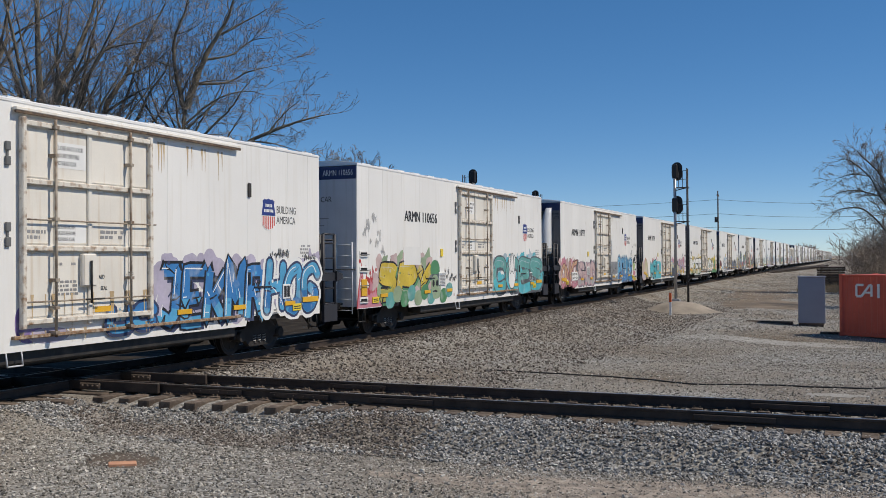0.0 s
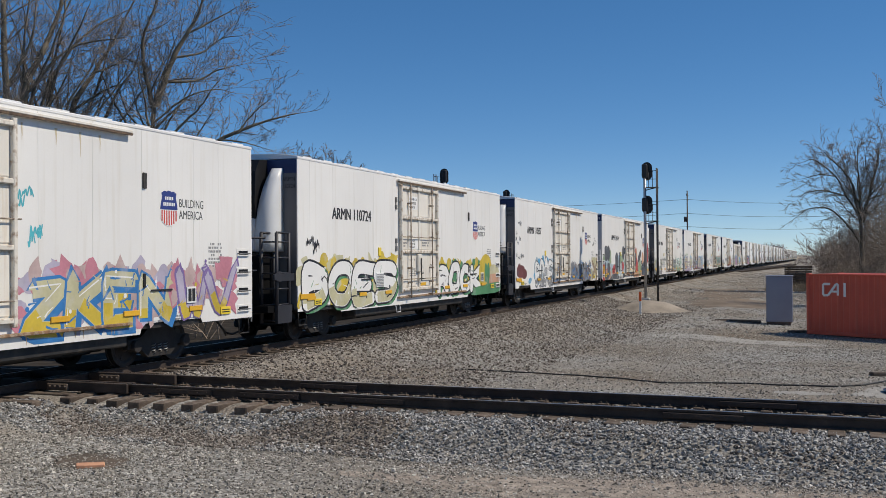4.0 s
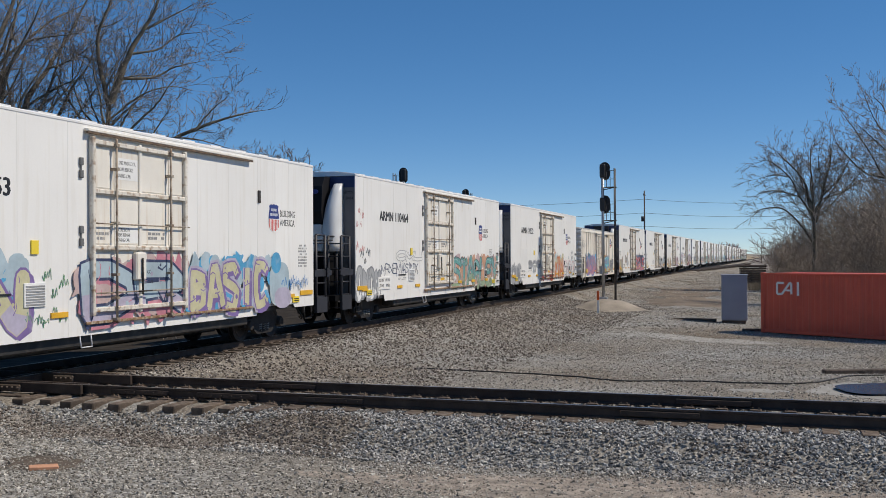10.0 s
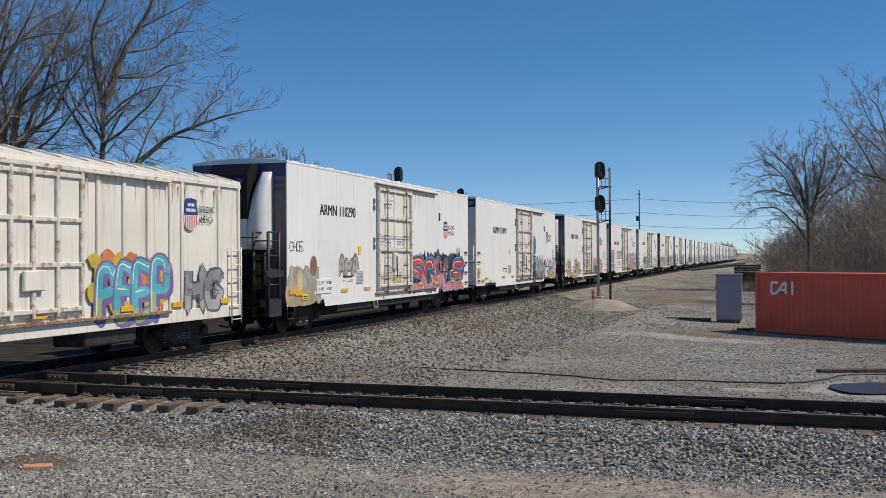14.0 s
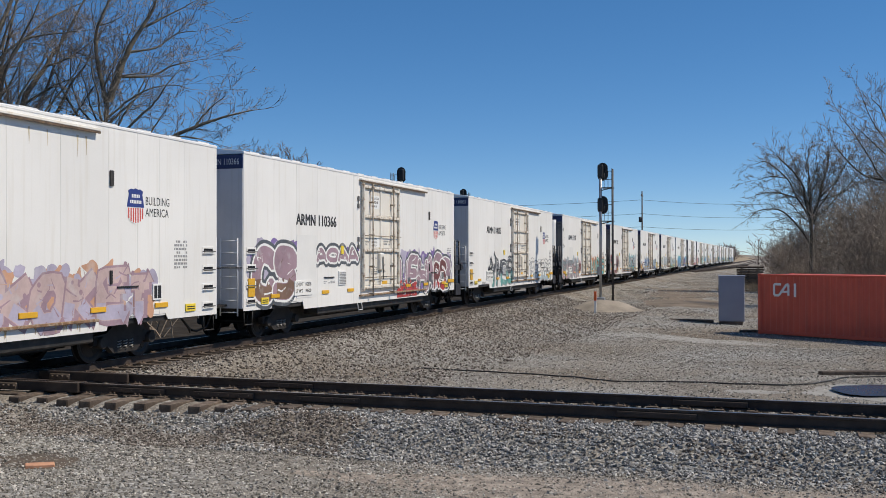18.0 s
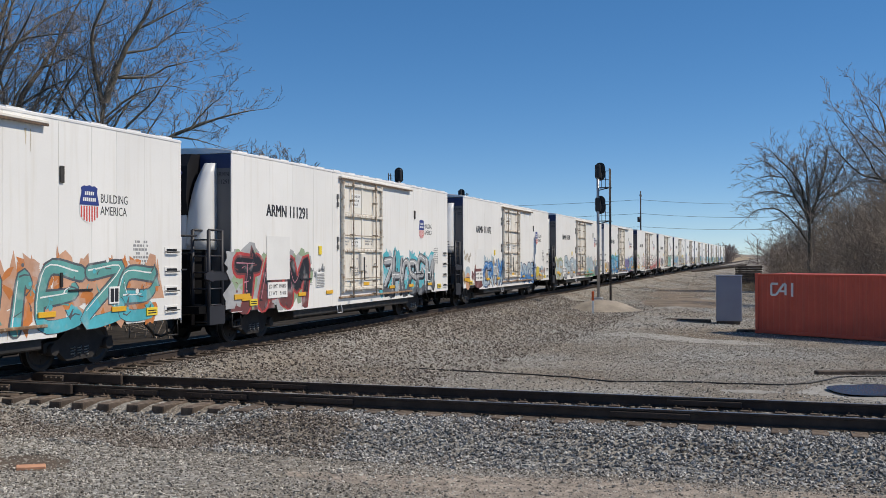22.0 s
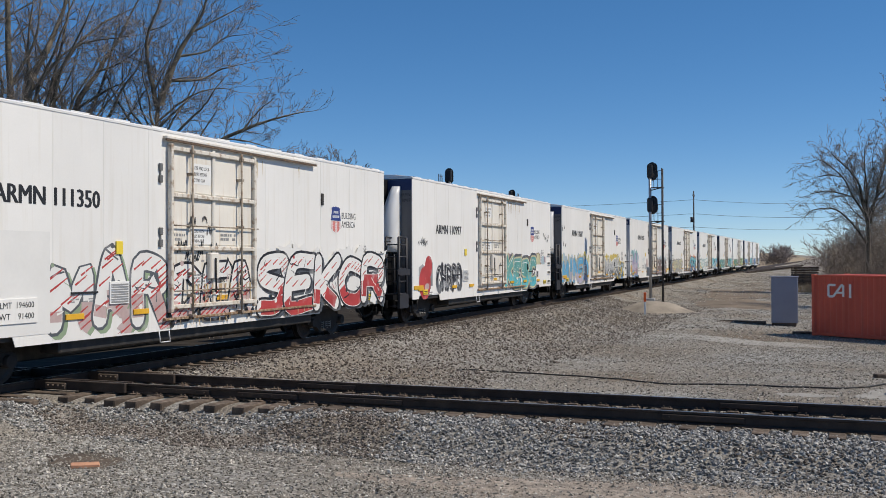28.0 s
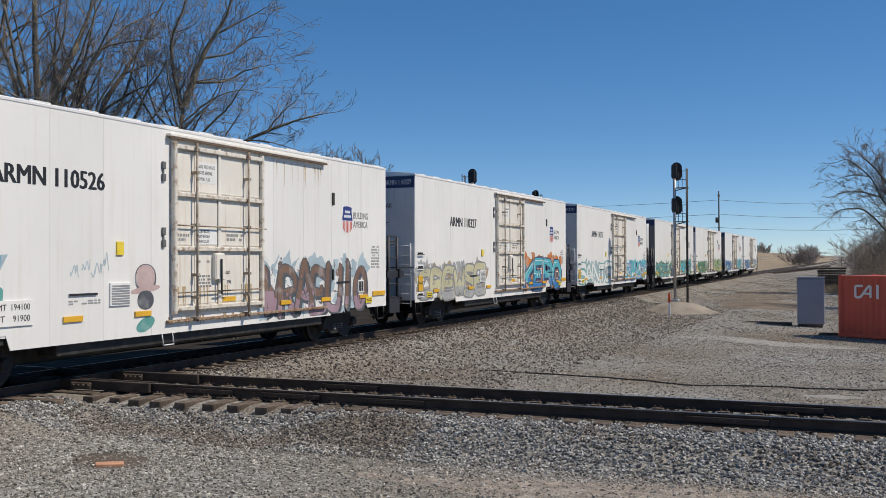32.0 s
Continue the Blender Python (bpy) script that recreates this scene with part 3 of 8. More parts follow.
def reefer_car(reefer_first):
    """A long white refrigerated boxcar; its front is at y = 0 and its near side faces +x."""
    off = 1.685 if reefer_first else 0.672
    y0, y1 = off, off + (18.63 if reefer_first else 18.76)
    car = empty("refrigerated_boxcar")
    part("body", boxes((-FACE + 0.01, y0, 0.98, FACE - 0.014, y1, 5.10)), M_WHITE, car, "white insulated car body")
    # near side in sheets, the lower edge stepped over the trucks
    seams = [y0] + ([] if reefer_first else [1.42]) + [2.41, 3.84, 5.28, 6.70, 8.13, 12.90, 14.38, 15.92, 16.95, 17.80, 18.82, y1]
    for a, b in zip(seams, seams[1:]):
        bm = bmesh.new()
        low = 0.76
        pts = [(a + 0.0025, 5.145), (b - 0.0025, 5.145)]
        def foot(q):
            return 1.02 if (2.3 < q < 4.3 or 15.9 < q < 18.1) else (0.88 if (q < 2.3 or q > 18.1) else low)
        def edge(u, v):
            out = [(u, foot(u + 0.001))]
            for c in (2.3, 4.3, 15.9, 18.1):
                if u < c < v:
                    out += [(c - 0.05, foot(c - 0.06)), (c + 0.05, foot(c + 0.06))]
            out.append((v, foot(v - 0.001)))
            return out
        pts += edge(a + 0.0025, b - 0.0025)[::-1]
        prism(bm, pts, "x", FACE - 0.016, FACE)
        part("side_sheet", bm, M_WHITE, car)
    part("far_side", boxes((-FACE, y0 + 0.01, 0.78, -FACE + 0.012, y1 - 0.01, 5.14)), M_WHITE, car)
    # roof with ribs whose ends show along the eave
    bm = bmesh.new()
    prism(bm, [(-FACE - 0.01, 5.12), (FACE + 0.012, 5.12), (FACE + 0.016, 5.165), (FACE - 0.03, 5.19), (0.8, 5.27), (0, 5.29), (-0.8, 5.27), (-FACE - 0.01, 5.18)], "y", y0, y1)
    part("roof", bm, M_ROOF, car, "white sheet roof with cross ribs")
    bm = bmesh.new()
    n = 15
    for i in range(n):
        c = y0 + (i + 0.5) * (y1 - y0) / n
        prism(bm, [(-FACE, 5.17), (-0.8, 5.26), (0, 5.28), (0.8, 5.26), (FACE - 0.01, 5.17), (FACE - 0.005, 5.212), (0.8, 5.31), (0, 5.33), (-0.8, 5.31), (-FACE, 5.21)], "y", c - 0.26, c + 0.26)
    part("roof_rib", bm, M_ROOF, car)
    # ends
    for plain in (True, False):
        near_end = plain != reefer_first
        ye, s = (y0, -1) if near_end else (y1, 1)
        if plain:
            part("end_panel", boxes((-FACE + 0.02, min(ye, ye + s * 0.02), 0.95, FACE - 0.02, max(ye, ye + s * 0.02), 4.72)), M_END, car, "plain grey end wall")
            part("end_band", boxes((-FACE + 0.02, min(ye, ye + s * 0.026), 4.72, FACE - 0.02, max(ye, ye + s * 0.026), 5.10)), M_NAVY, car, "navy blue band")
            if near_end:
                ob = text_part("end_notice", "EXCESS HEIGHT CAR", 0.24, Matrix(), M_TEXT, car, width=1.75)
                ob.matrix_basis = pose(-1.0, ye - 0.024, 4.05, 90, 0, 0)
                for q, (half, hi) in enumerate(((0.9, 3.55), (0.55, 3.48), (0.6, 3.41), (0.75, 3.34), (0.6, 3.27))):
                    part("end_print", boxes((-0.25 - half, ye - 0.023, hi, -0.25 + half, ye - 0.02, hi + 0.025)), M_GTEXT, car)
            bm = bmesh.new()
            for xx in (FACE - 0.1, FACE - 0.62):
                tube(bm, [(xx, ye + s * 0.14, 0.75), (xx, ye + s * 0.14, 2.85)], 0.02, 6)
            for k in range(7):
                tube(bm, [(FACE - 0.62, ye + s * 0.14, 0.85 + k * 0.32), (FACE - 0.1, ye + s * 0.14, 0.85 + k * 0.32)], 0.014, 5)
            part("end_ladder", bm, M_UNITW, car, "white end ladder")
            bm = bmesh.new()
            tube(bm, [(-FACE + 0.3, ye + s * 0.3, 2.05), (FACE - 0.05, ye + s * 0.3, 2.05)], 0.02, 6)
            tube(bm, [(FACE - 0.05, ye + s * 0.3, 2.05), (FACE - 0.05, ye + s * 0.02, 2.05)], 0.02, 6)
            part("grab_rail", bm, M_CAGE, car)
            bm = boxes((-1.1, min(ye, ye + s * 0.55), 1.0, 1.1, max(ye, ye + s * 0.55), 1.06))
            part("crossover_step", bm, M_BLACK, car)
        else:
            cooling_end(car, ye, s)
    # running gear
    bm = boxes((-0.28, 0.7, 0.80, 0.28, PITCH - 0.7, 1.05), (-FACE + 0.1, y0 + 0.3, 0.86, FACE - 0.06, y1 - 0.3, 0.985))
    part("underframe", bm, M_BLACK, car, "black steel underframe")
    bm = boxes((0.95, 5.6, 0.52, 1.45, 15.6, 0.78), (0.2, 7.4, 0.45, 0.95, 9.0, 0.8), (0.3, 12.2, 0.42, 0.9, 13.4, 0.8), bevel=0.03)
    part("side_sill", bm, M_BLACK, car, "black side sill and air tanks")
    part("centre_sill", boxes((-0.5, 5.2, 0.32, 0.35, 15.8, 0.85), bevel=0.03), M_BLACK, car)
    tr = truck(car, TRUCK_Y[0])
    truck_copy(tr, car, TRUCK_Y[1])
    for ye, s in ((0, 1), (PITCH, -1)):
        bm = bmesh.new()
        box(bm, -0.09, min(ye, ye + s * 0.9), 0.78, 0.09, max(ye, ye + s * 0.9), 0.94, bevel=0.02)
        box(bm, -0.2, min(ye - s * 0.05, ye + s * 0.25), 0.74, 0.2, max(ye - s * 0.05, ye + s * 0.25), 1.0, bevel=0.05)
        part("coupler", bm, M_TRUCK, car)
        bm = bmesh.new()
        pts = [(0.55, ye + s * 0.75, 0.78), (0.6, ye + s * 0.4, 0.45), (0.45, ye + s * 0.15, 0.36), (0.3, ye, 0.42)]
        tube(bm, pts, 0.03, 6)
        part("brake_hose", bm, M_BLACK, car)
    # door, its rails, small fittings
    door(car)
    bm = boxes((FACE, 8.62, 4.975, FACE + 0.12, 15.5, 5.035), bevel=0.01)
    part("door_rail", bm, M_DOOR, car, "cream top door rail")
    # lip coloured dark to draw the rail's shadow line
    part("door_rail_lip", boxes((FACE + 0.07, 8.62, 4.93, FACE + 0.115, 15.5, 4.975)), M_LIPSHADE, car)
    part("lower_rail", boxes((FACE, 8.6, 0.98, FACE + 0.09, 15.5, 1.04), bevel=0.008), M_RUST, car, "rusty lower door rail")
    for z in (4.0, 2.6):
        part("hinge", boxes((FACE, 8.46, z, FACE + 0.05, 8.57, z + 0.16), (FACE, 8.46, z + 0.26, FACE + 0.05, 8.57, z + 0.42), (FACE, 8.49, z + 0.1, FACE + 0.03, 8.54, z + 0.3), bevel=0.01), M_LADDER, car)
    part("stop_latch", boxes((FACE, 15.94, 3.86, FACE + 0.04, 16.06, 4.20), bevel=0.01), M_BLACK, car)
    part("stop_latch", boxes((FACE, 15.94, 1.75, FACE + 0.04, 16.02, 2.05), bevel=0.01), M_BLACK, car)
    shield(car, 16.87, 3.47)
    text_part("slogan", "BUILDING", 0.27, pose(FACE + 0.002, 17.24, 3.52), M_TEXT, car, 1, width=0.95)
    text_part("slogan", "AMERICA", 0.27, pose(FACE + 0.002, 17.24, 3.26), M_TEXT, car, 1, width=0.92)
    stencil(car, 18.4, 18.95, 2.05, 2.75, 8)
    # ladders low on the side
    lad = (y1 - 0.72, y1 - 0.12) if reefer_first else (y0 + 0.12, y0 + 0.70)
    for k in range(4):
        z = 1.12 + k * 0.46
        rung = part("ladder_step", boxes((FACE, lad[0] + 0.02, z - 0.10, FACE + 0.014, lad[1] - 0.02, z + 0.10), bevel=0.006), M_WHITE, car, "white step frame, the slot's shade a black plate")
        # no real recess: a black plate gives the shade inside the slot
        part("slot", boxes((FACE + 0.014, lad[0] + 0.09, z - 0.045, FACE + 0.018, lad[1] - 0.09, z + 0.05)), M_UNITB, rung)
        bm = bmesh.new()
        tube(bm, [(FACE + 0.01, lad[0] + 0.04, z - 0.02), (FACE + 0.075, lad[0] + 0.06, z - 0.02), (FACE + 0.075, lad[1] - 0.06, z - 0.02), (FACE + 0.01, lad[1] - 0.04, z - 0.02)], 0.014, 5)
        part("rung", bm, M_LADDER, rung)
    bm = bmesh.new()
    for yy in (8.5, 8.85):
        tube(bm, [(FACE - 0.02, yy, 0.78), (FACE + 0.02, yy, 0.52)], 0.016, 5)
    tube(bm, [(FACE + 0.02, 8.5, 0.52), (FACE + 0.02, 8.85, 0.52)], 0.016, 5)
    part("step_stirrup", bm, M_END, car)
    for ye in (y0 + 0.1, y1 - 0.55):
        bm = bmesh.new()
        for yy in (ye, ye + 0.45):
            tube(bm, [(FACE - 0.05, yy, 0.93), (FACE - 0.03, yy, 0.5)], 0.016, 5)
        tube(bm, [(FACE - 0.03, ye, 0.5), (FACE - 0.03, ye + 0.45, 0.5)], 0.016, 5)
        part("step_stirrup", bm, M_BLACK, car)
    # reflectors and labels
    for yy in (2.2, 5.6, 7.6, 13.2, 15.3, 17.6):
        box_placard(car, yy, 1.17, yy + 0.50, 1.28, M_YELLOW, "reflector")
    for yy in (y0 + 0.95, y1 - 1.45):
        box_placard(car, yy, 1.02, yy + 0.42, 1.2, M_LABEL, "yellow_label")
        part("label_print", boxes((FACE + 0.034, yy + 0.05, 1.12, FACE + 0.037, yy + 0.37, 1.145), (FACE + 0.034, yy + 0.05, 1.065, FACE + 0.037, yy + 0.37, 1.09)), M_TEXT, car)
    if reefer_first:
        box_placard(car, y0 + 0.12, 1.22, y0 + 0.95, 1.36, M_YELLOW, "reflector")
    else:
        box_placard(car, y0 + 0.22, 1.25, y0 + 0.58, 1.75, M_YELLOW, "reflector")
        box_placard(car, y1 - 0.95, 1.22, y1 - 0.12, 1.36, M_YELLOW, "reflector")
    box_placard(car, 7.05, 2.43, 7.25, 2.70, M_LABEL, "yellow_label")
    bm = boxes((FACE + 0.001, 6.85, 1.42, FACE + 0.034, 7.45, 1.88), bevel=0.004)
    part("vent_frame", bm, M_PAPER, car)
    bm = bmesh.new()
    for k in range(8):
        box(bm, FACE + 0.034, 6.89, 1.45 + k * 0.05, FACE + 0.042, 7.41, 1.48 + k * 0.05)
    part("vent", bm, M_GTEXT, car, "grey vent louvre")
    box_placard(car, 5.75, 1.66, 6.5, 1.70, M_TEXT, "card_slot")
    box_placard(car, 16.2, 1.66, 16.95, 1.70, M_TEXT, "card_slot")
    stencil(car, 5.75, 6.6, 1.48, 1.58, 2)
    box_placard(car, 17.5, 1.35, 17.85, 1.72, M_PAPER)
    for yy in (17.54, 17.69):
        part("tag", boxes((FACE + 0.034, yy, 1.39, FACE + 0.038, yy + 0.12, 1.68)), M_TEXT, car)
    stencil(car, 3.0, 3.6, 0.98, 1.12, 2)
    stencil(car, 16.5, 17.3, 0.98, 1.12, 2)
    return car


def cooling_end(car, ye, s):
    """The end with the cooling unit on its platform between two cages."""
    def bx(x0, a, z0, x1, b, z1):
        ya, yb = sorted((ye + s * a, ye + s * b))
        return (x0, ya, z0, x1, yb, z1)
    part("end_panel", boxes(bx(-FACE + 0.02, 0, 0.95, FACE - 0.02, 0.02, 4.72)), M_ENDDARK, car, "dark grey end wall")
    part("end_band", boxes(bx(-FACE + 0.02, 0, 4.72, FACE - 0.02, 0.026, 5.10)), M_NAVY, car, "navy blue band")
    bm = bmesh.new()
    out = [(0.0, 3.45), (0.62, 3.45), (0.72, 3.9), (0.66, 4.75), (0.45, 5.08), (0.0, 5.10)]
    prism(bm, [(ye + s * a, b) for a, b in out], "x", -0.62, 0.66)
    un = part("cooling_unit", bm, M_UNITB, car, "black and white cooling unit")
    bm = boxes(bx(-0.62, 0.02, 2.55, 0.62, 0.64, 3.47), bevel=0.03)
    part("lower_housing", bm, M_UNITW, un, "white lower housing")
    for side in (-1, 1):
        bm = bmesh.new()
        rings = []
        for q in range(9):
            u = q / 8
            z, inner, deep_ = 2.55 + 2.3 * u, 0.63 + 0.26 * u * u, 0.64 * (1 - 0.75 * u ** 3.5)
            arc = [(inner + (1.16 - inner) * math.sin(a) ** 0.6, 0.02 + deep_ * math.cos(a) ** 0.6) for a in [math.pi / 2 * k / 8 for k in range(9)]]
            rings.append([bm.verts.new((side * a, ye + s * b, z)) for a, b in [(inner, 0.02)] + arc])
        for lo, hi in zip(rings, rings[1:]):
            for k in range(10):
                bm.faces.new((lo[k], lo[(k + 1) % 10], hi[(k + 1) % 10], hi[k])).smooth = 0 < k < 9
        bm.faces.new(rings[0])
        bm.faces.new(rings[-1])
        bmesh.ops.recalc_face_normals(bm, faces=bm.faces)
        part("side_cover", bm, M_UNITW, un, "white curved side cover")
    bm = bmesh.new()
    ya, yb = sorted((ye + s * 0.66, ye + s * 0.715))
    prism(bm, [(0.36 + 0.17 * math.cos(a), 4.56 + 0.085 * math.sin(a)) for a in [k * math.tau / 16 for k in range(16)]], "y", ya, yb)
    part("maker_plate", bm, M_SBLUE, un, "small blue oval plate")
    part("louvre", boxes(bx(-0.2, 0.64, 2.86, 0.06, 0.655, 3.0)), M_TEXT, un)
    part("door_seam", boxes(bx(-0.006, 0.64, 3.02, 0.006, 0.646, 3.44)), M_TEXT, un)
    part("fuel_tank", boxes(bx(-1.4, 0.05, 1.10, 1.02, 1.15, 2.47), bevel=0.04), M_PIT, car, "black tank under the cooling unit")
    part("platform", boxes(bx(-1.45, 0.02, 0.92, 1.46, 1.40, 1.10)), M_PIT, car)
    bm = bmesh.new()
    for xx in (FACE - 0.08, FACE - 0.55):
        for a in (0.35, 1.0):
            tube(bm, [(xx, ye + s * a, 0.62), (xx, ye + s * a, 3.05)], 0.05, 6)
        tube(bm, [(xx, ye + s * 0.35, 3.05), (xx, ye + s * 1.0, 3.05)], 0.03, 6)
    for k in range(6):
        z = 0.7 + k * 0.42
        tube(bm, [(FACE - 0.08, ye + s * 0.35, z), (FACE - 0.08, ye + s * 1.0, z)], 0.022, 6)
        tube(bm, [(FACE - 0.08, ye + s * 1.0, z), (FACE - 0.55, ye + s * 1.0, z)], 0.022, 6)
    part("cage", bm, M_CAGE, car, "dark grey ladder cage")
    for a, z, z2 in ((0.15, 1.75, 1.95), (0.3, 0.62, 1.1)):
        part("cage_plate", boxes(bx(FACE - 0.11, a, z, FACE - 0.02, 1.05, z2)), M_CAGE, car)
    bm = bmesh.new()
    prism(bm, [(ye + s * 0.95, 2.02), (ye + s * 1.3, 1.92), (ye + s * 1.3, 1.80), (ye + s * 0.95, 1.72)], "x", FACE - 0.03, FACE + 0.03)
    part("marker_plate", bm, M_CAGE, car)
    bm = bmesh.new()
    tube(bm, [(-1.3, ye + s * 1.25, 1.1), (-1.3, ye + s * 1.25, 2.9), (1.3, ye + s * 1.25, 2.9)], 0.025, 6)
    part("hand_rail", bm, M_CAGE, car)


def short_car():
    """An older, lower cream car with a ribbed side."""
    L = 18.30
    y0, y1, top = 1.36, 17.3, 4.40
    car = empty("old_refrigerated_boxcar")
    part("body", boxes((-FACE + 0.05, y0, 0.95, FACE - 0.05, y1, top - 0.1)), M_SHORT, car, "cream ribbed car body")
    bm = bmesh.new()
    prism(bm, [(-FACE + 0.02, top - 0.14), (FACE - 0.02, top - 0.14), (FACE - 0.02, top - 0.05), (0.9, top + 0.12), (0, top + 0.17), (-0.9, top + 0.12), (-FACE + 0.02, top - 0.05)], "y", y0, y1)
    for i in range(19):
        c = y0 + 0.4 + i * (y1 - y0 - 0.8) / 18
        prism(bm, [(-FACE + 0.02, top - 0.05), (-0.9, top + 0.12), (0, top + 0.17), (0.9, top + 0.12), (FACE - 0.015, top - 0.05), (FACE - 0.015, top - 0.02), (0.9, top + 0.16), (0, top + 0.21), (-0.9, top + 0.16), (-FACE + 0.02, top - 0.02)], "y", c - 0.05, c + 0.05)
    part("roof", bm, M_SHORT, car, "cream roof with dirty ribs")
    part("side_sill", boxes((FACE - 0.06, y0, 0.78, FACE, y1, 1.08), bevel=0.01), M_SHORT, car)
    part("eave", boxes((FACE - 0.06, y0, top - 0.24, FACE, y1, top - 0.12), bevel=0.01), M_SHORT, car)
    for yy in [y0 + 0.08, 3.7, 4.6, 5.5, 6.5, 7.3, 11.3, 12.2, 13.1, 14.0, 14.5, 16.2, y1 - 0.08]:
        part("side_rib", boxes((FACE - 0.06, yy - 0.06, 1.0, FACE - 0.005, yy + 0.06, top - 0.2), bevel=0.015), M_SHORT, car)
    # corrugated front end
    for k in range(8):
        bm = bmesh.new()
        z = 1.15 + k * 0.40
        for a in range(1):
            prism(bm, [(y0, z), (y0 - 0.09, z + 0.10), (y0 - 0.09, z + 0.22), (y0, z + 0.32)], "x", -FACE + 0.04, FACE - 0.03)
        part("end_rib", bm, M_SHORT, car)
    bm = bmesh.new()
    for k in range(14):
        box(bm, FACE - 0.05, y0 + 0.25, 2.55 + k * 0.095, FACE - 0.01, y0 + 0.95, 2.60 + k * 0.095)
    part("louvre", bm, M_SHORT, car)
    # flat black plate for the shaded inside of the opening; the body stays closed
    part("platform_opening", boxes((FACE - 0.06, y0 + 0.3, 1.1, FACE - 0.045, y0 + 1.35, 2.3)), M_BLACK, car)
    bm = bmesh.new()
    for yy in (y0 + 0.05, y0 + 0.75, y0 + 1.4):
        tube(bm, [(FACE + 0.04, yy, 0.6), (FACE + 0.04, yy, 2.35)], 0.022, 6)
    tube(bm, [(FACE + 0.04, y0 - 0.05, 2.35), (FACE + 0.04, y0 + 2.2, 2.35)], 0.022, 6)
    for k in range(5):
        tube(bm, [(FACE + 0.04, y0 + 0.05, 0.75 + k * 0.36), (FACE + 0.04, y0 + 0.75, 0.75 + k * 0.36)], 0.016, 5)
    part("side_ladder", bm, M_SHORT, car)
    bm = bmesh.new()
    for yy in (y1 - 0.6, y1 - 0.1):
        tube(bm, [(FACE + 0.06, yy, 0.6), (FACE + 0.06, yy, 2.6)], 0.02, 6)
    for k in range(6):
        tube(bm, [(FACE + 0.06, y1 - 0.6, 0.7 + k * 0.36), (FACE + 0.06, y1 - 0.1, 0.7 + k * 0.36)], 0.016, 5)
    part("side_ladder", bm, M_SHORT, car)
    # door
    d0, d1 = 7.72, 10.72
    d = part("door", boxes((FACE - 0.02, d0, 1.2, FACE + 0.03, d1, top - 0.3)), M_SHORT, car, "cream plug door with rusty bars")
    for yy in (d0 + 0.05, d0 + 0.9, (d0 + d1) / 2, d1 - 0.8, d1 - 0.05):
        part("door_post", boxes((FACE + 0.03, yy - 0.05, 1.15, FACE + 0.09, yy + 0.05, top - 0.28), bevel=0.015), M_BAR, d)
    for z in (1.3, 2.2, 3.1, 4.0):
        part("cross_bar", boxes((FACE + 0.03, d0, z - 0.05, FACE + 0.08, d1, z + 0.05), bevel=0.015), M_BAR, d)
    part("lever_box", boxes((FACE + 0.05, 8.9, 1.7, FACE + 0.14, 9.5, 2.1), bevel=0.02), M_SHORT, d)
    part("door_rail", boxes((FACE, d0 - 0.2, top - 0.30, FACE + 0.1, 13.9, top - 0.20), bevel=0.01), M_BAR, car)
    part("lower_rail", boxes((FACE, d0 - 0.1, 1.02, FACE + 0.09, 13.9, 1.09), bevel=0.01), M_RUST, car)
    for yy in (2.9, 6.9, 9.2, 12.0, 14.0, 16.2):
        box_placard(car, yy, 1.15, yy + 0.45, 1.27, M_YELLOW, "reflector")
    box_placard(car, 3.2, 1.12, 3.6, 1.4, M_LABEL, "yellow_label")
    sh = shield(car, 14.84, 3.40)
    text_part("slogan", "BUILDING", 0.25, pose(FACE + 0.002, 15.2, 3.45), M_TEXT, car, 0.66)
    text_part("slogan", "AMERICA", 0.25, pose(FACE + 0.002, 15.2, 3.2), M_TEXT, car, 0.66)
    part("underframe", boxes((-0.28, 0.7, 0.78, 0.28, L - 0.7, 1.0), (-FACE + 0.1, y0 + 0.2, 0.82, FACE - 0.08, y1 - 0.2, 0.96)), M_BLACK, car)
    for a, b in ((4.97, 7.3), (11.0, 12.8)):
        part("fuel_tank", boxes((0.6, a, 0.45, 1.45, b, 0.86), bevel=0.04), M_BLACK, car)
    tr = truck(car, 3.0)
    truck_copy(tr, car, L - 3.0)
    for ye, s in ((0, 1), (L, -1)):
        bm = bmesh.new()
        box(bm, -0.09, min(ye, ye + s * 1.3), 0.78, 0.09, max(ye, ye + s * 1.3), 0.94, bevel=0.02)
        box(bm, -0.2, min(ye - s * 0.05, ye + s * 0.25), 0.74, 0.2, max(ye - s * 0.05, ye + s * 0.25), 1.0, bevel=0.05)
        part("coupler", bm, M_TRUCK, car)
    return car


# order in the train: reporting number ("" where it cannot be read), does the cooling unit lead
TRAIN = [("", 0), ("110656", 0), ("110777", 1), ("110779", 1), ("110724", 1), ("110557", 1), ("110114", 0), ("110846", 1), ("110953", 0), ("110464", 1),
         ("110232", 1), ("765028", 2), ("110290", 1), ("110091", 0), ("111024", 1), ("110366", 0), ("110035", 0), ("111218", 1), ("111291", 1), ("111072", 1),
         ("110790", 1), ("110516", 0), ("111350", 1), ("110997", 1), ("110647", 1), ("110526", 0), ("110327", 0), ("110717", 0), ("", 1), ("", 0), ("", 1), ("", 0)]
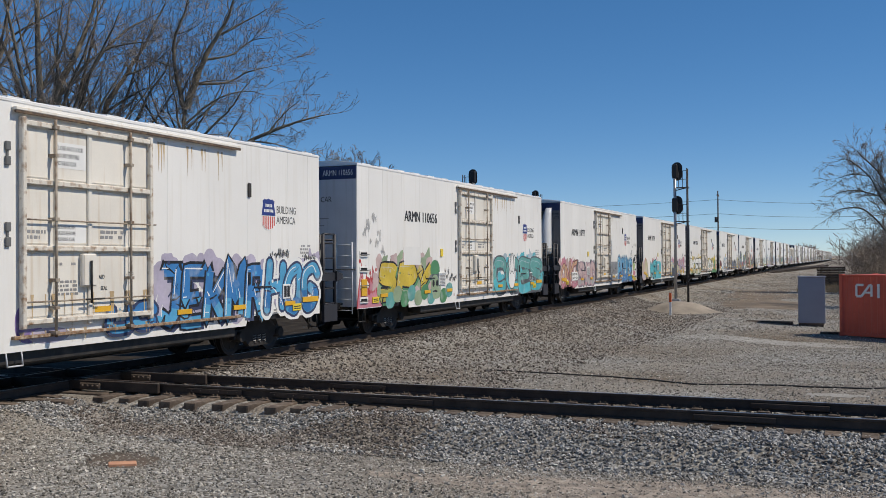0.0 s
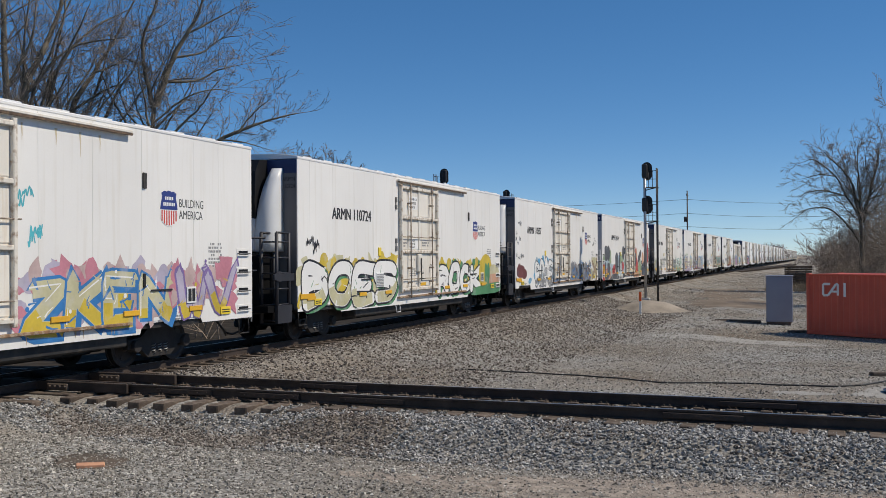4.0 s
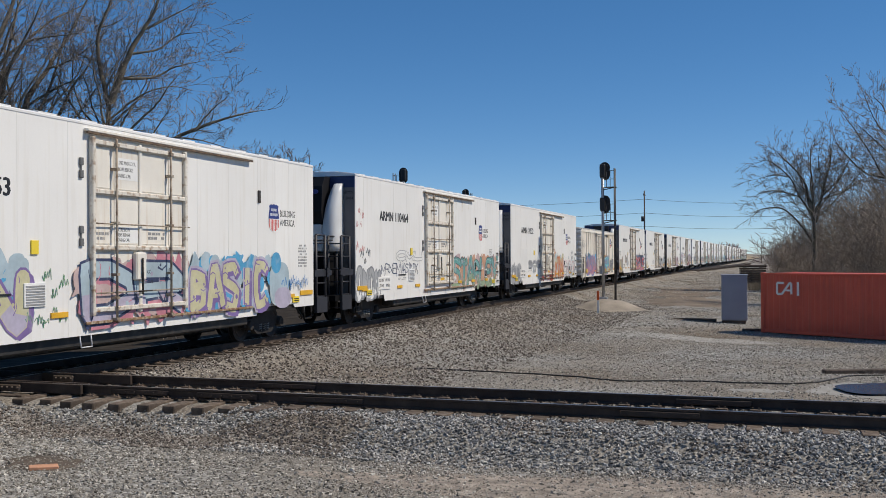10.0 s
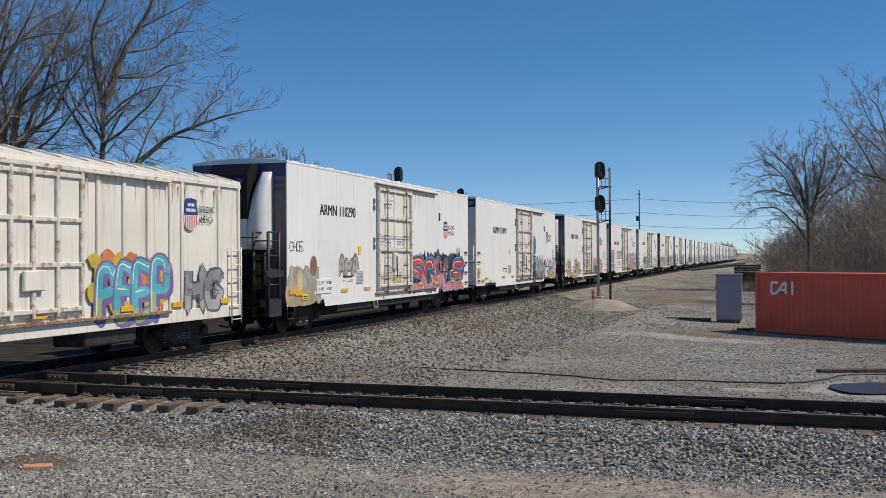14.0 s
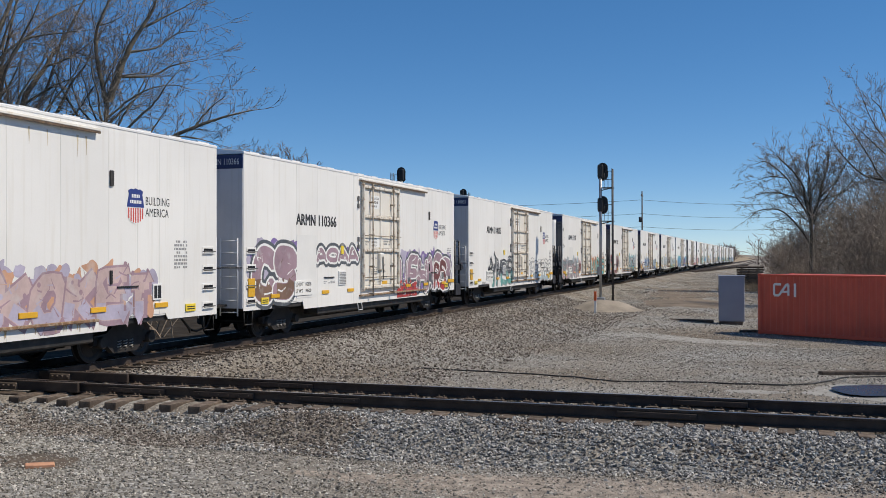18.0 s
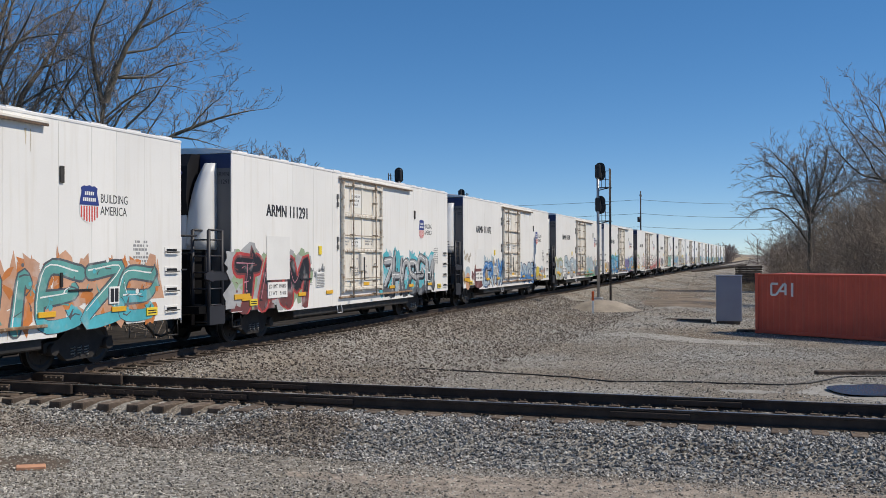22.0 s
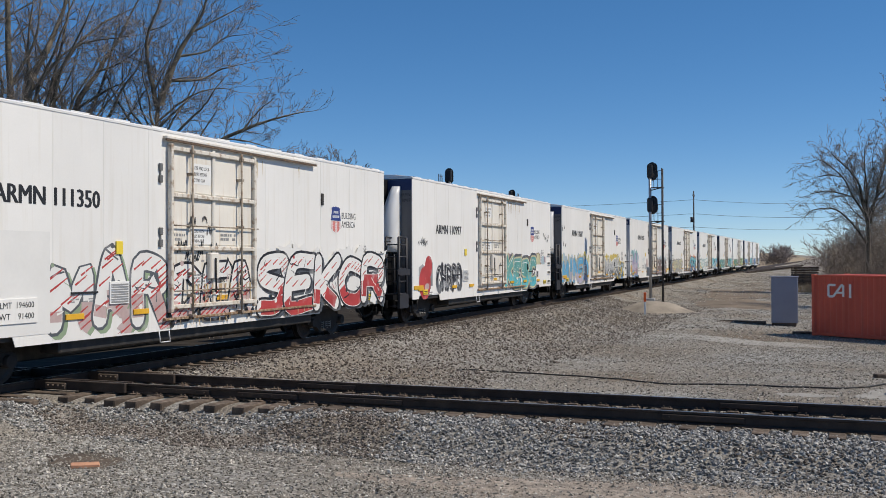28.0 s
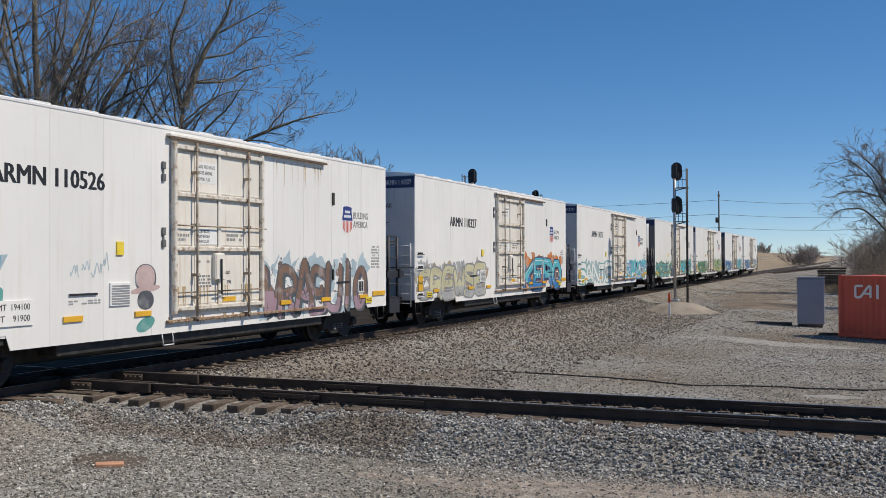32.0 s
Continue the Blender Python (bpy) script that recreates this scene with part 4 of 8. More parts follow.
# start, foot and width of the lettering where it differs from car to car
MARKS = {"110656": (4.02, 3.58, 2.76), "110779": (3.35, 3.58, 2.66), "110557": (3.75, 3.53, 2.64), "110846": (3.70, 3.37, 2.84), "110464": (3.87, 3.67, 2.97), "110232": (4.06, 3.66, 2.92),
         "110290": (3.96, 3.67, 2.89), "111024": (3.94, 3.56, 2.82), "110366": (3.80, 3.30, 2.92), "111291": (3.61, 3.52, 2.66), "111350": (3.82, 3.35, 2.77), "110997": (3.92, 3.24, 2.78),
         "110647": (3.96, 3.55, 2.67), "110526": (3.87, 3.69, 2.86)}
# load limit; with the light weight it makes 286000
LIMITS = {"110777": 194500, "110953": 194500, "110464": 195100, "110232": 195400, "110290": 195000, "111024": 194900, "110366": 195500, "110035": 194600, "111218": 194500,
          "111291": 194400, "111072": 195100, "110790": 194300, "111350": 194600, "110526": 194100}
SHORT_AT = 11
SHORT_CUT = 2.712
TRAIN_Y0 = 4.67


def car_y(k, t):
    """Where the front of car k stands at t seconds."""
    u = t / 32
    return TRAIN_Y0 + k * PITCH - (SHORT_CUT if k > SHORT_AT else 0) - (528.577 * u - 11.778 * u * u + 1.372 * u ** 3)


def at_time(k, t):
    return pose(TRACK_X, car_y(k, t), 0)


def train():
    protos = {0: reefer_car(False), 1: reefer_car(True), 2: short_car()}
    used = set()
    out = []
    for k, (num, kind_) in enumerate(TRAIN):
        car = copy_thing(protos[kind_], at_time(k, 0)) if kind_ in used else protos[kind_]
        car.matrix_basis = at_time(k, 0)
        used.add(kind_)
        out.append(car)
    for car, (num, kind_) in zip(out, TRAIN):
        if kind_ == 2:
            text_part("reporting_mark", "ARMN", 0.42, pose(FACE + 0.002, 3.75, 2.28), M_TEXT, car, width=1.45)
            text_end(car, "ARMN " + num, 1.36 - 0.1, 4.02, 0.20)
            tagged(car, "older cream refrigerated boxcar with rusty door and graffiti", "railway car", "cars of the train")
            continue
        if num:
            start, low, wide = MARKS.get(num, (3.77, 3.52, 2.76))
            text_part("reporting_mark", "ARMN " + num, 0.49, pose(FACE + 0.002, start, low), M_TEXT, car, width=wide, bold=0.036)
            if num in LIMITS:
                part("limit_panel", boxes((FACE + 0.001, 3.66, 1.18, FACE + 0.031, 4.86, 1.63), bevel=0.003), M_WHITE, car)
                for i, w in enumerate(("LD LMT  %d" % LIMITS[num], "LT WT    %d" % (286000 - LIMITS[num]))):
                    text_part("load_limit", w, 0.16, pose(FACE + 0.034, 3.72, 1.46 - i * 0.2), M_TEXT, car, width=1.05)
            if kind_ == 0:
                ob = text_part("end_number", "ARMN " + num, 0.24, Matrix(), M_PAPER, car, width=1.0)
                ob.matrix_basis = pose(FACE - 1.12, 0.672 - 0.03, 4.83, 90, 0, 0)
            if kind_ == 1:
                for i, w in enumerate(("ARMN", num)):
                    ob = text_part("end_number", w, 0.17, Matrix(), M_TEXT, car, width=0.40)
                    ob.matrix_basis = pose(FACE - 0.46, 1.685 - 0.024, 4.5 - i * 0.2, 90, 0, 0)
        tagged(car, "white refrigerated boxcar with " + ("a black cooling unit leading" if kind_ else "a plain grey end leading") + " and graffiti", "railway car", "cars of the train")
    return out


def text_end(car, words, y, z, size):
    """Lettering on a front end, which faces -y."""
    ob = text_part("end_number", words, size, Matrix(), M_TEXT, car, 0.8)
    ob.matrix_basis = pose(-1.3, y, z, 90, 0, 0)


CARS = train()
# ---------------------------------------------------------------- painted pieces on the cars
def paint(name, col):
    if name not in ("white", "offwhite", "black"):
        col = tuple(0.80 * (0.94 * q + 0.06 * g) for q, g in zip(col, (0.46, 0.45, 0.43)))
    elif name != "black":
        return material("spray_" + name, col, 0.5, var=0.03, scale=1.2, fine=12, bump=0.0, spec=0.4)
    return material("spray_" + name, col, 0.5, var=0.14, scale=1.2, fine=12, bump=0.0, spec=0.4, second=tuple(0.62 * c + 0.2 for c in col), amount=0.18)


PAINT = {n: paint(n, c) for n, c in (
    ("blue", (0.03, 0.24, 0.62)), ("sky", (0.10, 0.46, 0.78)), ("olive", (0.42, 0.44, 0.10)), ("rust", (0.68, 0.50, 0.28)), ("ochre", (0.80, 0.68, 0.47)), ("cyan", (0.10, 0.58, 0.68)), ("paleblue", (0.52, 0.66, 0.74)), ("navy", (0.03, 0.05, 0.14)), ("teal", (0.14, 0.45, 0.42)),
    ("green", (0.09, 0.32, 0.14)), ("sage", (0.36, 0.48, 0.30)), ("lime", (0.45, 0.62, 0.20)), ("yellow", (0.78, 0.58, 0.05)), ("cream", (0.72, 0.68, 0.42)), ("orange", (0.75, 0.25, 0.05)),
    ("peach", (0.76, 0.42, 0.26)), ("red", (0.60, 0.05, 0.05)), ("maroon", (0.20, 0.05, 0.05)), ("pink", (0.72, 0.28, 0.36)), ("rose", (0.70, 0.52, 0.50)), ("purple", (0.26, 0.17, 0.45)), ("mauve", (0.45, 0.30, 0.36)), ("lavender", (0.58, 0.53, 0.68)),
    ("brown", (0.26, 0.15, 0.10)), ("tan", (0.52, 0.40, 0.25)), ("grey", (0.30, 0.31, 0.33)), ("silver", (0.50, 0.51, 0.52)), ("slate", (0.10, 0.115, 0.135)), ("black", (0.02, 0.02, 0.025)), ("white", (0.78, 0.78, 0.76)), ("offwhite", (0.75, 0.745, 0.72)))}


def smooth_line(pts, n=6):
    """A soft curve through points."""
    p = [Vector(q) for q in pts]
    p = [p[0] * 2 - p[1]] + p + [p[-1] * 2 - p[-2]]
    out = []
    for a, b, c, d in zip(p, p[1:], p[2:], p[3:]):
        for i in range(n):
            t = i / n
            out.append(0.5 * (2 * b + (c - a) * t + (2 * a - 5 * b + 4 * c - d) * t * t + (3 * b - a - 3 * c + d) * t ** 3))
    return out + [p[-2]]


COATS = {}


class Spray:
    """Flat painted shapes, gathered layer on layer into one mesh on a car's side."""

    def __init__(self, x):
        self.lift = 0.0
        self.x, self.n, self.verts, self.faces, self.idx, self.mats = x, 0, [], [], [], []

    def slot(self, colour):
        if PAINT[colour] not in self.mats:
            self.mats.append(PAINT[colour])
        return self.mats.index(PAINT[colour])

    def layer(self):
        self.n += 1
        return self.x + 0.0025 + self.n * 0.000025 + self.lift

    def fan(self, outline, colour):
        x, k = self.layer(), len(self.verts)
        c = sum((Vector(o) for o in outline), Vector((0, 0))) / len(outline)
        self.verts += [(x, c.x, c.y)] + [(x, o[0], o[1]) for o in outline]
        n = len(outline)
        for i in range(n):
            self.faces.append((k, k + 1 + i, k + 1 + (i + 1) % n))
            self.idx.append(self.slot(colour))

    def stroke(self, pts, w0, w1, colour, pointed=False):
        x, k = self.layer(), len(self.verts)
        n = len(pts)
        for i, p in enumerate(pts):
            d = (Vector(pts[min(i + 1, n - 1)]) - Vector(pts[max(i - 1, 0)]))
            d = d.normalized() if d.length else Vector((1, 0))
            w = w0 + (w1 - w0) * i / max(1, n - 1)
            if pointed and i == n - 1:
                w = 0.005
            q = Vector((-d.y, d.x)) * w / 2
            a, b = Vector(p) + q, Vector(p) - q
            if i:
                if (a - la).dot(d) < 0:
                    a = la
                if (b - lb).dot(d) < 0:
                    b = lb
            la, lb = a, b
            self.verts += [(x + i * 3e-6, a.x, a.y), (x + i * 3e-6, b.x, b.y)]
        self.lift += n * 3e-6
        for i in range(n - 1):
            self.faces.append((k + 2 * i, k + 2 * i + 1, k + 2 * i + 3, k + 2 * i + 2))
            self.idx.append(self.slot(colour))

    def clip(self, z0=0.80, z1=5.0):
        self.verts = [(x, y, min(z1, max(z0, z))) for x, y, z in self.verts]

    def done(self, car, label):
        self.clip()
        # lie over whatever was painted on this spot before
        P = np.array(self.verts)
        lo, hi = P.min(0), P.max(0)
        under = 0.0
        for a, b, top in COATS.setdefault(car.name, []):
            if lo[1] < b[1] and hi[1] > a[1] and lo[2] < b[2] and hi[2] > a[2]:
                under = max(under, top)
        rise = max(0.0, under + 0.0002 - lo[0])
        self.verts = [(x + rise, y, z) for x, y, z in self.verts]
        COATS[car.name].append((lo, hi, hi[0] + rise))
        ob = mesh_object("graffiti", self.verts, self.faces, self.mats, car, self.idx)
        return tagged(ob, label, kind="stuff")


# letter skeletons on a grid 4 wide and 6 high: strokes parted by ";"
GLYPHS = {"A": "00 16 26 40;12 32", "B": "00 06 35 34 03;03 33 31 00", "C": "45 36 16 04 02 10 30 41", "D": "00 06 26 44 42 20 00", "E": "46 06 00 40;03 33", "F": "00 06 46;03 33", "G": "45 36 16 04 02 10 30 42 23",
          "H": "00 06;40 46;03 43", "I": "20 26", "J": "06 46;36 31 20 01", "K": "00 06;46 13 40", "L": "06 00 40", "M": "00 06 22 46 40", "N": "00 06 40 46", "O": "10 02 04 16 36 44 42 30 10",
          "P": "00 06 36 44 33 03", "R": "00 06 36 44 33 03;23 40", "S": "45 36 06 04 33 42 30 00", "T": "06 46;26 20", "U": "06 01 10 30 41 46", "V": "06 20 46", "W": "06 10 23 30 46", "X": "00 46;06 40",
          "Y": "06 23 46;23 20", "Z": "06 46 00 40", "7": "06 46 20", "9": "43 13 04 16 36 44 40"}


def glyph(ch):
    return [[(int(p[0]) / 4, int(p[1]) / 6) for p in st.split()] for st in GLYPHS[ch].split(";")]


def dense(pts, gap=0.1):
    """The same line with a point every gap metres."""
    out = [pts[0]]
    for a, b in zip(pts, pts[1:]):
        k = max(1, int(math.hypot(b[0] - a[0], b[1] - a[1]) / gap))
        out += [(a[0] + (b[0] - a[0]) * i / k, a[1] + (b[1] - a[1]) * i / k) for i in range(1, k + 1)]
    return out


def disc(sp, y, z, r, colour, n=10, squash=1.0):
    sp.fan([(y + r * math.cos(a * math.tau / n), z + r * squash * math.sin(a * math.tau / n)) for a in range(n)], colour)


def cloud_behind(sp, rng, ya, yb, za, zb, colours, spiky):
    """Overlapping sprayed puffs; with spiky they end in points."""
    tall, n = zb - za, max(8, int((yb - ya) / 0.13))
    for i in range(n * 2):
        y = ya + (yb - ya) * (i / (2 * n)) + rng.uniform(-0.15, 0.15)
        z = za + tall * (rng.uniform(0.62, 0.92) if i % 2 else rng.uniform(0.15, 0.6))
        r = tall * rng.uniform(0.09, 0.18)
        m = rng.randint(10, 14)
        out = []
        for j in range(m):
            k = r * (rng.uniform(1.3, 2.0) if rng.random() < spiky * 0.5 else rng.uniform(0.85, 1.12))
            a = j * math.tau / m
            out.append((y + math.cos(a) * k, z + math.sin(a) * k))
        if spiky < 0.3:
            out = [(q.x, q.y) for q in smooth_line(out + [out[0]], 3)[:-1]]
        sp.fan(out, rng.choice(colours))


def haze(car, ya, yb, za, zb, colour, n, seed, x=None, size=0.05):
    """Soft overspray: a dust of small dots, thinner towards the top."""
    rng = random.Random(seed)
    sp = Spray(FACE if x is None else x)
    for _ in range(n):
        z = za + (zb - za) * min(rng.random(), rng.random() * 1.3)
        disc(sp, rng.uniform(ya, yb), z, size * rng.uniform(0.25, 1.0), colour, 7, rng.uniform(0.7, 1.3))
    return sp.done(car, "thin %s overspray" % colour)


def shapes(car, rows, label, x=None):
    """Flat painted forms: rows of centre, half sizes, colour, turn, squareness."""
    sp = Spray(FACE if x is None else x)
    for y, z, a, b, colour, turn, p in rows:
        ca, sa = math.cos(turn), math.sin(turn)
        pts = []
        for t in [j * math.tau / 28 for j in range(28)]:
            u, w = math.cos(t), math.sin(t)
            u, w = math.copysign(abs(u) ** (2 / p), u) * a, math.copysign(abs(w) ** (2 / p), w) * b
            pts.append((y + u * ca - w * sa, z + u * sa + w * ca))
        sp.fan(pts, colour)
    return sp.done(car, label)


def spikes(car, ya, yb, za, zb, colour, n, seed, edge=None):
    """Pointed flames rising from a band."""
    rng = random.Random(seed)
    sp = Spray(FACE)
    for c, grow in ((edge, 0.06), (colour, 0.0)):
        if not c:
            continue
        rng.seed(seed)
        for i in range(n):
            y = ya + (yb - ya) * (i + 0.5) / n + rng.uniform(-0.1, 0.1)
            w, h = (yb - ya) / n * rng.uniform(0.6, 1.1), (zb - za) * rng.uniform(0.65, 1.0)
            sp.fan([(y - w - grow, za), (y + w + grow, za), (y + w * 0.4 + grow, za + h * 0.5), (y + rng.uniform(-0.1, 0.15), za + h + grow * 2), (y - w * 0.5 - grow, za + h * 0.55)], c)
    return sp.done(car, "pointed sprayed flames in %s" % colour)


def letters(car, word, ya, yb, za, zb, fill, edge, style="block", cloud=None, seed=1, fill2=None, shine=None, drop=None, rim=None, fat=0.36, spiky=0.1, lean=0.08, line=0.065, bits=7, stripe=None, x=None, label=""):
    """A sprayed word: puffs behind, a cast edge, outlined fat strokes with a second tone low down, lights and small marks."""
    rng = random.Random(seed)
    sp = Spray(FACE if x is None else x)
    tall, n = zb - za, len(word)
    wide = (yb - ya) / n
    if cloud:
        cloud_behind(sp, rng, ya - 0.1, yb + 0.1, za, zb + tall * 0.08, cloud if isinstance(cloud, tuple) else (cloud,), spiky)
    fw = 0.76 * fat * min(wide, tall * 0.8)
    rows = []
    for i, ch in enumerate(word):
        z0, h = za + fw * 0.55 + tall * rng.uniform(0.0, 0.05), tall * rng.uniform(0.86, 1.0) - fw * 1.1
        x0, w = ya + i * wide + fw * 0.35, max(0.1, wide * rng.uniform(1.0, 1.12) - fw * 0.9)
        tilt = lean + rng.uniform(-0.05, 0.05)
        lines = []
        for st in glyph(ch):
            j = 0.045 if style == "block" else 0.06
            pts = [(x0 + (a + rng.uniform(-j, j)) * w + tilt * b * h, z0 + (b + rng.uniform(-j, j)) * h) for a, b in st]
            if style == "wild":
                e = pts[-1]
                pts.append((e[0] + rng.uniform(-0.35, 0.35) * w, e[1] + rng.choice((-0.28, 0.22)) * h))
            lines.append(dense(pts) if style == "block" else dense([(q.x, q.y) for q in smooth_line(pts, 5)], 0.3) if len(pts) > 2 else dense(pts, 0.2))
        rows.append((lines, x0, w, z0, h))

    def lay(ln, wd, colour):
        w1 = wd * (0.55 if style == "wild" else 1.0)
        sp.stroke(ln, wd, w1, colour, style == "wild")
        if style != "block":
            disc(sp, ln[0][0], ln[0][1], wd / 2, colour)
            if style != "wild":
                disc(sp, ln[-1][0], ln[-1][1], w1 / 2, colour)

    for colour, wd, dy, dz in ((rim, fw + line * 5, 0, 0), (drop, fw + line * 1.6, 0.10, -0.08)):
        if colour:
            for lines, *_ in rows:
                for ln in lines:
                    lay([(p + dy, q + dz) for p, q in ln], wd, colour)
    for lines, x0, w, z0, h in rows:
        for ln in lines:
            lay(ln, fw + line * 2, edge)
        for ln in lines:
            lay(ln, fw, fill)
        if fill2:
            cut = z0 + h * rng.uniform(0.3, 0.5)
            for ln in lines:
                run = []
                for q in ln + [(0, 99)]:
                    if q[1] < cut:
                        run.append(q)
                    else:
                        if len(run) > 1:
                            sp.stroke(run, fw * 0.9, fw * 0.9, fill2)
                        run = []
        if style != "bubble":
            for ln in lines:
                for q, d in ((ln[0], 1), (ln[-1], -1)):
                    if rng.random() < 0.55:
                        up = 1 if q[1] > z0 + h * 0.5 else -1
                        e = fw * rng.uniform(0.75, 1.1)
                        sp.fan([(q[0] - e * 0.62, q[1]), (q[0] + e * 0.62, q[1]), (q[0] + rng.uniform(-0.3, 0.5) * e, q[1] + up * e)], edge)
                        e -= line * 1.3
                        sp.fan([(q[0] - e * 0.62, q[1]), (q[0] + e * 0.62, q[1]), (q[0] + rng.uniform(-0.1, 0.3) * e, q[1] + up * e * 0.9)], fill if up > 0 else (fill2 or fill))
        for ln in lines:
            if rng.random() < 0.75 and len(ln) > 3:
                m = rng.randrange(1, len(ln) - 1)
                q = ln[m]
                sp.stroke([(q[0] - fw * 0.5, q[1] + fw * rng.uniform(-0.3, 0.3)), q, (q[0] + fw * 0.5, q[1] + fw * rng.uniform(-0.3, 0.3))], line * 0.8, line * 0.5, edge)
                disc(sp, q[0] + fw * rng.uniform(-0.25, 0.25), q[1] + fw * rng.uniform(0.3, 0.7), fw * rng.uniform(0.08, 0.2), rng.choice([c for c in (shine, drop, fill2, edge) if c]), 8)
        if stripe:
            for ln in lines:
                for q in ln[1::2]:
                    sp.stroke([(q[0] - fw * 0.4, q[1] - fw * 0.22), (q[0] + fw * 0.4, q[1] + fw * 0.22)], 0.045, 0.025, stripe)
        if shine:
            for ln in lines:
                a = [(q[0] - fw * 0.27, q[1] + fw * 0.15) for q in ln]
                sp.stroke(a[: max(2, len(a) // 2)], 0.035, 0.02, shine)
        hues = [c for c in (fill2, shine, edge, fill, drop) if c]
        for _ in range(bits):
            a, b = x0 + rng.uniform(-0.05, 1.05) * w, z0 + rng.uniform(0.0, 1.0) * h
            ang, ln = rng.choice((0.3, 1.2, 1.6, 2.0, 2.8)) + rng.gauss(0, 0.2), rng.uniform(0.08, 0.22) * tall
            sp.stroke([(a, b), (a + math.cos(ang) * ln / 2 + rng.uniform(-0.05, 0.05), b + math.sin(ang) * ln / 2), (a + math.cos(ang) * ln, b + math.sin(ang) * ln)], rng.uniform(0.02, 0.05), 0.012, rng.choice(hues))
        if bits and rng.random() < 0.7:
            disc(sp, x0 + rng.uniform(0, 1) * w, z0 + rng.uniform(0, 1.05) * h, rng.uniform(0.025, 0.07), rng.choice(hues))
    return sp.done(car, label or "sprayed letters in %s edged in %s" % (fill, edge))


def stains(car, ya, yb, top, n, colour, seed, drop=0.7, x=FACE):
    """Runs of rust below a rail."""
    rng = random.Random(seed)
    sp = Spray(x)
    for _ in range(n):
        y, w = rng.uniform(ya, yb), rng.uniform(0.03, 0.10)
        sp.stroke([(y, top), (y, top - drop * 0.1), (y + 0.01, top - drop * rng.uniform(0.2, 0.5)), (y + 0.005, top - drop * rng.uniform(0.6, 1.0))], w, 0.006, colour)
    ob = sp.done(car, "thin rust stains running down the side")
    ob.name = "rust_stain"


def patch_over(car, ya, yb, za, zb, colour, n=1):
    """A neat painted-over rectangle."""
    sp = Spray(FACE)
    sp.fan([(ya, za), (yb, za), (yb, zb), (ya, zb)], colour)
    ob = sp.done(car, "painted-over patch")
    ob.name = "paint_patch"


def tags(car, ya, yb, za, zb, colour, n, seed, width=0.03):
    """Thin unreadable scrawl."""
    rng = random.Random(seed)
    sp = Spray(FACE)
    w = max(0.22, (yb - ya) / n)
    for i in range(n):
        x0 = ya + max(0.0, yb - ya - w) * i / max(1, n - 1)
        h = min(zb - za, rng.uniform(0.22, 0.42))
        z0 = rng.uniform(za, max(za, zb - h))
        pts = [(x0, z0 + h * rng.uniform(0.2, 0.6))]
        for q in range(rng.randint(4, 7)):
            pts.append((x0 + w * (q + rng.uniform(0.2, 1.3)) / 6, z0 + h * (rng.uniform(0.55, 1.0) if q % 2 else rng.uniform(0.0, 0.4))))
        sp.stroke([(q.x, q.y) for q in smooth_line(pts, 4)], width * 0.8, width * 0.6, colour)
    return sp.done(car, "thin %s scrawl" % colour)


def patchwork(car, ya, yb, za, zb, colours, n, seed, square=True):
    """Worn painted blocks, one over another."""
    rng = random.Random(seed)
    sp = Spray(FACE)
    for i in range(n):
        y, z = rng.uniform(ya, yb - 0.3), rng.uniform(za, za + (zb - za) * 0.6)
        w, h = rng.uniform(0.3, 1.0), rng.uniform(0.25, (zb - za) * 0.6)
        w = min(w, yb - y)
        h = min(h, zb - z)
        if square:
            out = [(y, z), (y + w, z), (y + w, z + h * rng.uniform(0.8, 1.1)), (y + w * 0.5, z + h * rng.uniform(0.8, 1.2)), (y, z + h)]
        else:
            out = [(y + w / 2 * (1 + math.cos(a)), z + h / 2 * (1 + math.sin(a))) for a in [j * math.tau / 18 for j in range(18)]]
        sp.fan(out, rng.choice(colours))
    return sp.done(car, "worn painted patches in %s and %s" % (colours[0], colours[1]))


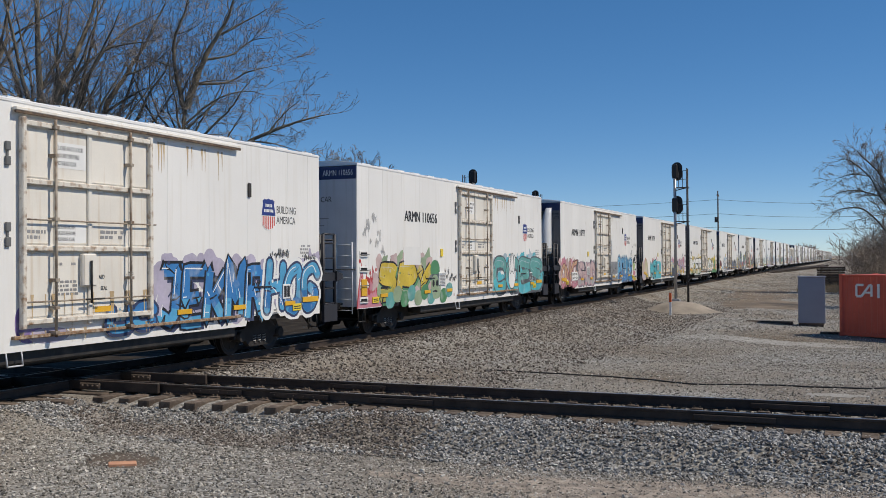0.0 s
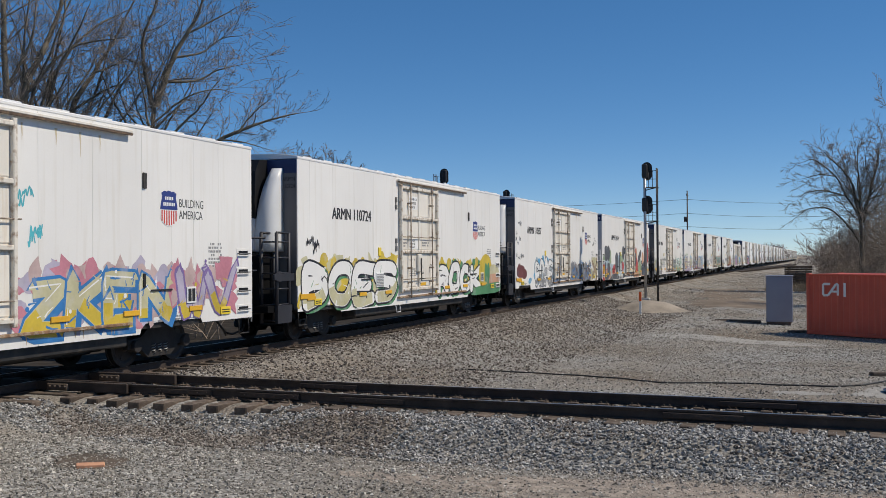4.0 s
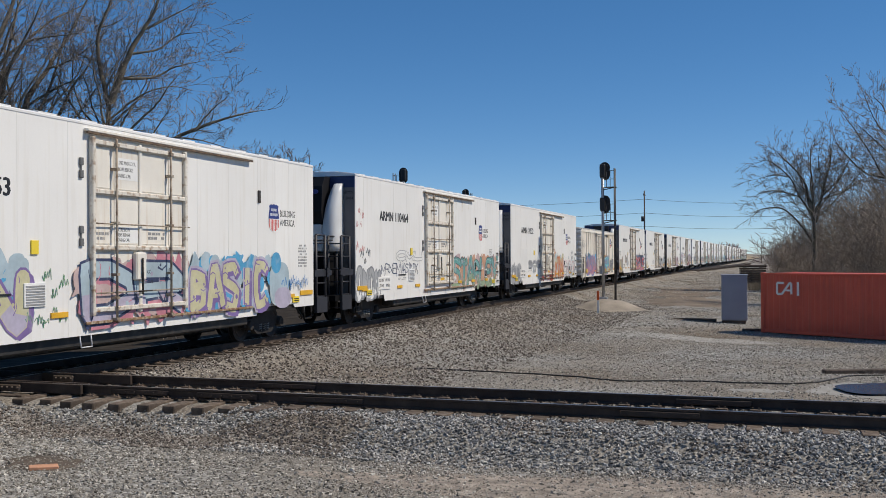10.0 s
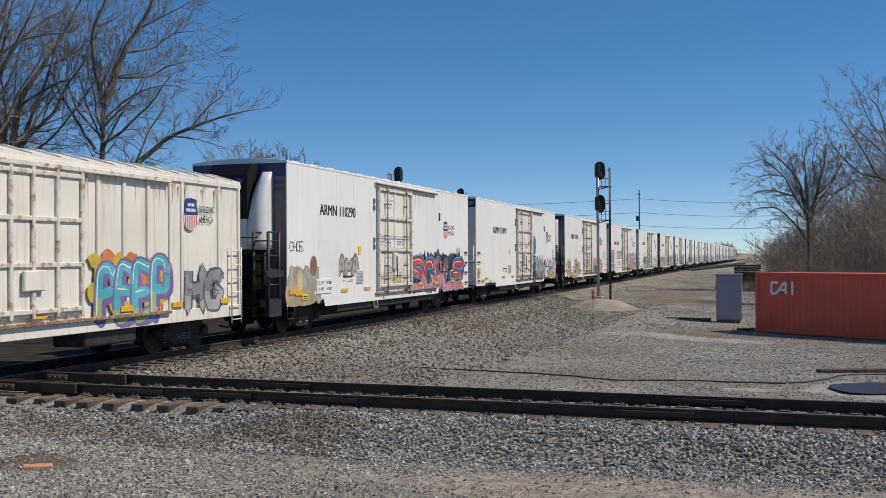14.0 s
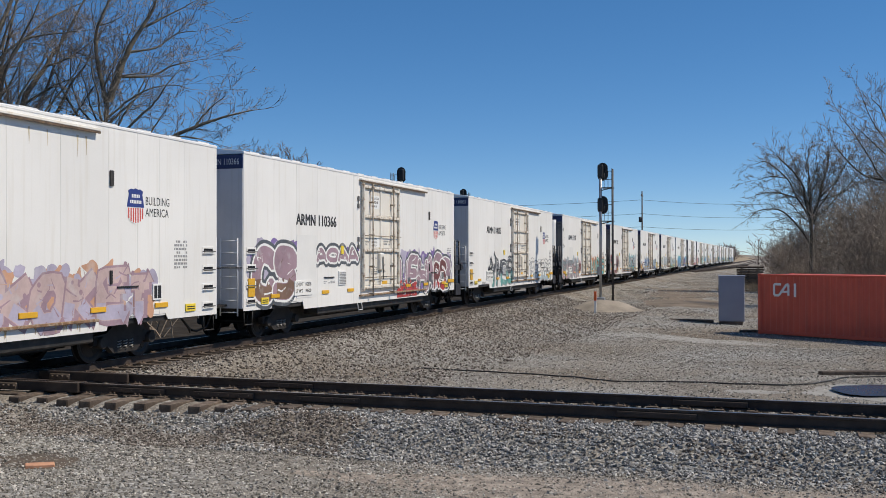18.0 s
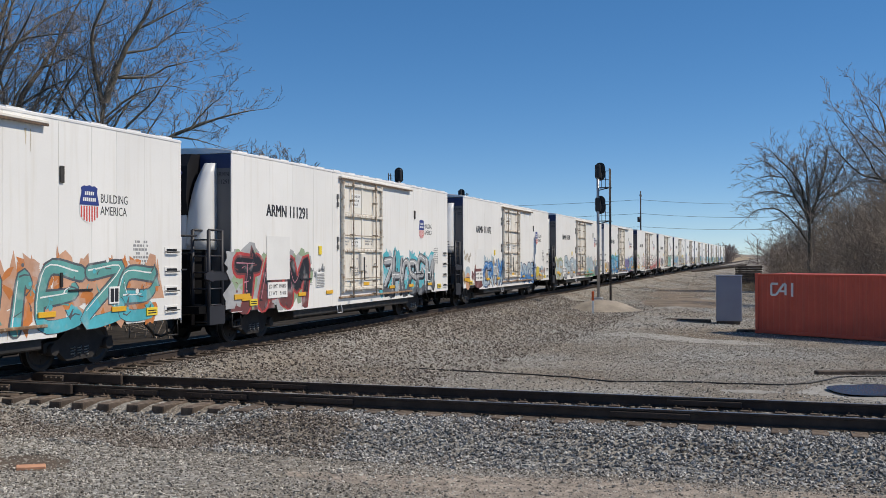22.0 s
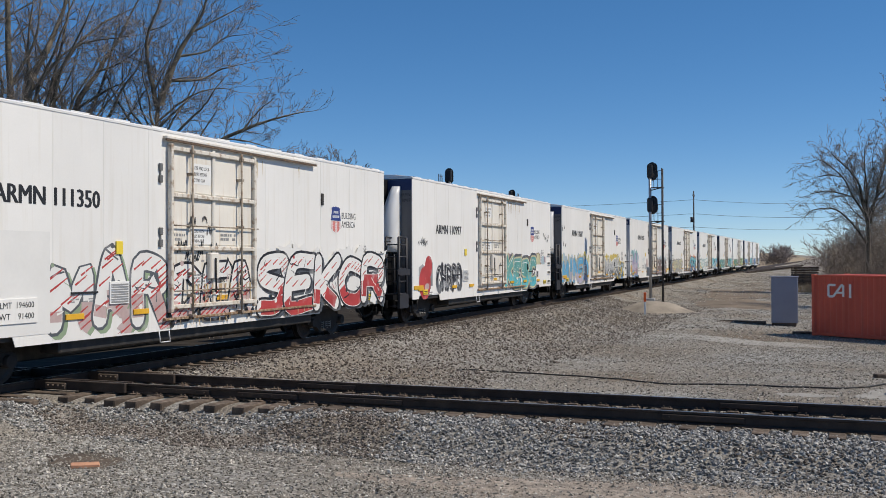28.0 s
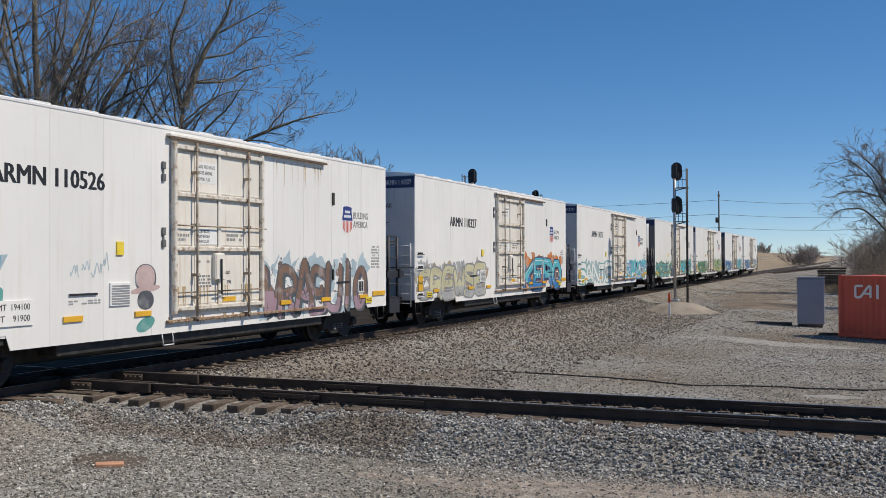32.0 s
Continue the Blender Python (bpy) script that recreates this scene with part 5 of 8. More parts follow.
def abstract_mural(car):
    """Large flat rounded shapes in slate, red, peach, sage and pale blue."""
    sp = Spray(FACE)

    def oval(y, z, a, b, c, turn=0.0):
        ca, sa = math.cos(turn), math.sin(turn)
        sp.fan([(y + a * math.cos(t) * ca - b * math.sin(t) * sa, z + a * math.cos(t) * sa + b * math.sin(t) * ca) for t in [j * math.tau / 24 for j in range(24)]], c)

    def block(pts, c):
        sp.fan(pts, c)

    def lozenge(y, z, a, b, c, turn=0.0, p=3.0):
        ca, sa = math.cos(turn), math.sin(turn)
        pts = []
        for t in [j * math.tau / 28 for j in range(28)]:
            u, w = math.cos(t), math.sin(t)
            u, w = math.copysign(abs(u) ** (2 / p), u) * a, math.copysign(abs(w) ** (2 / p), w) * b
            pts.append((y + u * ca - w * sa, z + u * sa + w * ca))
        sp.fan(pts, c)

    # soft bands of ground colour
    lozenge(4.7, 1.45, 3.95, 0.56, "paleblue", p=7)
    lozenge(7.6, 1.9, 1.1, 0.5, "sage", p=2.6)
    lozenge(5.0, 1.02, 3.7, 0.22, "slate", p=6)
    lozenge(3.0, 1.35, 1.6, 0.3, "peach", p=2.6)
    lozenge(15.6, 1.25, 3.4, 0.42, "sage", p=7)
    lozenge(13.6, 1.05, 1.4, 0.28, "slate", p=4)
    lozenge(1.5, 1.7, 0.75, 0.9, "sage", p=2.4)
    lozenge(3.3, 2.1, 0.6, 0.75, "sage", p=2.2)
    lozenge(4.4, 1.5, 1.3, 0.5, "paleblue")
    lozenge(2.0, 1.6, 1.2, 0.55, "paleblue")
    lozenge(6.9, 1.75, 1.7, 0.75, "paleblue", p=2.5)
    lozenge(7.3, 2.1, 0.7, 0.45, "sage", p=2.2)
    lozenge(1.2, 1.3, 0.45, 0.6, "red", p=2.2)
    lozenge(2.5, 1.45, 0.9, 0.22, "red", 0.2, 2.0)
    lozenge(2.4, 1.15, 1.3, 0.34, "peach", p=2.2)
    lozenge(5.0, 1.45, 1.1, 0.36, "peach", 0.1, 2.0)
    lozenge(4.6, 1.5, 0.5, 0.3, "red", 0.5, 2.0)
    lozenge(7.9, 1.65, 0.45, 0.35, "red", 0.3, 2.0)
    # dark rounded forms
    lozenge(1.95, 2.6, 0.50, 0.50, "slate", p=5)
    lozenge(2.75, 2.6, 0.48, 0.53, "slate", p=2.1)
    lozenge(1.75, 1.45, 0.24, 0.55, "slate", p=5)
    lozenge(2.75, 1.45, 0.42, 0.50, "slate", p=5)
    lozenge(2.2, 1.02, 0.62, 0.22, "slate", p=2.6)
    lozenge(5.65, 1.95, 0.62, 0.72, "slate", p=2.2)
    lozenge(5.0, 1.0, 1.2, 0.2, "slate", p=2.6)
    lozenge(6.7, 1.9, 0.27, 0.78, "slate", p=6)
    lozenge(7.5, 1.6, 0.24, 0.45, "slate", p=6)
    lozenge(8.15, 2.65, 0.48, 0.50, "slate", p=2.1)
    for y in (6.45, 6.75, 7.4, 7.72):
        block([(y, 0.82), (y + 0.14, 0.82), (y + 0.17, 1.35), (y - 0.03, 1.35)], "offwhite")
    lozenge(12.65, 2.6, 0.42, 0.85, "paleblue", p=2.1)
    lozenge(12.6, 1.6, 0.35, 0.75, "peach", p=2.2)
    lozenge(13.6, 2.3, 0.42, 0.75, "peach", p=2.1)
    lozenge(13.05, 2.3, 0.24, 0.85, "red", -0.12, 2.2)
    lozenge(13.75, 1.65, 0.55, 0.62, "red", p=2.1)
    lozenge(13.25, 2.15, 0.36, 0.5, "slate", p=2.2)
    lozenge(13.9, 1.0, 1.6, 0.22, "peach", p=2.4)
    lozenge(15.1, 1.6, 0.6, 0.75, "sage", p=2.4)
    lozenge(15.1, 2.4, 0.85, 0.30, "slate", 0.45, 2.8)
    lozenge(16.6, 2.1, 0.5, 0.65, "peach", p=2.1)
    lozenge(17.3, 1.55, 1.5, 0.48, "slate", 0.22, 3.4)
    lozenge(18.0, 1.95, 0.55, 0.42, "slate", 0.5, 2.2)
    lozenge(17.2, 1.0, 1.6, 0.22, "peach", p=2.6)
    lozenge(18.95, 2.65, 0.34, 0.85, "red", -0.08, 2.1)
    block([(3.7, 1.85), (5.1, 1.85), (5.1, 2.9), (3.7, 2.9)], "white")
    sp.done(car, "large flat mural in slate, red, peach and sage")


def paint_cars(c):
    D = FACE + 0.046       # over the door's panels
    letters(c[0], "JEKMR", 12.5, 16.6, 0.82, 2.35, "blue", "black", "block", "lavender", 1, "sky", "white", "navy", None, 0.44, 0.1, 0.12, bits=3, label="bright blue sprayed letters edged in black")
    letters(c[0], "HOG", 16.7, 19.3, 0.95, 2.3, "sky", "navy", "bubble", "lavender", 2, "blue", "white", None, "white", 0.42, bits=5)
    letters(c[0], "UC", 11.0, 12.4, 0.9, 1.5, "blue", "navy", "bubble", None, 3, "sky", fat=0.5, x=D)
    shapes(c[0], [(9.0, 1.25, 0.32, 0.36, "purple", 0, 2.4), (9.5, 1.0, 0.5, 0.14, "lavender", 0, 2.2)], "violet sprayed blotch")
    tags(c[0], 16.9, 17.9, 2.35, 2.65, "black", 5, 5)
    tags(c[0], 18.6, 19.2, 2.3, 2.5, "black", 3, 6)
    spikes(c[1], 0.8, 2.6, 0.9, 2.2, "pink", 6, 11, "red")
    haze(c[1], 0.8, 8.6, 1.0, 2.5, "rose", 60, 12)
    haze(c[1], 0.8, 2.6, 1.3, 2.3, "red", 40, 17, None, 0.10)
    letters(c[1], "SPY", 2.1, 6.1, 1.0, 2.4, "yellow", "black", "block", ("sage", "rose"), 13, "olive", "cream", "green", None, 0.46, 0.2, 0.18, 0.06, 6, label="yellow sprayed letters with green shading")
    shapes(c[1], [(2.9 + 0.55 * q, 1.05 + 0.18 * (q % 2), 0.33, 0.26, ("teal", "sage", "green")[q % 3], 0.2, 2.2) for q in range(10)], "row of green painted rocks")
    shapes(c[1], [(6.55, 1.95, 0.42, 0.36, "green", 0, 2.2), (6.55, 1.75, 0.50, 0.07, "slate", 0, 2.2), (6.55, 1.42, 0.36, 0.38, "sage", 0, 2.2), (6.40, 1.5, 0.10, 0.12, "black", 0, 2), (6.72, 1.5, 0.10, 0.12, "black", 0, 2), (6.55, 1.22, 0.2, 0.05, "black", 0, 2), (6.55, 1.08, 0.22, 0.12, "sage", 0, 2.4)], "green helmeted skull")
    tags(c[1], 7.4, 8.6, 1.45, 2.1, "black", 7, 14)
    letters(c[1], "COES", 12.6, 19.4, 0.85, 2.4, "teal", "slate", "bubble", ("cyan", "paleblue"), 15, "cyan", "paleblue", "slate", None, 0.46, 0.05, 0.0, bits=8, label="teal sprayed bubble letters with a white hand")
    shapes(c[1], [(15.0, 1.55, 0.46, 0.52, "slate", 0, 2.4), (15.0, 1.55, 0.40, 0.46, "white", 0, 2.4)] + [(14.72 + 0.19 * q, 2.1 + 0.07 * (1.5 - abs(q - 1.5)), 0.12, 0.42, "slate", 0.15 * (1.5 - q), 2.4) for q in range(4)] + [(14.72 + 0.19 * q, 2.1 + 0.07 * (1.5 - abs(q - 1.5)), 0.08, 0.38, "white", 0.15 * (1.5 - q), 2.4) for q in range(4)], "white cartoon glove")
    tags(c[1], 1.0, 2.6, 2.4, 3.9, "silver", 12, 16, 0.025)
    letters(c[2], "ONKZ", 1.7, 4.9, 0.85, 2.2, "peach", "maroon", "wild", ("rose", "pink"), 21, "pink", "cream", None, None, 0.34, 0.2, bits=6, label="pink and peach sprayed letters edged in maroon")
    letters(c[2], "SHOD", 5.0, 8.75, 0.85, 2.1, "rose", "mauve", "bubble", ("slate", "silver"), 22, "silver", None, "slate", None, 0.42, 0.1, bits=6)
    haze(c[2], 1.8, 8.7, 0.9, 1.7, "pink", 90, 27)
    patch_over(c[2], 12.35, 15.6, 1.0, 2.12, "grey")
    tags(c[2], 12.5, 14.2, 1.2, 1.9, "black", 6, 23)
    tags(c[2], 13.2, 14.6, 1.1, 1.5, "white", 6, 26, 0.06)
    letters(c[2], "POUIE", 14.7, 18.8, 0.85, 2.3, "sky", "navy", "bubble", None, 24, "blue", "white", "navy", "paleblue", 0.5, 0.0, 0.0, bits=4, label="light blue bubble letters edged in navy")
    shapes(c[2], [(19.55, 1.25, 0.4, 0.5, "pink", 0, 2.4), (19.45, 1.85, 0.3, 0.36, "lime", 0, 2.2), (19.6, 2.2, 0.36, 0.2, "black", 0.2, 2.2), (19.6, 1.0, 0.5, 0.14, "yellow", 0, 2.4)], "small painted figure in green, pink and black")
    tags(c[2], 18.6, 20.2, 2.6, 3.6, "black", 4, 28)
    shapes(c[3], [(2.2, 1.5, 0.9, 0.7, "rose", 0.3, 2.2), (2.5, 1.85, 0.35, 0.5, "peach", 0, 2.2), (2.5, 1.6, 0.18, 0.3, "pink", 0, 2.0), (1.9, 1.1, 0.6, 0.28, "cream", 0, 2.2)], "faded pink and cream shapes")
    letters(c[3], "UA", 1.3, 3.4, 0.85, 2.3, "cream", "rose", "bubble", None, 31, "lavender", fat=0.42, bits=6)
    haze(c[3], 4.9, 7.0, 2.0, 2.35, "pink", 60, 37, None, 0.10)
    shapes(c[3], [(6.65, 1.42, 1.75, 0.66, "cyan", 0, 9)], "flat cyan painted block")
    letters(c[3], "M7", 4.2, 6.5, 0.85, 2.15, "cyan", "black", "bubble", None, 33, None, None, "black", None, 0.44, 0, 0.05, 0.055, 0, label="cyan sprayed letters edged in black")
    letters(c[3], "ZKEN", 12.5, 16.9, 0.85, 2.15, "cream", "blue", "block", ("pink", "rose", "lavender"), 34, "yellow", "white", "blue", None, 0.4, 0.5, 0.12, bits=6, label="pale yellow letters edged in blue over pink")
    letters(c[3], "WV", 17.1, 19.4, 0.95, 2.2, "lavender", "purple", "wild", ("pink", "rose"), 35, "yellow", fat=0.32, spiky=0.4)
    tags(c[3], 12.3, 13.1, 2.5, 3.7, "cyan", 6, 36, 0.05)
    letters(c[4], "BOES", 2.0, 8.4, 0.85, 2.3, "white", "black", "bubble", ("yellow", "cream"), 41, "cream", None, "green", None, 0.44, 0.2, label="white bubble letters over yellow and green")
    letters(c[4], "ROCK", 12.4, 17.5, 0.9, 2.2, "white", "black", "bubble", ("yellow", "green"), 42, None, None, "green", None, 0.44, 0.1)
    shapes(c[4], [(18.2, 1.7, 0.9, 0.8, "yellow", 0.2, 2.0), (19.4, 1.6, 0.8, 0.45, "cream", -0.1, 2.0), (19.3, 1.4, 0.9, 0.25, "peach", 0, 2.4), (18.4, 0.98, 1.9, 0.24, "green", 0.05, 4), (18.25, 1.7, 0.2, 0.42, "green", 0, 2.2), (18.55, 1.65, 0.2, 0.48, "green", -0.1, 2.2)], "painted yellow desert with green cactus")
    tags(c[4], 2.2, 3.0, 2.4, 3.2, "black", 4, 44, 0.05)
    letters(c[5], "ROAE", 5.2, 8.7, 0.85, 2.25, "white", "slate", "bubble", ("sky", "paleblue"), 51, "grey", None, "grey", None, 0.4, 0.0, 0.0, 0.06, 8, label="white and grey letters edged in black on a blue cloud")
    shapes(c[5], [(2.6, 1.68, 0.7, 0.3, "maroon", 0, 2.6), (3.2, 1.55, 0.45, 0.24, "maroon", 0, 2.4), (2.35, 1.9, 0.25, 0.16, "maroon", 0, 2), (4.2, 1.2, 0.3, 0.14, "sky", 0.2, 2)], "maroon blot painted over a tag")
    tags(c[5], 1.75, 2.75, 2.9, 4.4, "slate", 6, 54, 0.045)
    tags(c[5], 1.85, 3.1, 2.2, 2.6, "slate", 5, 59, 0.045)
    tags(c[5], 1.75, 2.4, 1.1, 1.9, "slate", 5, 50)
    patchwork(c[5], 12.4, 17.9, 0.95, 1.95, ("grey", "silver", "slate", "grey"), 34, 55)
    haze(c[5], 12.4, 18.2, 1.0, 2.1, "grey", 320, 56, None, 0.14)
    haze(c[5], 12.4, 18.4, 1.0, 2.1, "blue", 120, 152, None, 0.08)
    haze(c[5], 12.4, 18.4, 1.0, 2.1, "maroon", 60, 153, None, 0.07)
    letters(c[5], "X", 18.5, 19.9, 1.0, 2.2, "tan", "brown", "wild", "cream", 57, fat=0.2, spiky=0.8)
    tags(c[5], 18.6, 20.0, 2.8, 3.7, "black", 5, 58)
    letters(c[5], "UC", 8.9, 10.2, 0.95, 1.8, "blue", "grey", "wild", None, 158, fat=0.25, x=D)
    abstract_mural(c[6])
    patchwork(c[6], 8.9, 12.1, 0.88, 1.65, ("sage", "red", "peach", "slate", "paleblue"), 14, 61, False).data.transform(Matrix.Translation((0.03, 0, 0)))
    for i, w in enumerate(("LD LMT  194700", "LT WT    91300")):
        text_part("load_limit", w, 0.16, pose(FACE + 0.034, 3.68, 1.46 - i * 0.2), M_TEXT, c[6], width=1.05)
    letters(c[7], "UAMES", 1.7, 5.8, 0.85, 2.1, "silver", "grey", "block", ("sage", "cream"), 71, "grey", None, "slate", None, 0.4, 0.0, label="grey block letters with a green haze")
    haze(c[7], 1.7, 8.6, 1.6, 2.5, "sage", 160, 76)
    haze(c[7], 6.0, 12.0, 0.9, 1.5, "rose", 90, 77)
    tags(c[7], 6.3, 8.3, 1.9, 2.3, "black", 8, 72, 0.04)
    letters(c[7], "PREE", 12.3, 15.2, 0.95, 2.05, "grey", "slate", "block", None, 73, "silver", None, "sage", None, 0.4, 0, label="grey block letters edged in black")
    letters(c[7], "CEWY", 15.3, 19.5, 0.95, 2.15, "white", "teal", "wild", ("sage", "offwhite"), 74, "sage", None, None, None, 0.28, 0.3)
    patch_over(c[7], 3.62, 5.0, 1.55, 2.95, "white")
    letters(c[8], "GEDEN", 0.9, 6.9, 0.85, 2.3, "cream", "purple", "bubble", ("paleblue", "sky", "paleblue"), 81, "lavender", "white", "purple", None, 0.42, 0.2, 0.05, 0.05, 9, label="cream and violet sprayed letters over blue")
    tags(c[8], 6.9, 8.1, 0.95, 1.5, "green", 5, 82, 0.022)
    tags(c[8], 6.9, 8.1, 1.5, 2.2, "green", 5, 88, 0.022)
    tags(c[8], 1.6, 3.4, 2.35, 2.75, "green", 8, 87)
    letters(c[8], "DR", 8.5, 12.2, 0.95, 2.35, "paleblue", "navy", "block", ("pink", "rose"), 83, "lavender", None, "pink", None, 0.4, 0.1, 0.0, x=D)
    letters(c[8], "BASIC", 12.5, 16.4, 0.92, 2.3, "cream", "purple", "block", ("paleblue", "sky"), 84, "cream", None, "purple", "lavender", 0.40, 0.1, 0.0, 0.045, 1, label="cream block letters shaded violet on a blue cloud")
    shapes(c[8], [(17.1, 1.6, 0.6, 0.62, "paleblue", 0, 3), (16.9, 2.2, 0.3, 0.3, "sky", 0, 2), (17.3, 1.2, 0.5, 0.3, "lavender", 0, 2.4)], "pale blue sprayed patch")
    tags(c[8], 17.2, 19.0, 1.3, 1.9, "blue", 9, 85)
    patch_over(c[8], 3.62, 5.1, 1.85, 3.4, "offwhite")
    letters(c[9], "OMON", 1.7, 3.9, 0.85, 2.0, "silver", "grey", "bubble", None, 92, "offwhite", None, None, None, 0.46, bits=8)
    letters(c[9], "MRNEM", 4.0, 5.9, 1.72, 2.12, "navy", "navy", "wild", None, 91, fat=0.14, line=0.006, bits=0, label="dark blue brush tag")
    letters(c[9], "VASINTK", 5.95, 7.9, 1.72, 2.14, "navy", "navy", "wild", None, 96, fat=0.16, line=0.006, bits=0, label="dark blue brush tag")
    letters(c[9], "OMU", 5.6, 8.4, 2.2, 2.6, "offwhite", "silver", "bubble", None, 93, fat=0.4, line=0.03, bits=2)
    letters(c[9], "STARLEY", 12.5, 19.8, 0.88, 2.3, "teal", "slate", "wild", ("peach", "rose", "peach"), 94, "sage", "paleblue", None, None, 0.36, 0.4, 0.1, 0.05, 9, label="teal and slate tangled letters over pink")
    haze(c[9], 12.5, 20.0, 0.95, 2.5, "rose", 150, 97)
    tags(c[9], 1.75, 2.5, 2.3, 3.2, "red", 3, 95, 0.022)
    tags(c[9], 1.75, 2.5, 3.2, 4.3, "red", 4, 99, 0.022)
    tags(c[9], 2.1, 3.0, 2.0, 2.7, "slate", 5, 98, 0.04)
    letters(c[10], "CUM", 1.85, 3.9, 0.85, 1.85, "grey", "silver", "bubble", "silver", 101, "silver", None, None, None, 0.44, bits=6)
    letters(c[10], "SMOKS", 5.8, 8.7, 1.68, 2.1, "grey", "silver", "bubble", None, 102, "silver", fat=0.46, bits=2)
    letters(c[10], "DITH", 11.6, 15.6, 0.85, 2.35, "peach", "orange", "block", ("cream", "peach", "paleblue"), 103, "orange", "cream", "red", None, 0.4, 0.2, 0.1, label="orange and peach sprayed letters")
    letters(c[10], "YSXEWSK", 15.6, 19.8, 1.05, 2.1, "white", "pink", "wild", None, 104, "paleblue", None, None, None, 0.16, 0.4, line=0.025, bits=9)
    haze(c[10], 15.6, 19.9, 1.0, 2.2, "rose", 70, 106, None, 0.07)
    haze(c[10], 15.6, 19.9, 1.2, 2.3, "paleblue", 50, 107, None, 0.09)
    haze(c[10], 8.9, 12.2, 0.9, 1.5, "red", 80, 105, D, 0.10)
    letters(c[11], "DASH", 3.4, 7.65, 0.88, 2.35, "mauve", "purple", "block", ("paleblue", "sky", "pink"), 111, "pink", "sky", "blue", None, 0.46, 0.4, 0.05, 0.05, 10, label="violet and pink sprayed letters on blue")
    letters(c[11], "PEEP", 11.2, 13.8, 0.95, 2.3, "cyan", "purple", "bubble", ("yellow", "yellow", "orange"), 112, "lime", "white", "purple", None, 0.46, 0.1, 0.04, 0.06, 1, label="turquoise letters shaded violet on a yellow cloud")
    letters(c[11], "HG", 14.6, 16.3, 0.95, 2.15, "grey", "slate", "block", None, 113, "silver", fat=0.42, bits=6)
    letters(c[11], "AGHO", 1.75, 2.9, 3.0, 3.5, "slate", "slate", "wild", None, 114, fat=0.12, line=0.006, bits=0, label="dark brush tag")
    tags(c[11], 2.8, 3.4, 1.7, 2.7, "purple", 4, 115, 0.05)
    shapes(c[12], [(2.3, 1.55, 0.6, 0.5, "tan", 0.2, 2.2), (3.1, 1.4, 0.5, 0.5, "silver", 0, 2.2), (2.0, 1.25, 0.42, 0.4, "peach", 0, 2.2), (3.5, 2.05, 0.25, 0.32, "brown", 0, 2.2), (2.6, 1.6, 0.22, 0.36, "cream", 0.3, 2), (2.1, 1.75, 0.07, 0.09, "black", 0, 2), (2.9, 1.05, 0.8, 0.2, "tan", 0, 2.4)], "faded tan and grey painted figures")
    letters(c[12], "UM", 1.8, 3.9, 0.9, 2.1, "silver", "tan", "bubble", None, 121, "tan", fat=0.3, bits=8)
    letters(c[12], "AMA", 5.4, 7.1, 1.7, 2.35, "silver", "brown", "bubble", None, 122, "tan", fat=0.36, bits=4)
    spikes(c[12], 12.3, 19.2, 1.7, 2.65, "black", 14, 126)
    letters(c[12], "SCALE", 12.5, 19.3, 0.85, 2.3, "red", "navy", "wild", ("black", "navy"), 123, "pink", "white", None, "sky", 0.4, 0.8, 0.1, 0.045, 6, label="red and pink letters edged in blue on a spiky black cloud")
    letters(c[12], "CHOE", 1.85, 2.75, 2.5, 2.8, "black", "black", "wild", None, 124, fat=0.16, line=0.004, bits=0, label="black brush tag")
    letters(c[13], "TANK", 12.4, 16.2, 0.85, 2.35, "silver", "slate", "block", None, 132, "slate", "white", "slate", None, 0.42, 0.2, 0.25, 0.06, 10, stripe="grey", label="silver letters shaded black")
    letters(c[13], "GO", 17.2, 19.4, 0.9, 2.1, "paleblue", "slate", "bubble", "rose", 133, "rose", fat=0.36)
    tags(c[13], 16.2, 17.4, 1.1, 2.0, "slate", 7, 134)
    haze(c[13], 12.3, 16.0, 0.9, 2.4, "silver", 100, 135)
    letters(c[14], "CIZEM", 2.7, 6.8, 0.85, 2.05, "tan", "brown", "bubble", ("cream", "peach"), 141, "cream", "paleblue", "orange", None, 0.42, 0.1, label="tan and orange sprayed letters edged in brown")
    patch_over(c[14], 3.85, 5.2, 1.62, 3.2, "white")
    patch_over(c[14], 6.85, 7.65, 0.98, 1.35, "grey")
    tags(c[14], 1.9, 2.5, 1.2, 2.1, "black", 5, 143)
    letters(c[14], "KOKET", 12.5, 17.5, 0.88, 2.1, "rose", "mauve", "block", ("lavender", "peach"), 142, "lavender", None, "mauve", None, 0.46, 0.1, 0.1, 0.05, 8, label="dusty pink letters edged in violet")
    letters(c[15], "CS", 1.2, 3.7, 1.0, 2.65, "mauve", "white", "bubble", ("purple", "lavender"), 151, "brown", None, None, "slate", 0.52, 0.1, 0.1, 0.07, 6, label="brown-grey rounded letters edged in white on violet")
    letters(c[15], "AOAA", 5.2, 8.5, 2.15, 2.65, "mauve", "white", "bubble", "purple", 152, None, None, None, "slate", 0.5, bits=2)
    letters(c[15], "UEHARS", 12.4, 18.8, 0.9, 2.4, "mauve", "white", "bubble", ("purple", "lavender"), 153, "slate", None, None, "slate", 0.46, 0.1, 0.1, 0.06, 8, label="mauve, slate and red letters edged in white")
    haze(c[15], 12.3, 14.5, 0.8, 1.4, "red", 120, 156, None, 0.10)
    letters(c[15], "RS", 16.6, 18.2, 0.9, 2.2, "maroon", "white", "bubble", None, 157, "red", fat=0.42)
    tags(c[15], 8.9, 10.6, 1.6, 2.4, "black", 6, 155, 0.045)
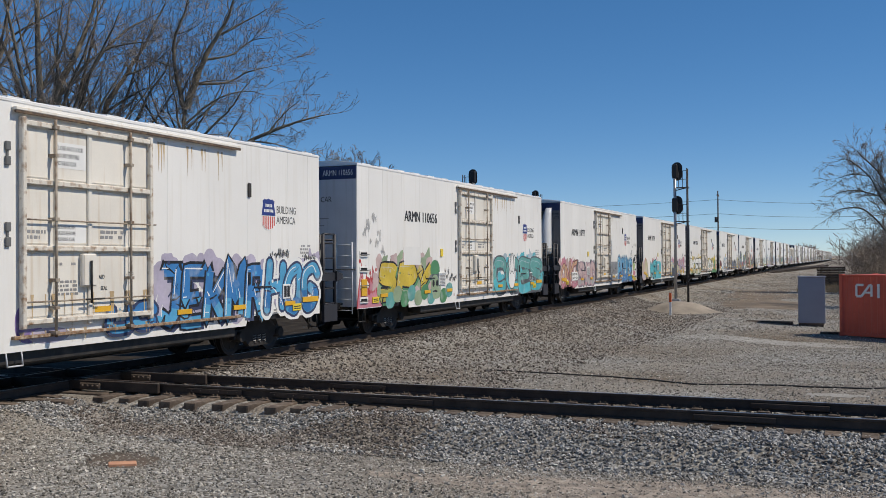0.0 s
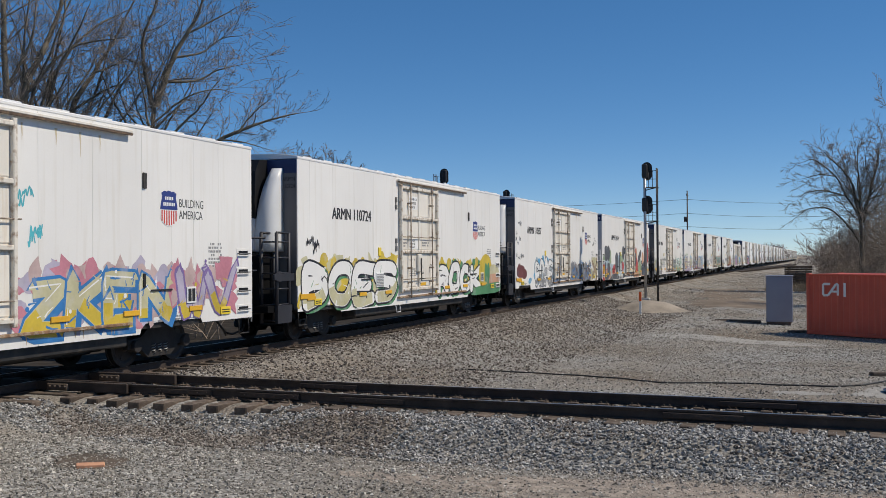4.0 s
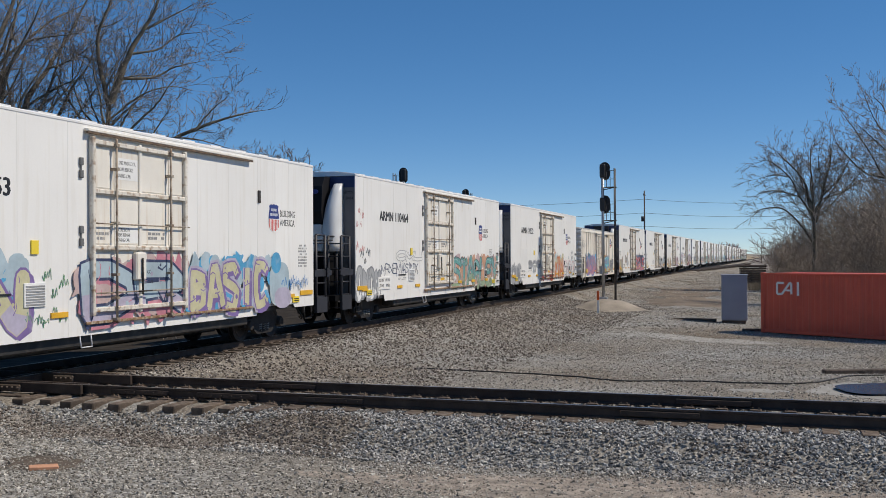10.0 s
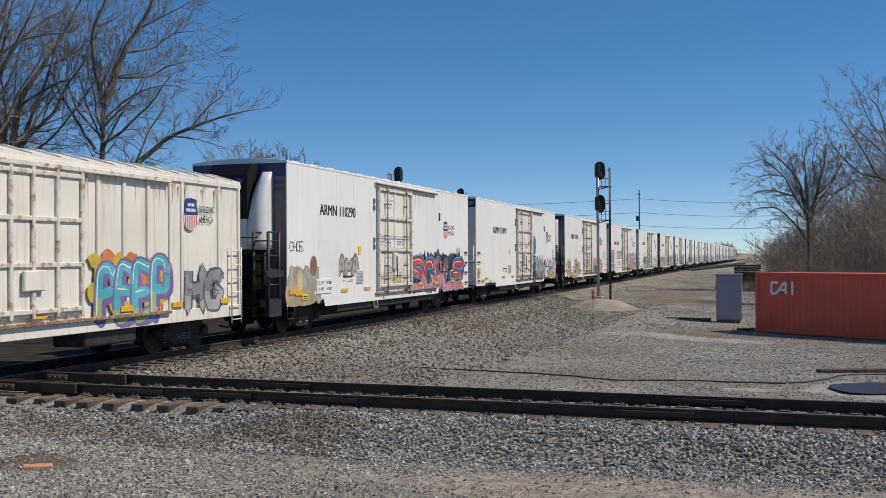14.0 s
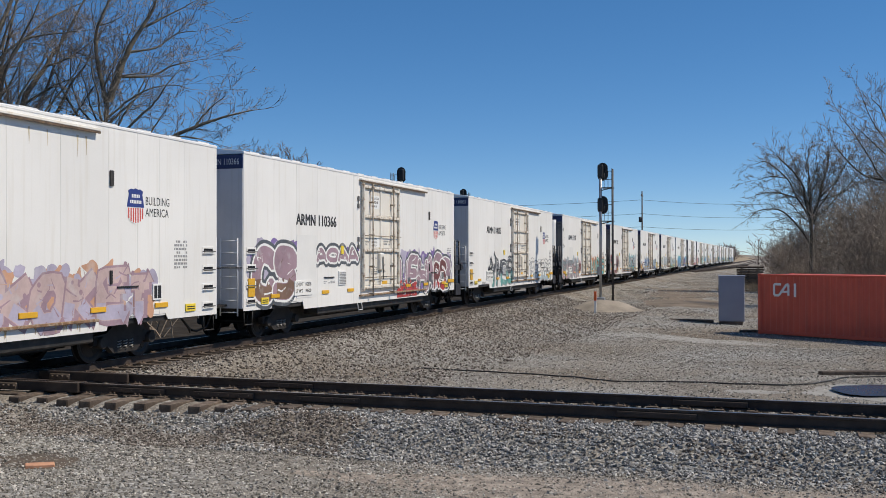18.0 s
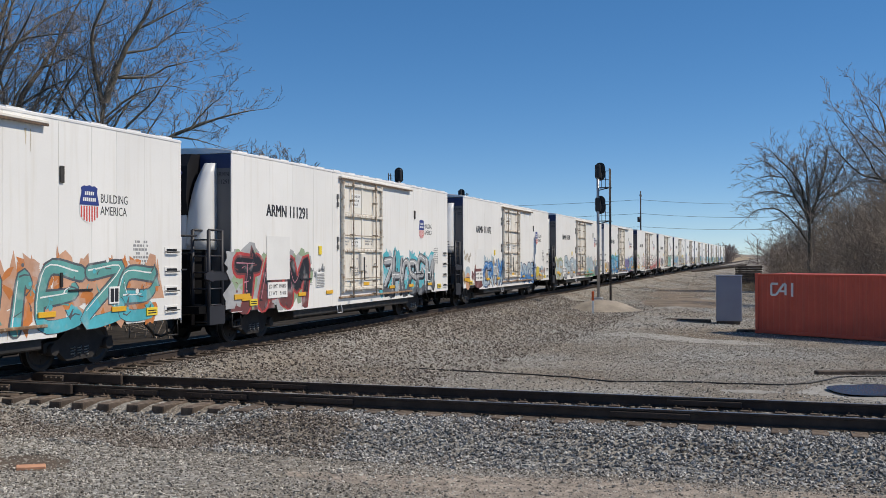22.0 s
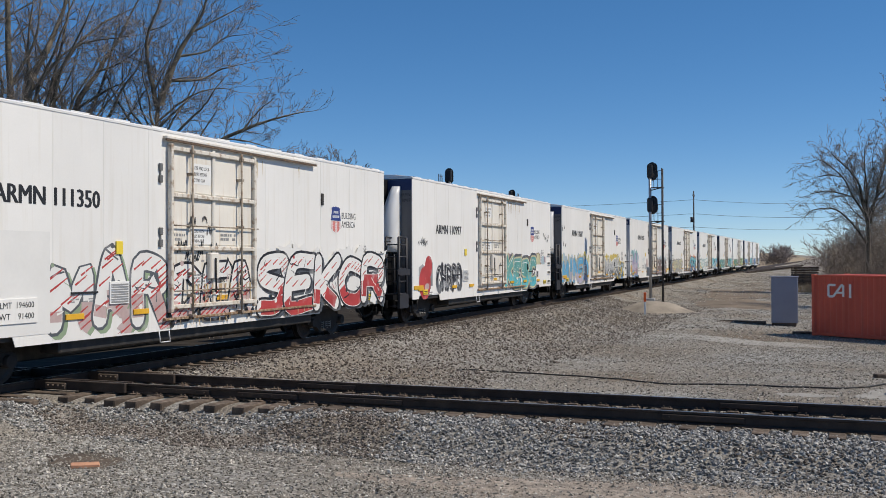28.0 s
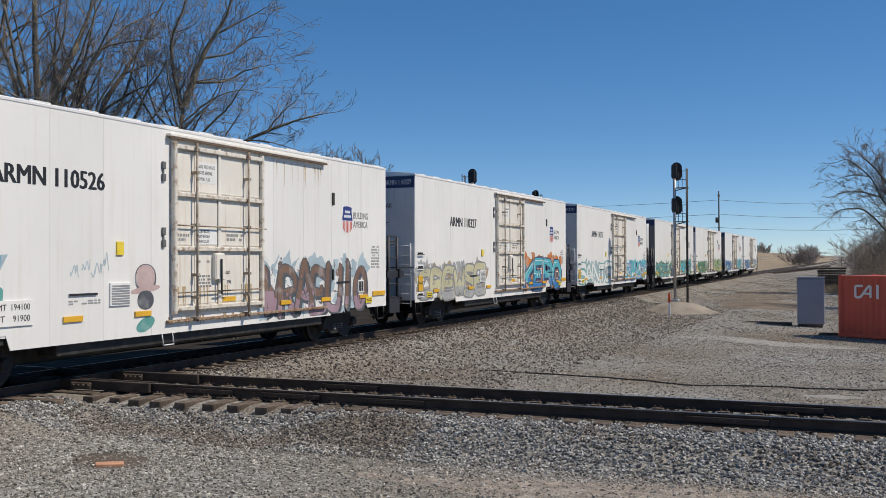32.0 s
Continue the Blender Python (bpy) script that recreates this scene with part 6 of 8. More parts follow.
    letters(c[16], "YMSE", 4.5, 8.9, 0.85, 2.35, "slate", "black", "wild", "offwhite", 161, "teal", "white", "silver", None, 0.34, 0.9, 0.05, 0.05, 9, label="slate and teal spiky letters edged in black")
    tags(c[16], 4.0, 4.6, 1.5, 2.0, "black", 4, 163, 0.05)
    tags(c[16], 10.4, 11.2, 1.1, 2.2, "black", 9, 164, 0.04)
    letters(c[16], "CREEZER", 12.3, 18.9, 0.95, 2.15, "offwhite", "slate", "wild", None, 162, "paleblue", None, "silver", None, 0.26, 0.2, line=0.032, bits=8)
    letters(c[17], "SUCSIN", 1.7, 7.5, 0.82, 2.15, "grey", "slate", "wild", ("rose", "silver", "paleblue"), 171, "silver", "teal", None, None, 0.34, 0.4, 0.1, 0.05, 12, label="grey tangled letters over faded red")
    haze(c[17], 1.7, 8.4, 0.9, 2.1, "pink", 90, 174, None, 0.09)
    haze(c[17], 7.5, 8.4, 1.3, 2.0, "maroon", 60, 175, None, 0.12)
    spikes(c[17], 12.3, 19.6, 1.4, 2.65, "peach", 17, 176)
    letters(c[17], "MIEZE", 12.8, 19.2, 0.88, 2.2, "teal", "slate", "wild", ("peach", "orange"), 172, "cyan", "white", None, None, 0.36, 0.5, 0.1, 0.05, 7, label="green letters on an orange cloud")
    tags(c[17], 1.75, 2.35, 2.4, 3.4, "black", 3, 173, 0.035)
    tags(c[17], 1.75, 2.35, 3.4, 4.4, "black", 3, 178, 0.035)
    tags(c[17], 12.2, 13.0, 2.5, 3.2, "black", 4, 177, 0.04)
    spikes(c[18], 1.8, 4.0, 0.9, 2.3, "maroon", 4, 184, "black")
    letters(c[18], "TAM", 1.8, 6.3, 0.85, 2.4, "black", "maroon", "wild", ("sage", "silver"), 181, "maroon", "pink", None, "red", 0.46, 0.9, 0.15, 0.06, 6, label="black star-like letters edged in dark red")
    patch_over(c[18], 3.62, 5.05, 1.7, 2.95, "offwhite")
    letters(c[18], "ZHOSEM", 12.5, 18.2, 0.9, 2.35, "silver", "slate", "wild", ("cyan", "paleblue", "cyan"), 182, "slate", "white", "black", None, 0.32, 0.9, 0.1, 0.05, 8, label="grey and black letters on a light blue cloud")
    tags(c[18], 6.4, 7.6, 1.4, 2.2, "slate", 4, 183)
    tags(c[18], 9.6, 11.4, 1.5, 2.2, "black", 6, 185, 0.04)
    shapes(c[19], [(2.4, 1.6, 0.42, 0.3, "paleblue", 0, 2.2), (2.4, 1.2, 0.36, 0.4, "peach", 0, 2.2), (2.4, 1.32, 0.36, 0.08, "navy", 0, 3), (1.8, 1.4, 0.2, 0.35, "tan", 0.5, 2), (4.3, 1.45, 0.85, 0.62, "maroon", 0, 3), (3.2, 1.45, 0.22, 0.26, "maroon", 0.4, 1.2)], "painted faces, stars and a maroon patch")
    tags(c[19], 1.75, 2.9, 2.0, 2.9, "tan", 10, 191)
    letters(c[19], "CRIX", 5.0, 8.7, 0.82, 2.15, "blue", "navy", "block", ("paleblue", "tan"), 193, "paleblue", "white", "navy", None, 0.38, 0.4, 0.1, 0.045, 7, label="blue angular letters")
    letters(c[19], "ABOE", 12.5, 16.2, 0.9, 2.1, "paleblue", "navy", "block", None, 194, "blue", None, "blue", None, 0.42, 0.2)
    shapes(c[19], [(17.2, 1.35, 0.5, 0.42, "yellow", 0, 2.2), (18.3, 1.4, 0.4, 0.4, "paleblue", 0, 2.2), (18.3, 1.45, 0.3, 0.1, "peach", 0, 2.2), (19.0, 1.45, 0.26, 0.3, "brown", 0.3, 1.2), (17.9, 1.1, 0.9, 0.16, "tan", 0, 2.4)], "yellow and blue painted face with brown star")
    letters(c[20], "HE", 1.7, 3.7, 0.85, 2.2, "paleblue", "tan", "bubble", ("cream", "sage"), 201, "silver", None, "sage", None, 0.42, 0.1)
    letters(c[20], "SMEM", 4.4, 8.7, 0.85, 2.4, "paleblue", "slate", "block", None, 202, "silver", "white", "slate", None, 0.46, 0.3, 0.2, 0.055, 8, label="grey-blue letters edged in slate")
    haze(c[20], 8.9, 10.2, 1.0, 1.9, "pink", 60, 205, D, 0.08)
    haze(c[20], 12.2, 19.6, 0.9, 2.4, "rose", 260, 206, None, 0.10)
    letters(c[20], "CINEL", 12.3, 15.8, 1.0, 2.2, "paleblue", "silver", "bubble", "paleblue", 203, "cyan", None, None, None, 0.4, 0.3)
    letters(c[20], "MEK", 16.5, 19.6, 0.9, 2.1, "paleblue", "sage", "wild", ("sage", "rose", "cream"), 204, "sage", fat=0.4)
    haze(c[20], 12.2, 17.0, 0.8, 1.15, "green", 130, 207, None, 0.12)
    patchwork(c[21], 0.9, 3.4, 0.9, 1.9, ("tan", "cream", "mauve", "brown"), 10, 211)
    letters(c[21], "JAMS", 3.8, 8.6, 0.82, 2.35, "sky", "black", "bubble", "cyan", 212, "blue", "white", "navy", None, 0.42, 0.5, label="blue letters edged in black")
    letters(c[21], "BURE", 12.4, 16.6, 0.9, 2.1, "purple", "navy", "bubble", ("lavender", "blue"), 213, "blue", fat=0.42, spiky=0.4)
    letters(c[21], "TJ", 16.6, 19.1, 0.85, 2.3, "sky", "orange", "bubble", ("green", "teal", "sage"), 214, "blue", "white", "purple", None, 0.46, 0.0, 0.0, 0.06, 5, label="blue curved letters edged in orange on green")
    letters(c[22], "RK", 1.7, 3.8, 0.85, 2.4, "offwhite", "slate", "bubble", ("sage", "offwhite"), 221, "cream", None, None, None, 0.46, 0.3, stripe="pink", bits=3)
    letters(c[22], "MAR", 5.2, 8.8, 0.82, 2.45, "offwhite", "slate", "wild", None, 222, "rose", None, "sage", None, 0.46, 0.6, stripe="red", bits=4, label="white letters with red stripes edged in black")
    letters(c[22], "DEA", 8.9, 12.2, 0.95, 2.3, "offwhite", "black", "block", None, 223, "rose", None, None, None, 0.42, 0.6, stripe="red", x=D)
    letters(c[22], "SEKCR", 12.4, 20.0, 0.85, 2.45, "offwhite", "black", "bubble", "offwhite", 224, "red", "white", "slate", None, 0.42, 0.4, 0.15, 0.07, 6, stripe="red", label="red and white letters edged in black")
    tags(c[22], 9.0, 10.6, 2.2, 3.5, "black", 9, 225, 0.04)
    patchwork(c[23], 2.2, 3.6, 0.95, 2.2, ("silver", "grey"), 8, 236)
    shapes(c[23], [(2.85, 1.45, 0.55, 0.6, "red", 0, 2.1), (3.2, 2.0, 0.35, 0.42, "red", -0.2, 2.1), (3.05, 1.3, 0.22, 0.12, "rose", 0.1, 2.2)], "rounded red painted form on grey bricks")
    letters(c[23], "CHRPO", 4.0, 6.7, 1.05, 2.15, "black", "grey", "bubble", None, 232, "slate", "white", None, None, 0.5, 0.0, 0.0, 0.04, 2, label="black rounded letters")
    patchwork(c[23], 12.6, 19.3, 1.7, 2.55, ("tan", "brown", "mauve"), 22, 237)
    letters(c[23], "KESC", 12.4, 17.5, 0.9, 2.5, "teal", "cream", "block", None, 233, "cyan", "white", "slate", "slate", 0.46, 0.3, 0.15, 0.08, 7, label="teal letters edged in cream before tan bricks")
    shapes(c[23], [(17.9, 2.2, 0.34, 0.36, "cream", 0, 2.2), (18.8, 2.1, 0.3, 0.34, "paleblue", 0.2, 2.2)], "two small painted rounded forms")
    patch_over(c[23], 17.5, 19.9, 1.15, 2.0, "white")
    tags(c[23], 8.9, 9.9, 1.0, 1.5, "teal", 8, 235, 0.06)
    tags(c[23], 2.2, 3.1, 2.7, 3.1, "black", 4, 238, 0.04)
    tags(c[23], 18.9, 20.0, 3.0, 3.7, "black", 5, 239, 0.04)
    letters(c[24], "MINEO", 1.8, 8.0, 0.88, 2.4, "sky", "tan", "bubble", ("cream", "paleblue", "cream"), 241, "lavender", "paleblue", "silver", None, 0.4, 0.0, 0.05, 0.05, 9, label="faded blue letters edged in cream and tan")
    letters(c[24], "BAMOK", 12.4, 17.6, 0.88, 2.4, "silver", "white", "block", ("yellow", "cream", "yellow"), 242, "slate", "white", "slate", None, 0.5, 0.4, 0.1, 0.06, 10, label="grey letters edged in white on a yellow cloud")
    letters(c[24], "KT", 17.6, 19.1, 0.9, 2.0, "paleblue", "slate", "wild", "yellow", 243, "blue", fat=0.34)
    tags(c[24], 1.75, 2.6, 2.8, 4.4, "black", 4, 244, 0.04)
    letters(c[25], "MW", 1.4, 3.8, 0.85, 2.7, "lavender", "purple", "bubble", ("paleblue", "teal"), 251, "mauve", "white", "sky", None, 0.42, 0.4, 0.1, 0.05, 10, label="violet and blue tangled shapes")
    letters(c[25], "WRAEUIO", 12.3, 18.0, 0.85, 2.25, "brown", "slate", "wild", ("paleblue", "paleblue", "offwhite"), 252, "mauve", None, "slate", None, 0.36, 0.6, 0.1, 0.045, 8, label="brown letters edged in light blue")
    shapes(c[25], [(7.95, 1.95, 0.34, 0.3, "slate", 0, 2.2), (7.95, 1.97, 0.3, 0.26, "rose", 0, 2.2), (7.95, 1.72, 0.46, 0.07, "rose", 0.1, 2.4), (7.95, 1.5, 0.26, 0.2, "slate", 0, 2.2), (7.95, 1.0, 0.3, 0.14, "teal", 0.3, 2)], "pink hat shape with a dark face")
    tags(c[25], 5.8, 6.9, 1.9, 2.5, "paleblue", 4, 254)
    letters(c[26], "CREWSE", 0.9, 7.4, 0.9, 2.1, "cream", "grey", "bubble", ("silver", "tan"), 261, "silver", spiky=0.3)
    letters(c[26], "KERO", 12.4, 18.4, 0.85, 2.4, "cyan", "navy", "block", ("orange", "peach"), 262, "blue", "white", "navy", label="turquoise letters on an orange cloud")
    letters(c[27], "SANTE", 0.9, 8.5, 0.9, 2.1, "white", "teal", "bubble", "paleblue", 271)
    letters(c[27], "FLUX", 12.4, 19.0, 0.9, 2.1, "paleblue", "blue", "wild", "cyan", 272)
    for k in (0, 1, 12, 23, 25):
        stains(c[k], 12.5, 15.4, 4.84, 9, "rust", 300 + k)
        stains(c[k], 8.6, 12.3, 1.1, 14, "tan", 340 + k, 0.25)
    for k in (0, 1, 2, 3, 5, 9, 12, 14, 17, 19, 20, 22, 24, 25):
        stains(c[k], 8.95, 12.15, 1.75, 16, "rust", 420 + k, 0.7, D)
    for k in (2, 3, 5, 9, 14, 17, 19, 20, 22, 24):
        stains(c[k], 12.4, 15.4, 4.84, 4, "ochre", 320 + k, 0.5)
        stains(c[k], 8.8, 15.3, 0.98, 16, "rust", 360 + k, 0.2)
    stains(c[11], 2.0, 16.8, 4.1, 40, "rust", 390, 0.6)
    stains(c[11], 2.0, 16.8, 1.2, 40, "rust", 392, 0.25)
    stains(c[11], 7.8, 10.7, 1.3, 20, "tan", 391, 0.3)
    for k, a, b, lo, hi in ((10, 4.0, 5.4, 1.58, 2.78), (17, 3.85, 5.2, 2.1, 3.0), (19, 3.7, 5.1, 1.77, 2.72), (22, 3.85, 5.2, 0.95, 2.85), (12, 3.9, 5.4, 1.55, 2.87), (15, 3.85, 5.2, 1.1, 3.0), (1, 3.95, 5.3, 2.15, 2.75)):
        patch_over(c[k], a, b, lo, hi, "offwhite")
    for k, cols in ((28, ("teal", "green", "cyan")), (29, ("green", "sage", "lime")), (30, ("blue", "paleblue", "cyan")), (31, ("blue", "grey", "paleblue"))):
        letters(c[k], "ROSEN", 2.0, 8.4, 0.9, 2.0, cols[0], "slate", "block", cols[1], k * 10 + 1)
        letters(c[k], "MAKER", 12.4, 18.8, 0.9, 2.1, cols[2], "navy", "bubble", cols[1], k * 10 + 2)


paint_cars(CARS)


# ---------------------------------------------------------------- yard things
def container():
    """A red steel shipping container with corrugated sides."""
    c = empty("shipping_container", pose(-0.65, 45.6, -1.0, 0, 0, -35.5), "red corrugated steel shipping container on gravel", "container")
    L, Wd, H = 12.19, 2.44, 2.59
    for name, y, s in (("front_side", 0, 1), ("back_side", Wd, -1)):
        bm = bmesh.new()
        n = 42
        p = (L - 0.3) / n
        pts = []
        for i in range(n):
            a = 0.15 + i * p
            pts += [(a, 0.04), (a + p * 0.25, 0.075), (a + p * 0.5, 0.075), (a + p * 0.75, 0.04)]
        pts.append((L - 0.15, 0.04))
        lo = [bm.verts.new((x, y + s * d, 0.15)) for x, d in pts]
        hi = [bm.verts.new((x, y + s * d, H - 0.08)) for x, d in pts]
        for i in range(len(pts) - 1):
            bm.faces.new((lo[i], lo[i + 1], hi[i + 1], hi[i]))
        part(name, bm, M_CONT, c, "red corrugated side")
    for x in (0.04, L - 0.12):
        part("end_wall", boxes((x, 0.08, 0.15, x + 0.08, Wd - 0.08, H - 0.08)), M_CONT, c)
    for x in (0, L - 0.16):
        for y in (0, Wd - 0.16):
            part("corner_post", boxes((x, y, 0.12, x + 0.16, y + 0.16, H - 0.12), bevel=0.015), M_CONT, c)
            for z in (0, H - 0.12):
                part("corner_casting", boxes((x - 0.005, y - 0.005, z, x + 0.178, y + 0.165, z + 0.12), bevel=0.012), M_CONT, c)
    for y in (0.01, Wd - 0.11):
        part("bottom_rail", boxes((0.16, y, 0.02, L - 0.16, y + 0.1, 0.16), bevel=0.01), M_CONT, c)
        part("top_rail", boxes((0.16, y, H - 0.10, L - 0.16, y + 0.08, H - 0.02), bevel=0.01), M_CONT, c)
    part("container_roof", boxes((0.1, 0.06, H - 0.05, L - 0.1, Wd - 0.06, H - 0.03)), M_CONT, c)
    part("container_floor", boxes((0.1, 0.06, 0.1, L - 0.1, Wd - 0.06, 0.15)), M_CONT, c)
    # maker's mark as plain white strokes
    def stroke(pts_, w):
        bm = bmesh.new()
        for (a, b), (e, f) in zip(pts_, pts_[1:]):
            d = Vector((e - a, 0, f - b))
            q = d.length
            box(bm, 0, 0.028, -w / 2, q, 0.036, w / 2, turn=Matrix.Translation((a, 0, b)) @ Matrix.Rotation(-math.atan2(d.z, d.x), 4, "Y"))
        part("mark_stroke", bm, M_PAPER, c, "white painted stroke")
    h, z = 0.47, 1.68
    k = 1.06
    stroke([(1.08 * k, z + h), (0.76 * k, z + h), (0.76 * k, z), (0.98 * k, z), (1.34 * k, z + h), (1.42 * k, z + h), (1.42 * k, z)], 0.10)
    stroke([(1.14 * k, z + 0.16), (1.42 * k, z + 0.16)], 0.08)
    stroke([(1.72 * k, z + h + 0.05), (1.72 * k, z - 0.05)], 0.11)
    return c


def cabinet():
    c = empty("equipment_cabinet", pose(-2.56, 51.0, -0.92, 0, 0, 1.5), "tall plain grey metal equipment cabinet on gravel", "cabinet")
    part("body", boxes((0, 0, 0.08, 1.22, 1.0, 2.26), bevel=0.02), M_CABGREY, c)
    part("lid", boxes((-0.03, -0.03, 2.26, 1.25, 1.03, 2.32), bevel=0.01), M_CABGREY, c)
    part("plinth", boxes((0.03, 0.03, -0.1, 1.14, 0.97, 0.08)), M_PLATE, c)
    part("door_edge", boxes((0.04, -0.008, 0.14, 1.18, 0.002, 2.20), bevel=0.003), M_CABGREY, c)


def signal(x, y, base, lower=True, hand=1):
    """A mast with black target heads, ladder and platforms; the heads face away along the track."""
    s = empty("railway_signal", pose(x, y, base), "railway block signal with black heads on an aluminium mast", "railway signal", "signals")
    bm = bmesh.new()
    tube(bm, [(0, 0, 0), (0, 0, 8.0)], 0.085, 12)
    part("mast", bm, M_ALU, s)
    part("base", boxes((-0.25, -0.25, -0.2, 0.25, 0.25, 0.25), bevel=0.03), M_ALU, s)
    bm = bmesh.new()
    for dy in (-0.18, 0.24):
        tube(bm, [(0.72 * hand, dy, 0), (0.72 * hand, dy, 7.95)], 0.036, 6)
    for k in range(23):
        tube(bm, [(0.72 * hand, -0.18, 0.3 + k * 0.32), (0.72 * hand, 0.24, 0.3 + k * 0.32)], 0.018, 5)
    part("ladder", bm, M_CAGE, s, "dark steel ladder")
    for z in ((7.80, 5.80) if lower else (7.80,)):
        bm = bmesh.new()
        out = [(0.1 * hand + 0.31 * math.cos(a), 0.24 + 0.31 * math.sin(a)) for a in [math.pi * i / 10 for i in range(11)]]
        out += [(0.1 * hand + 0.31 * math.cos(a), -0.24 + 0.31 * math.sin(a)) for a in [math.pi + math.pi * i / 10 for i in range(11)]]
        prism(bm, [(q, w + z) for q, w in out], "y", 0.18, 0.22)
        hd = part("signal_head", bm, M_SIGBLK, s, "black oval backboard")
        part("housing", boxes((-0.16, -0.12, z - 0.4, 0.16, 0.18, z + 0.4), bevel=0.04), M_SIGBLK, hd)
        for q in (-0.26, 0.0, 0.26):
            bm = bmesh.new()
            tube(bm, [(0, 0.22, z + q), (0, 0.5, z + q - 0.03)], 0.12, 10)
            part("hood", bm, M_SIGBLK, hd)
        bm = boxes((min(0.08 * hand, 0.78 * hand), -0.15, z - 1.0, max(0.08 * hand, 0.78 * hand), 0.45, z - 0.96))
        part("platform", bm, M_CAGE, s)
        bm = bmesh.new()
        for zz in (z - 0.5, z + 0.0):
            tube(bm, [(0.2 * hand, -0.15, zz), (0.72 * hand, -0.15, zz), (0.72 * hand, 0.4, zz)], 0.018, 5)
        for dx in (0.25 * hand, 0.48 * hand, 0.72 * hand):
            tube(bm, [(dx, -0.15, z - 0.97), (dx, -0.15, z)], 0.018, 5)
        tube(bm, [(0.0, 0, z - 1.15), (0.72 * hand, 0.1, z - 0.98)], 0.03, 5)
        part("platform_rail", bm, M_CAGE, s)
    part("junction_box", boxes((-0.2, -0.18, 1.6, 0.0, 0.0, 2.1), bevel=0.01), M_ALU, s)
    return s


def mound(x, y):
    bm = bmesh.new()
    bmesh.ops.create_grid(bm, x_segments=24, y_segments=24, size=1)
    for v in bm.verts:
        a, b = v.co.x, v.co.y
        r = math.hypot(a, b)
        v.co = Vector((a * 2.6, b * 3.2, 0.62 * (1 - ease(0.2, 1.0, r)) - 0.06 + 0.05 * noise.noise(Vector((a * 3, b * 3, 7)))))
    ob = part("signal_mound", bm, M_DIRT, smooth=True)
    ob.matrix_basis = pose(x, y, ground_z(x, y))
    tagged(ob, "low sandy dirt mound around the signal foot", "dirt mound", kind="structure")


def stake(x, y):
    s = empty("marker_stake", pose(x, y, ground_z(x, y) - 0.03), "white marker stake with orange top", "marker stake")
    part("post", boxes((-0.06, -0.02, 0, 0.06, 0.02, 0.75), bevel=0.01), M_PAPER, s)
    part("top", boxes((-0.065, -0.024, 0.75, 0.065, 0.024, 1.25), bevel=0.01), M_ORANGE, s)


container()
cabinet()
signal(-9.85, 60.3, -0.35)
signal(-24.5, 65.4, 0.25, lower=False, hand=-1)
signal(-28.0, 91.0, 0.45, lower=False)
mound(-9.4, 58.6)
stake(-9.25, 54.8)


# ---------------------------------------------------------------- track fittings
def joint_bars():
    """Bolted splice bars and the raised guard pieces by the diamond."""
    for s, side in ((5.9, -1), (6.3, 1), (7.9, -1), (13.4, -1), (14.1, 1), (4.1, -1)):
        bm = boxes((-0.6, -0.055, -0.14, 0.6, -0.013, -0.05), (-0.6, 0.013, -0.14, 0.6, 0.055, -0.05), bevel=0.008)
        for k in range(6):
            tube(bm, [(-0.5 + k * 0.2, -0.075, -0.095), (-0.5 + k * 0.2, 0.075, -0.095)], 0.018, 6)
        ob = part("splice_bar", bm, M_RAIL)
        ob.matrix_basis = pose(*cross_point(s, side * GAUGE), 0, 0, CROSS_TURN)
        tagged(ob, "rusty bolted splice bars on a rail", "splice bar", "splice bars", "structure")


def diamond():
    d = empty("track_diamond", pose(*cross_point(0, 0), 0, 0, CROSS_TURN), "rusty bolted diamond crossing of two tracks", "track crossing", kind="structure")
    for side in (-1, 1):
        for far in (-1, 1):
            # guard rails inside each running rail, along and across
            bm = boxes((-1.05, side * GAUGE - far * 0.11 - 0.035, -0.17, 2.9, side * GAUGE - far * 0.11 + 0.035, 0.012), bevel=0.01)
            if far == 1 or side == -1:
                part("guard_rail", bm, M_RAIL, d)
            else:
                bm.free()
        bm = boxes((side * GAUGE - 0.2, -1.1, -0.17, side * GAUGE - 0.13, 1.1, 0.008), bevel=0.01)
        part("guard_rail", bm, M_RAIL, d)
        # heavy end casting and filler where the rails start
        bm = boxes((1.05, side * GAUGE - 0.19, -0.16, 1.55, side * GAUGE + 0.12, -0.03), bevel=0.02)
        for k in range(4):
            tube(bm, [(1.15 + k * 0.12, side * GAUGE - 0.24, -0.08), (1.15 + k * 0.12, side * GAUGE + 0.16, -0.08)], 0.022, 6)
        part("filler_block", bm, M_PLATE, d)
        bm = boxes((-1.0, side * GAUGE - 0.036, -0.17, 1.0, side * GAUGE + 0.036, 0.0), bevel=0.008)
        part("running_rail", bm, [M_RAIL], d)
    for k in range(5):
        off = -2.1 + k * 1.05
        bm = boxes((-1.6, off - 0.12, -0.36, 1.9 - 0.1 * (k % 2), off + 0.12, -0.19), bevel=0.015)
        part("timber", bm, M_TIE, d, "long dark crossing timber")


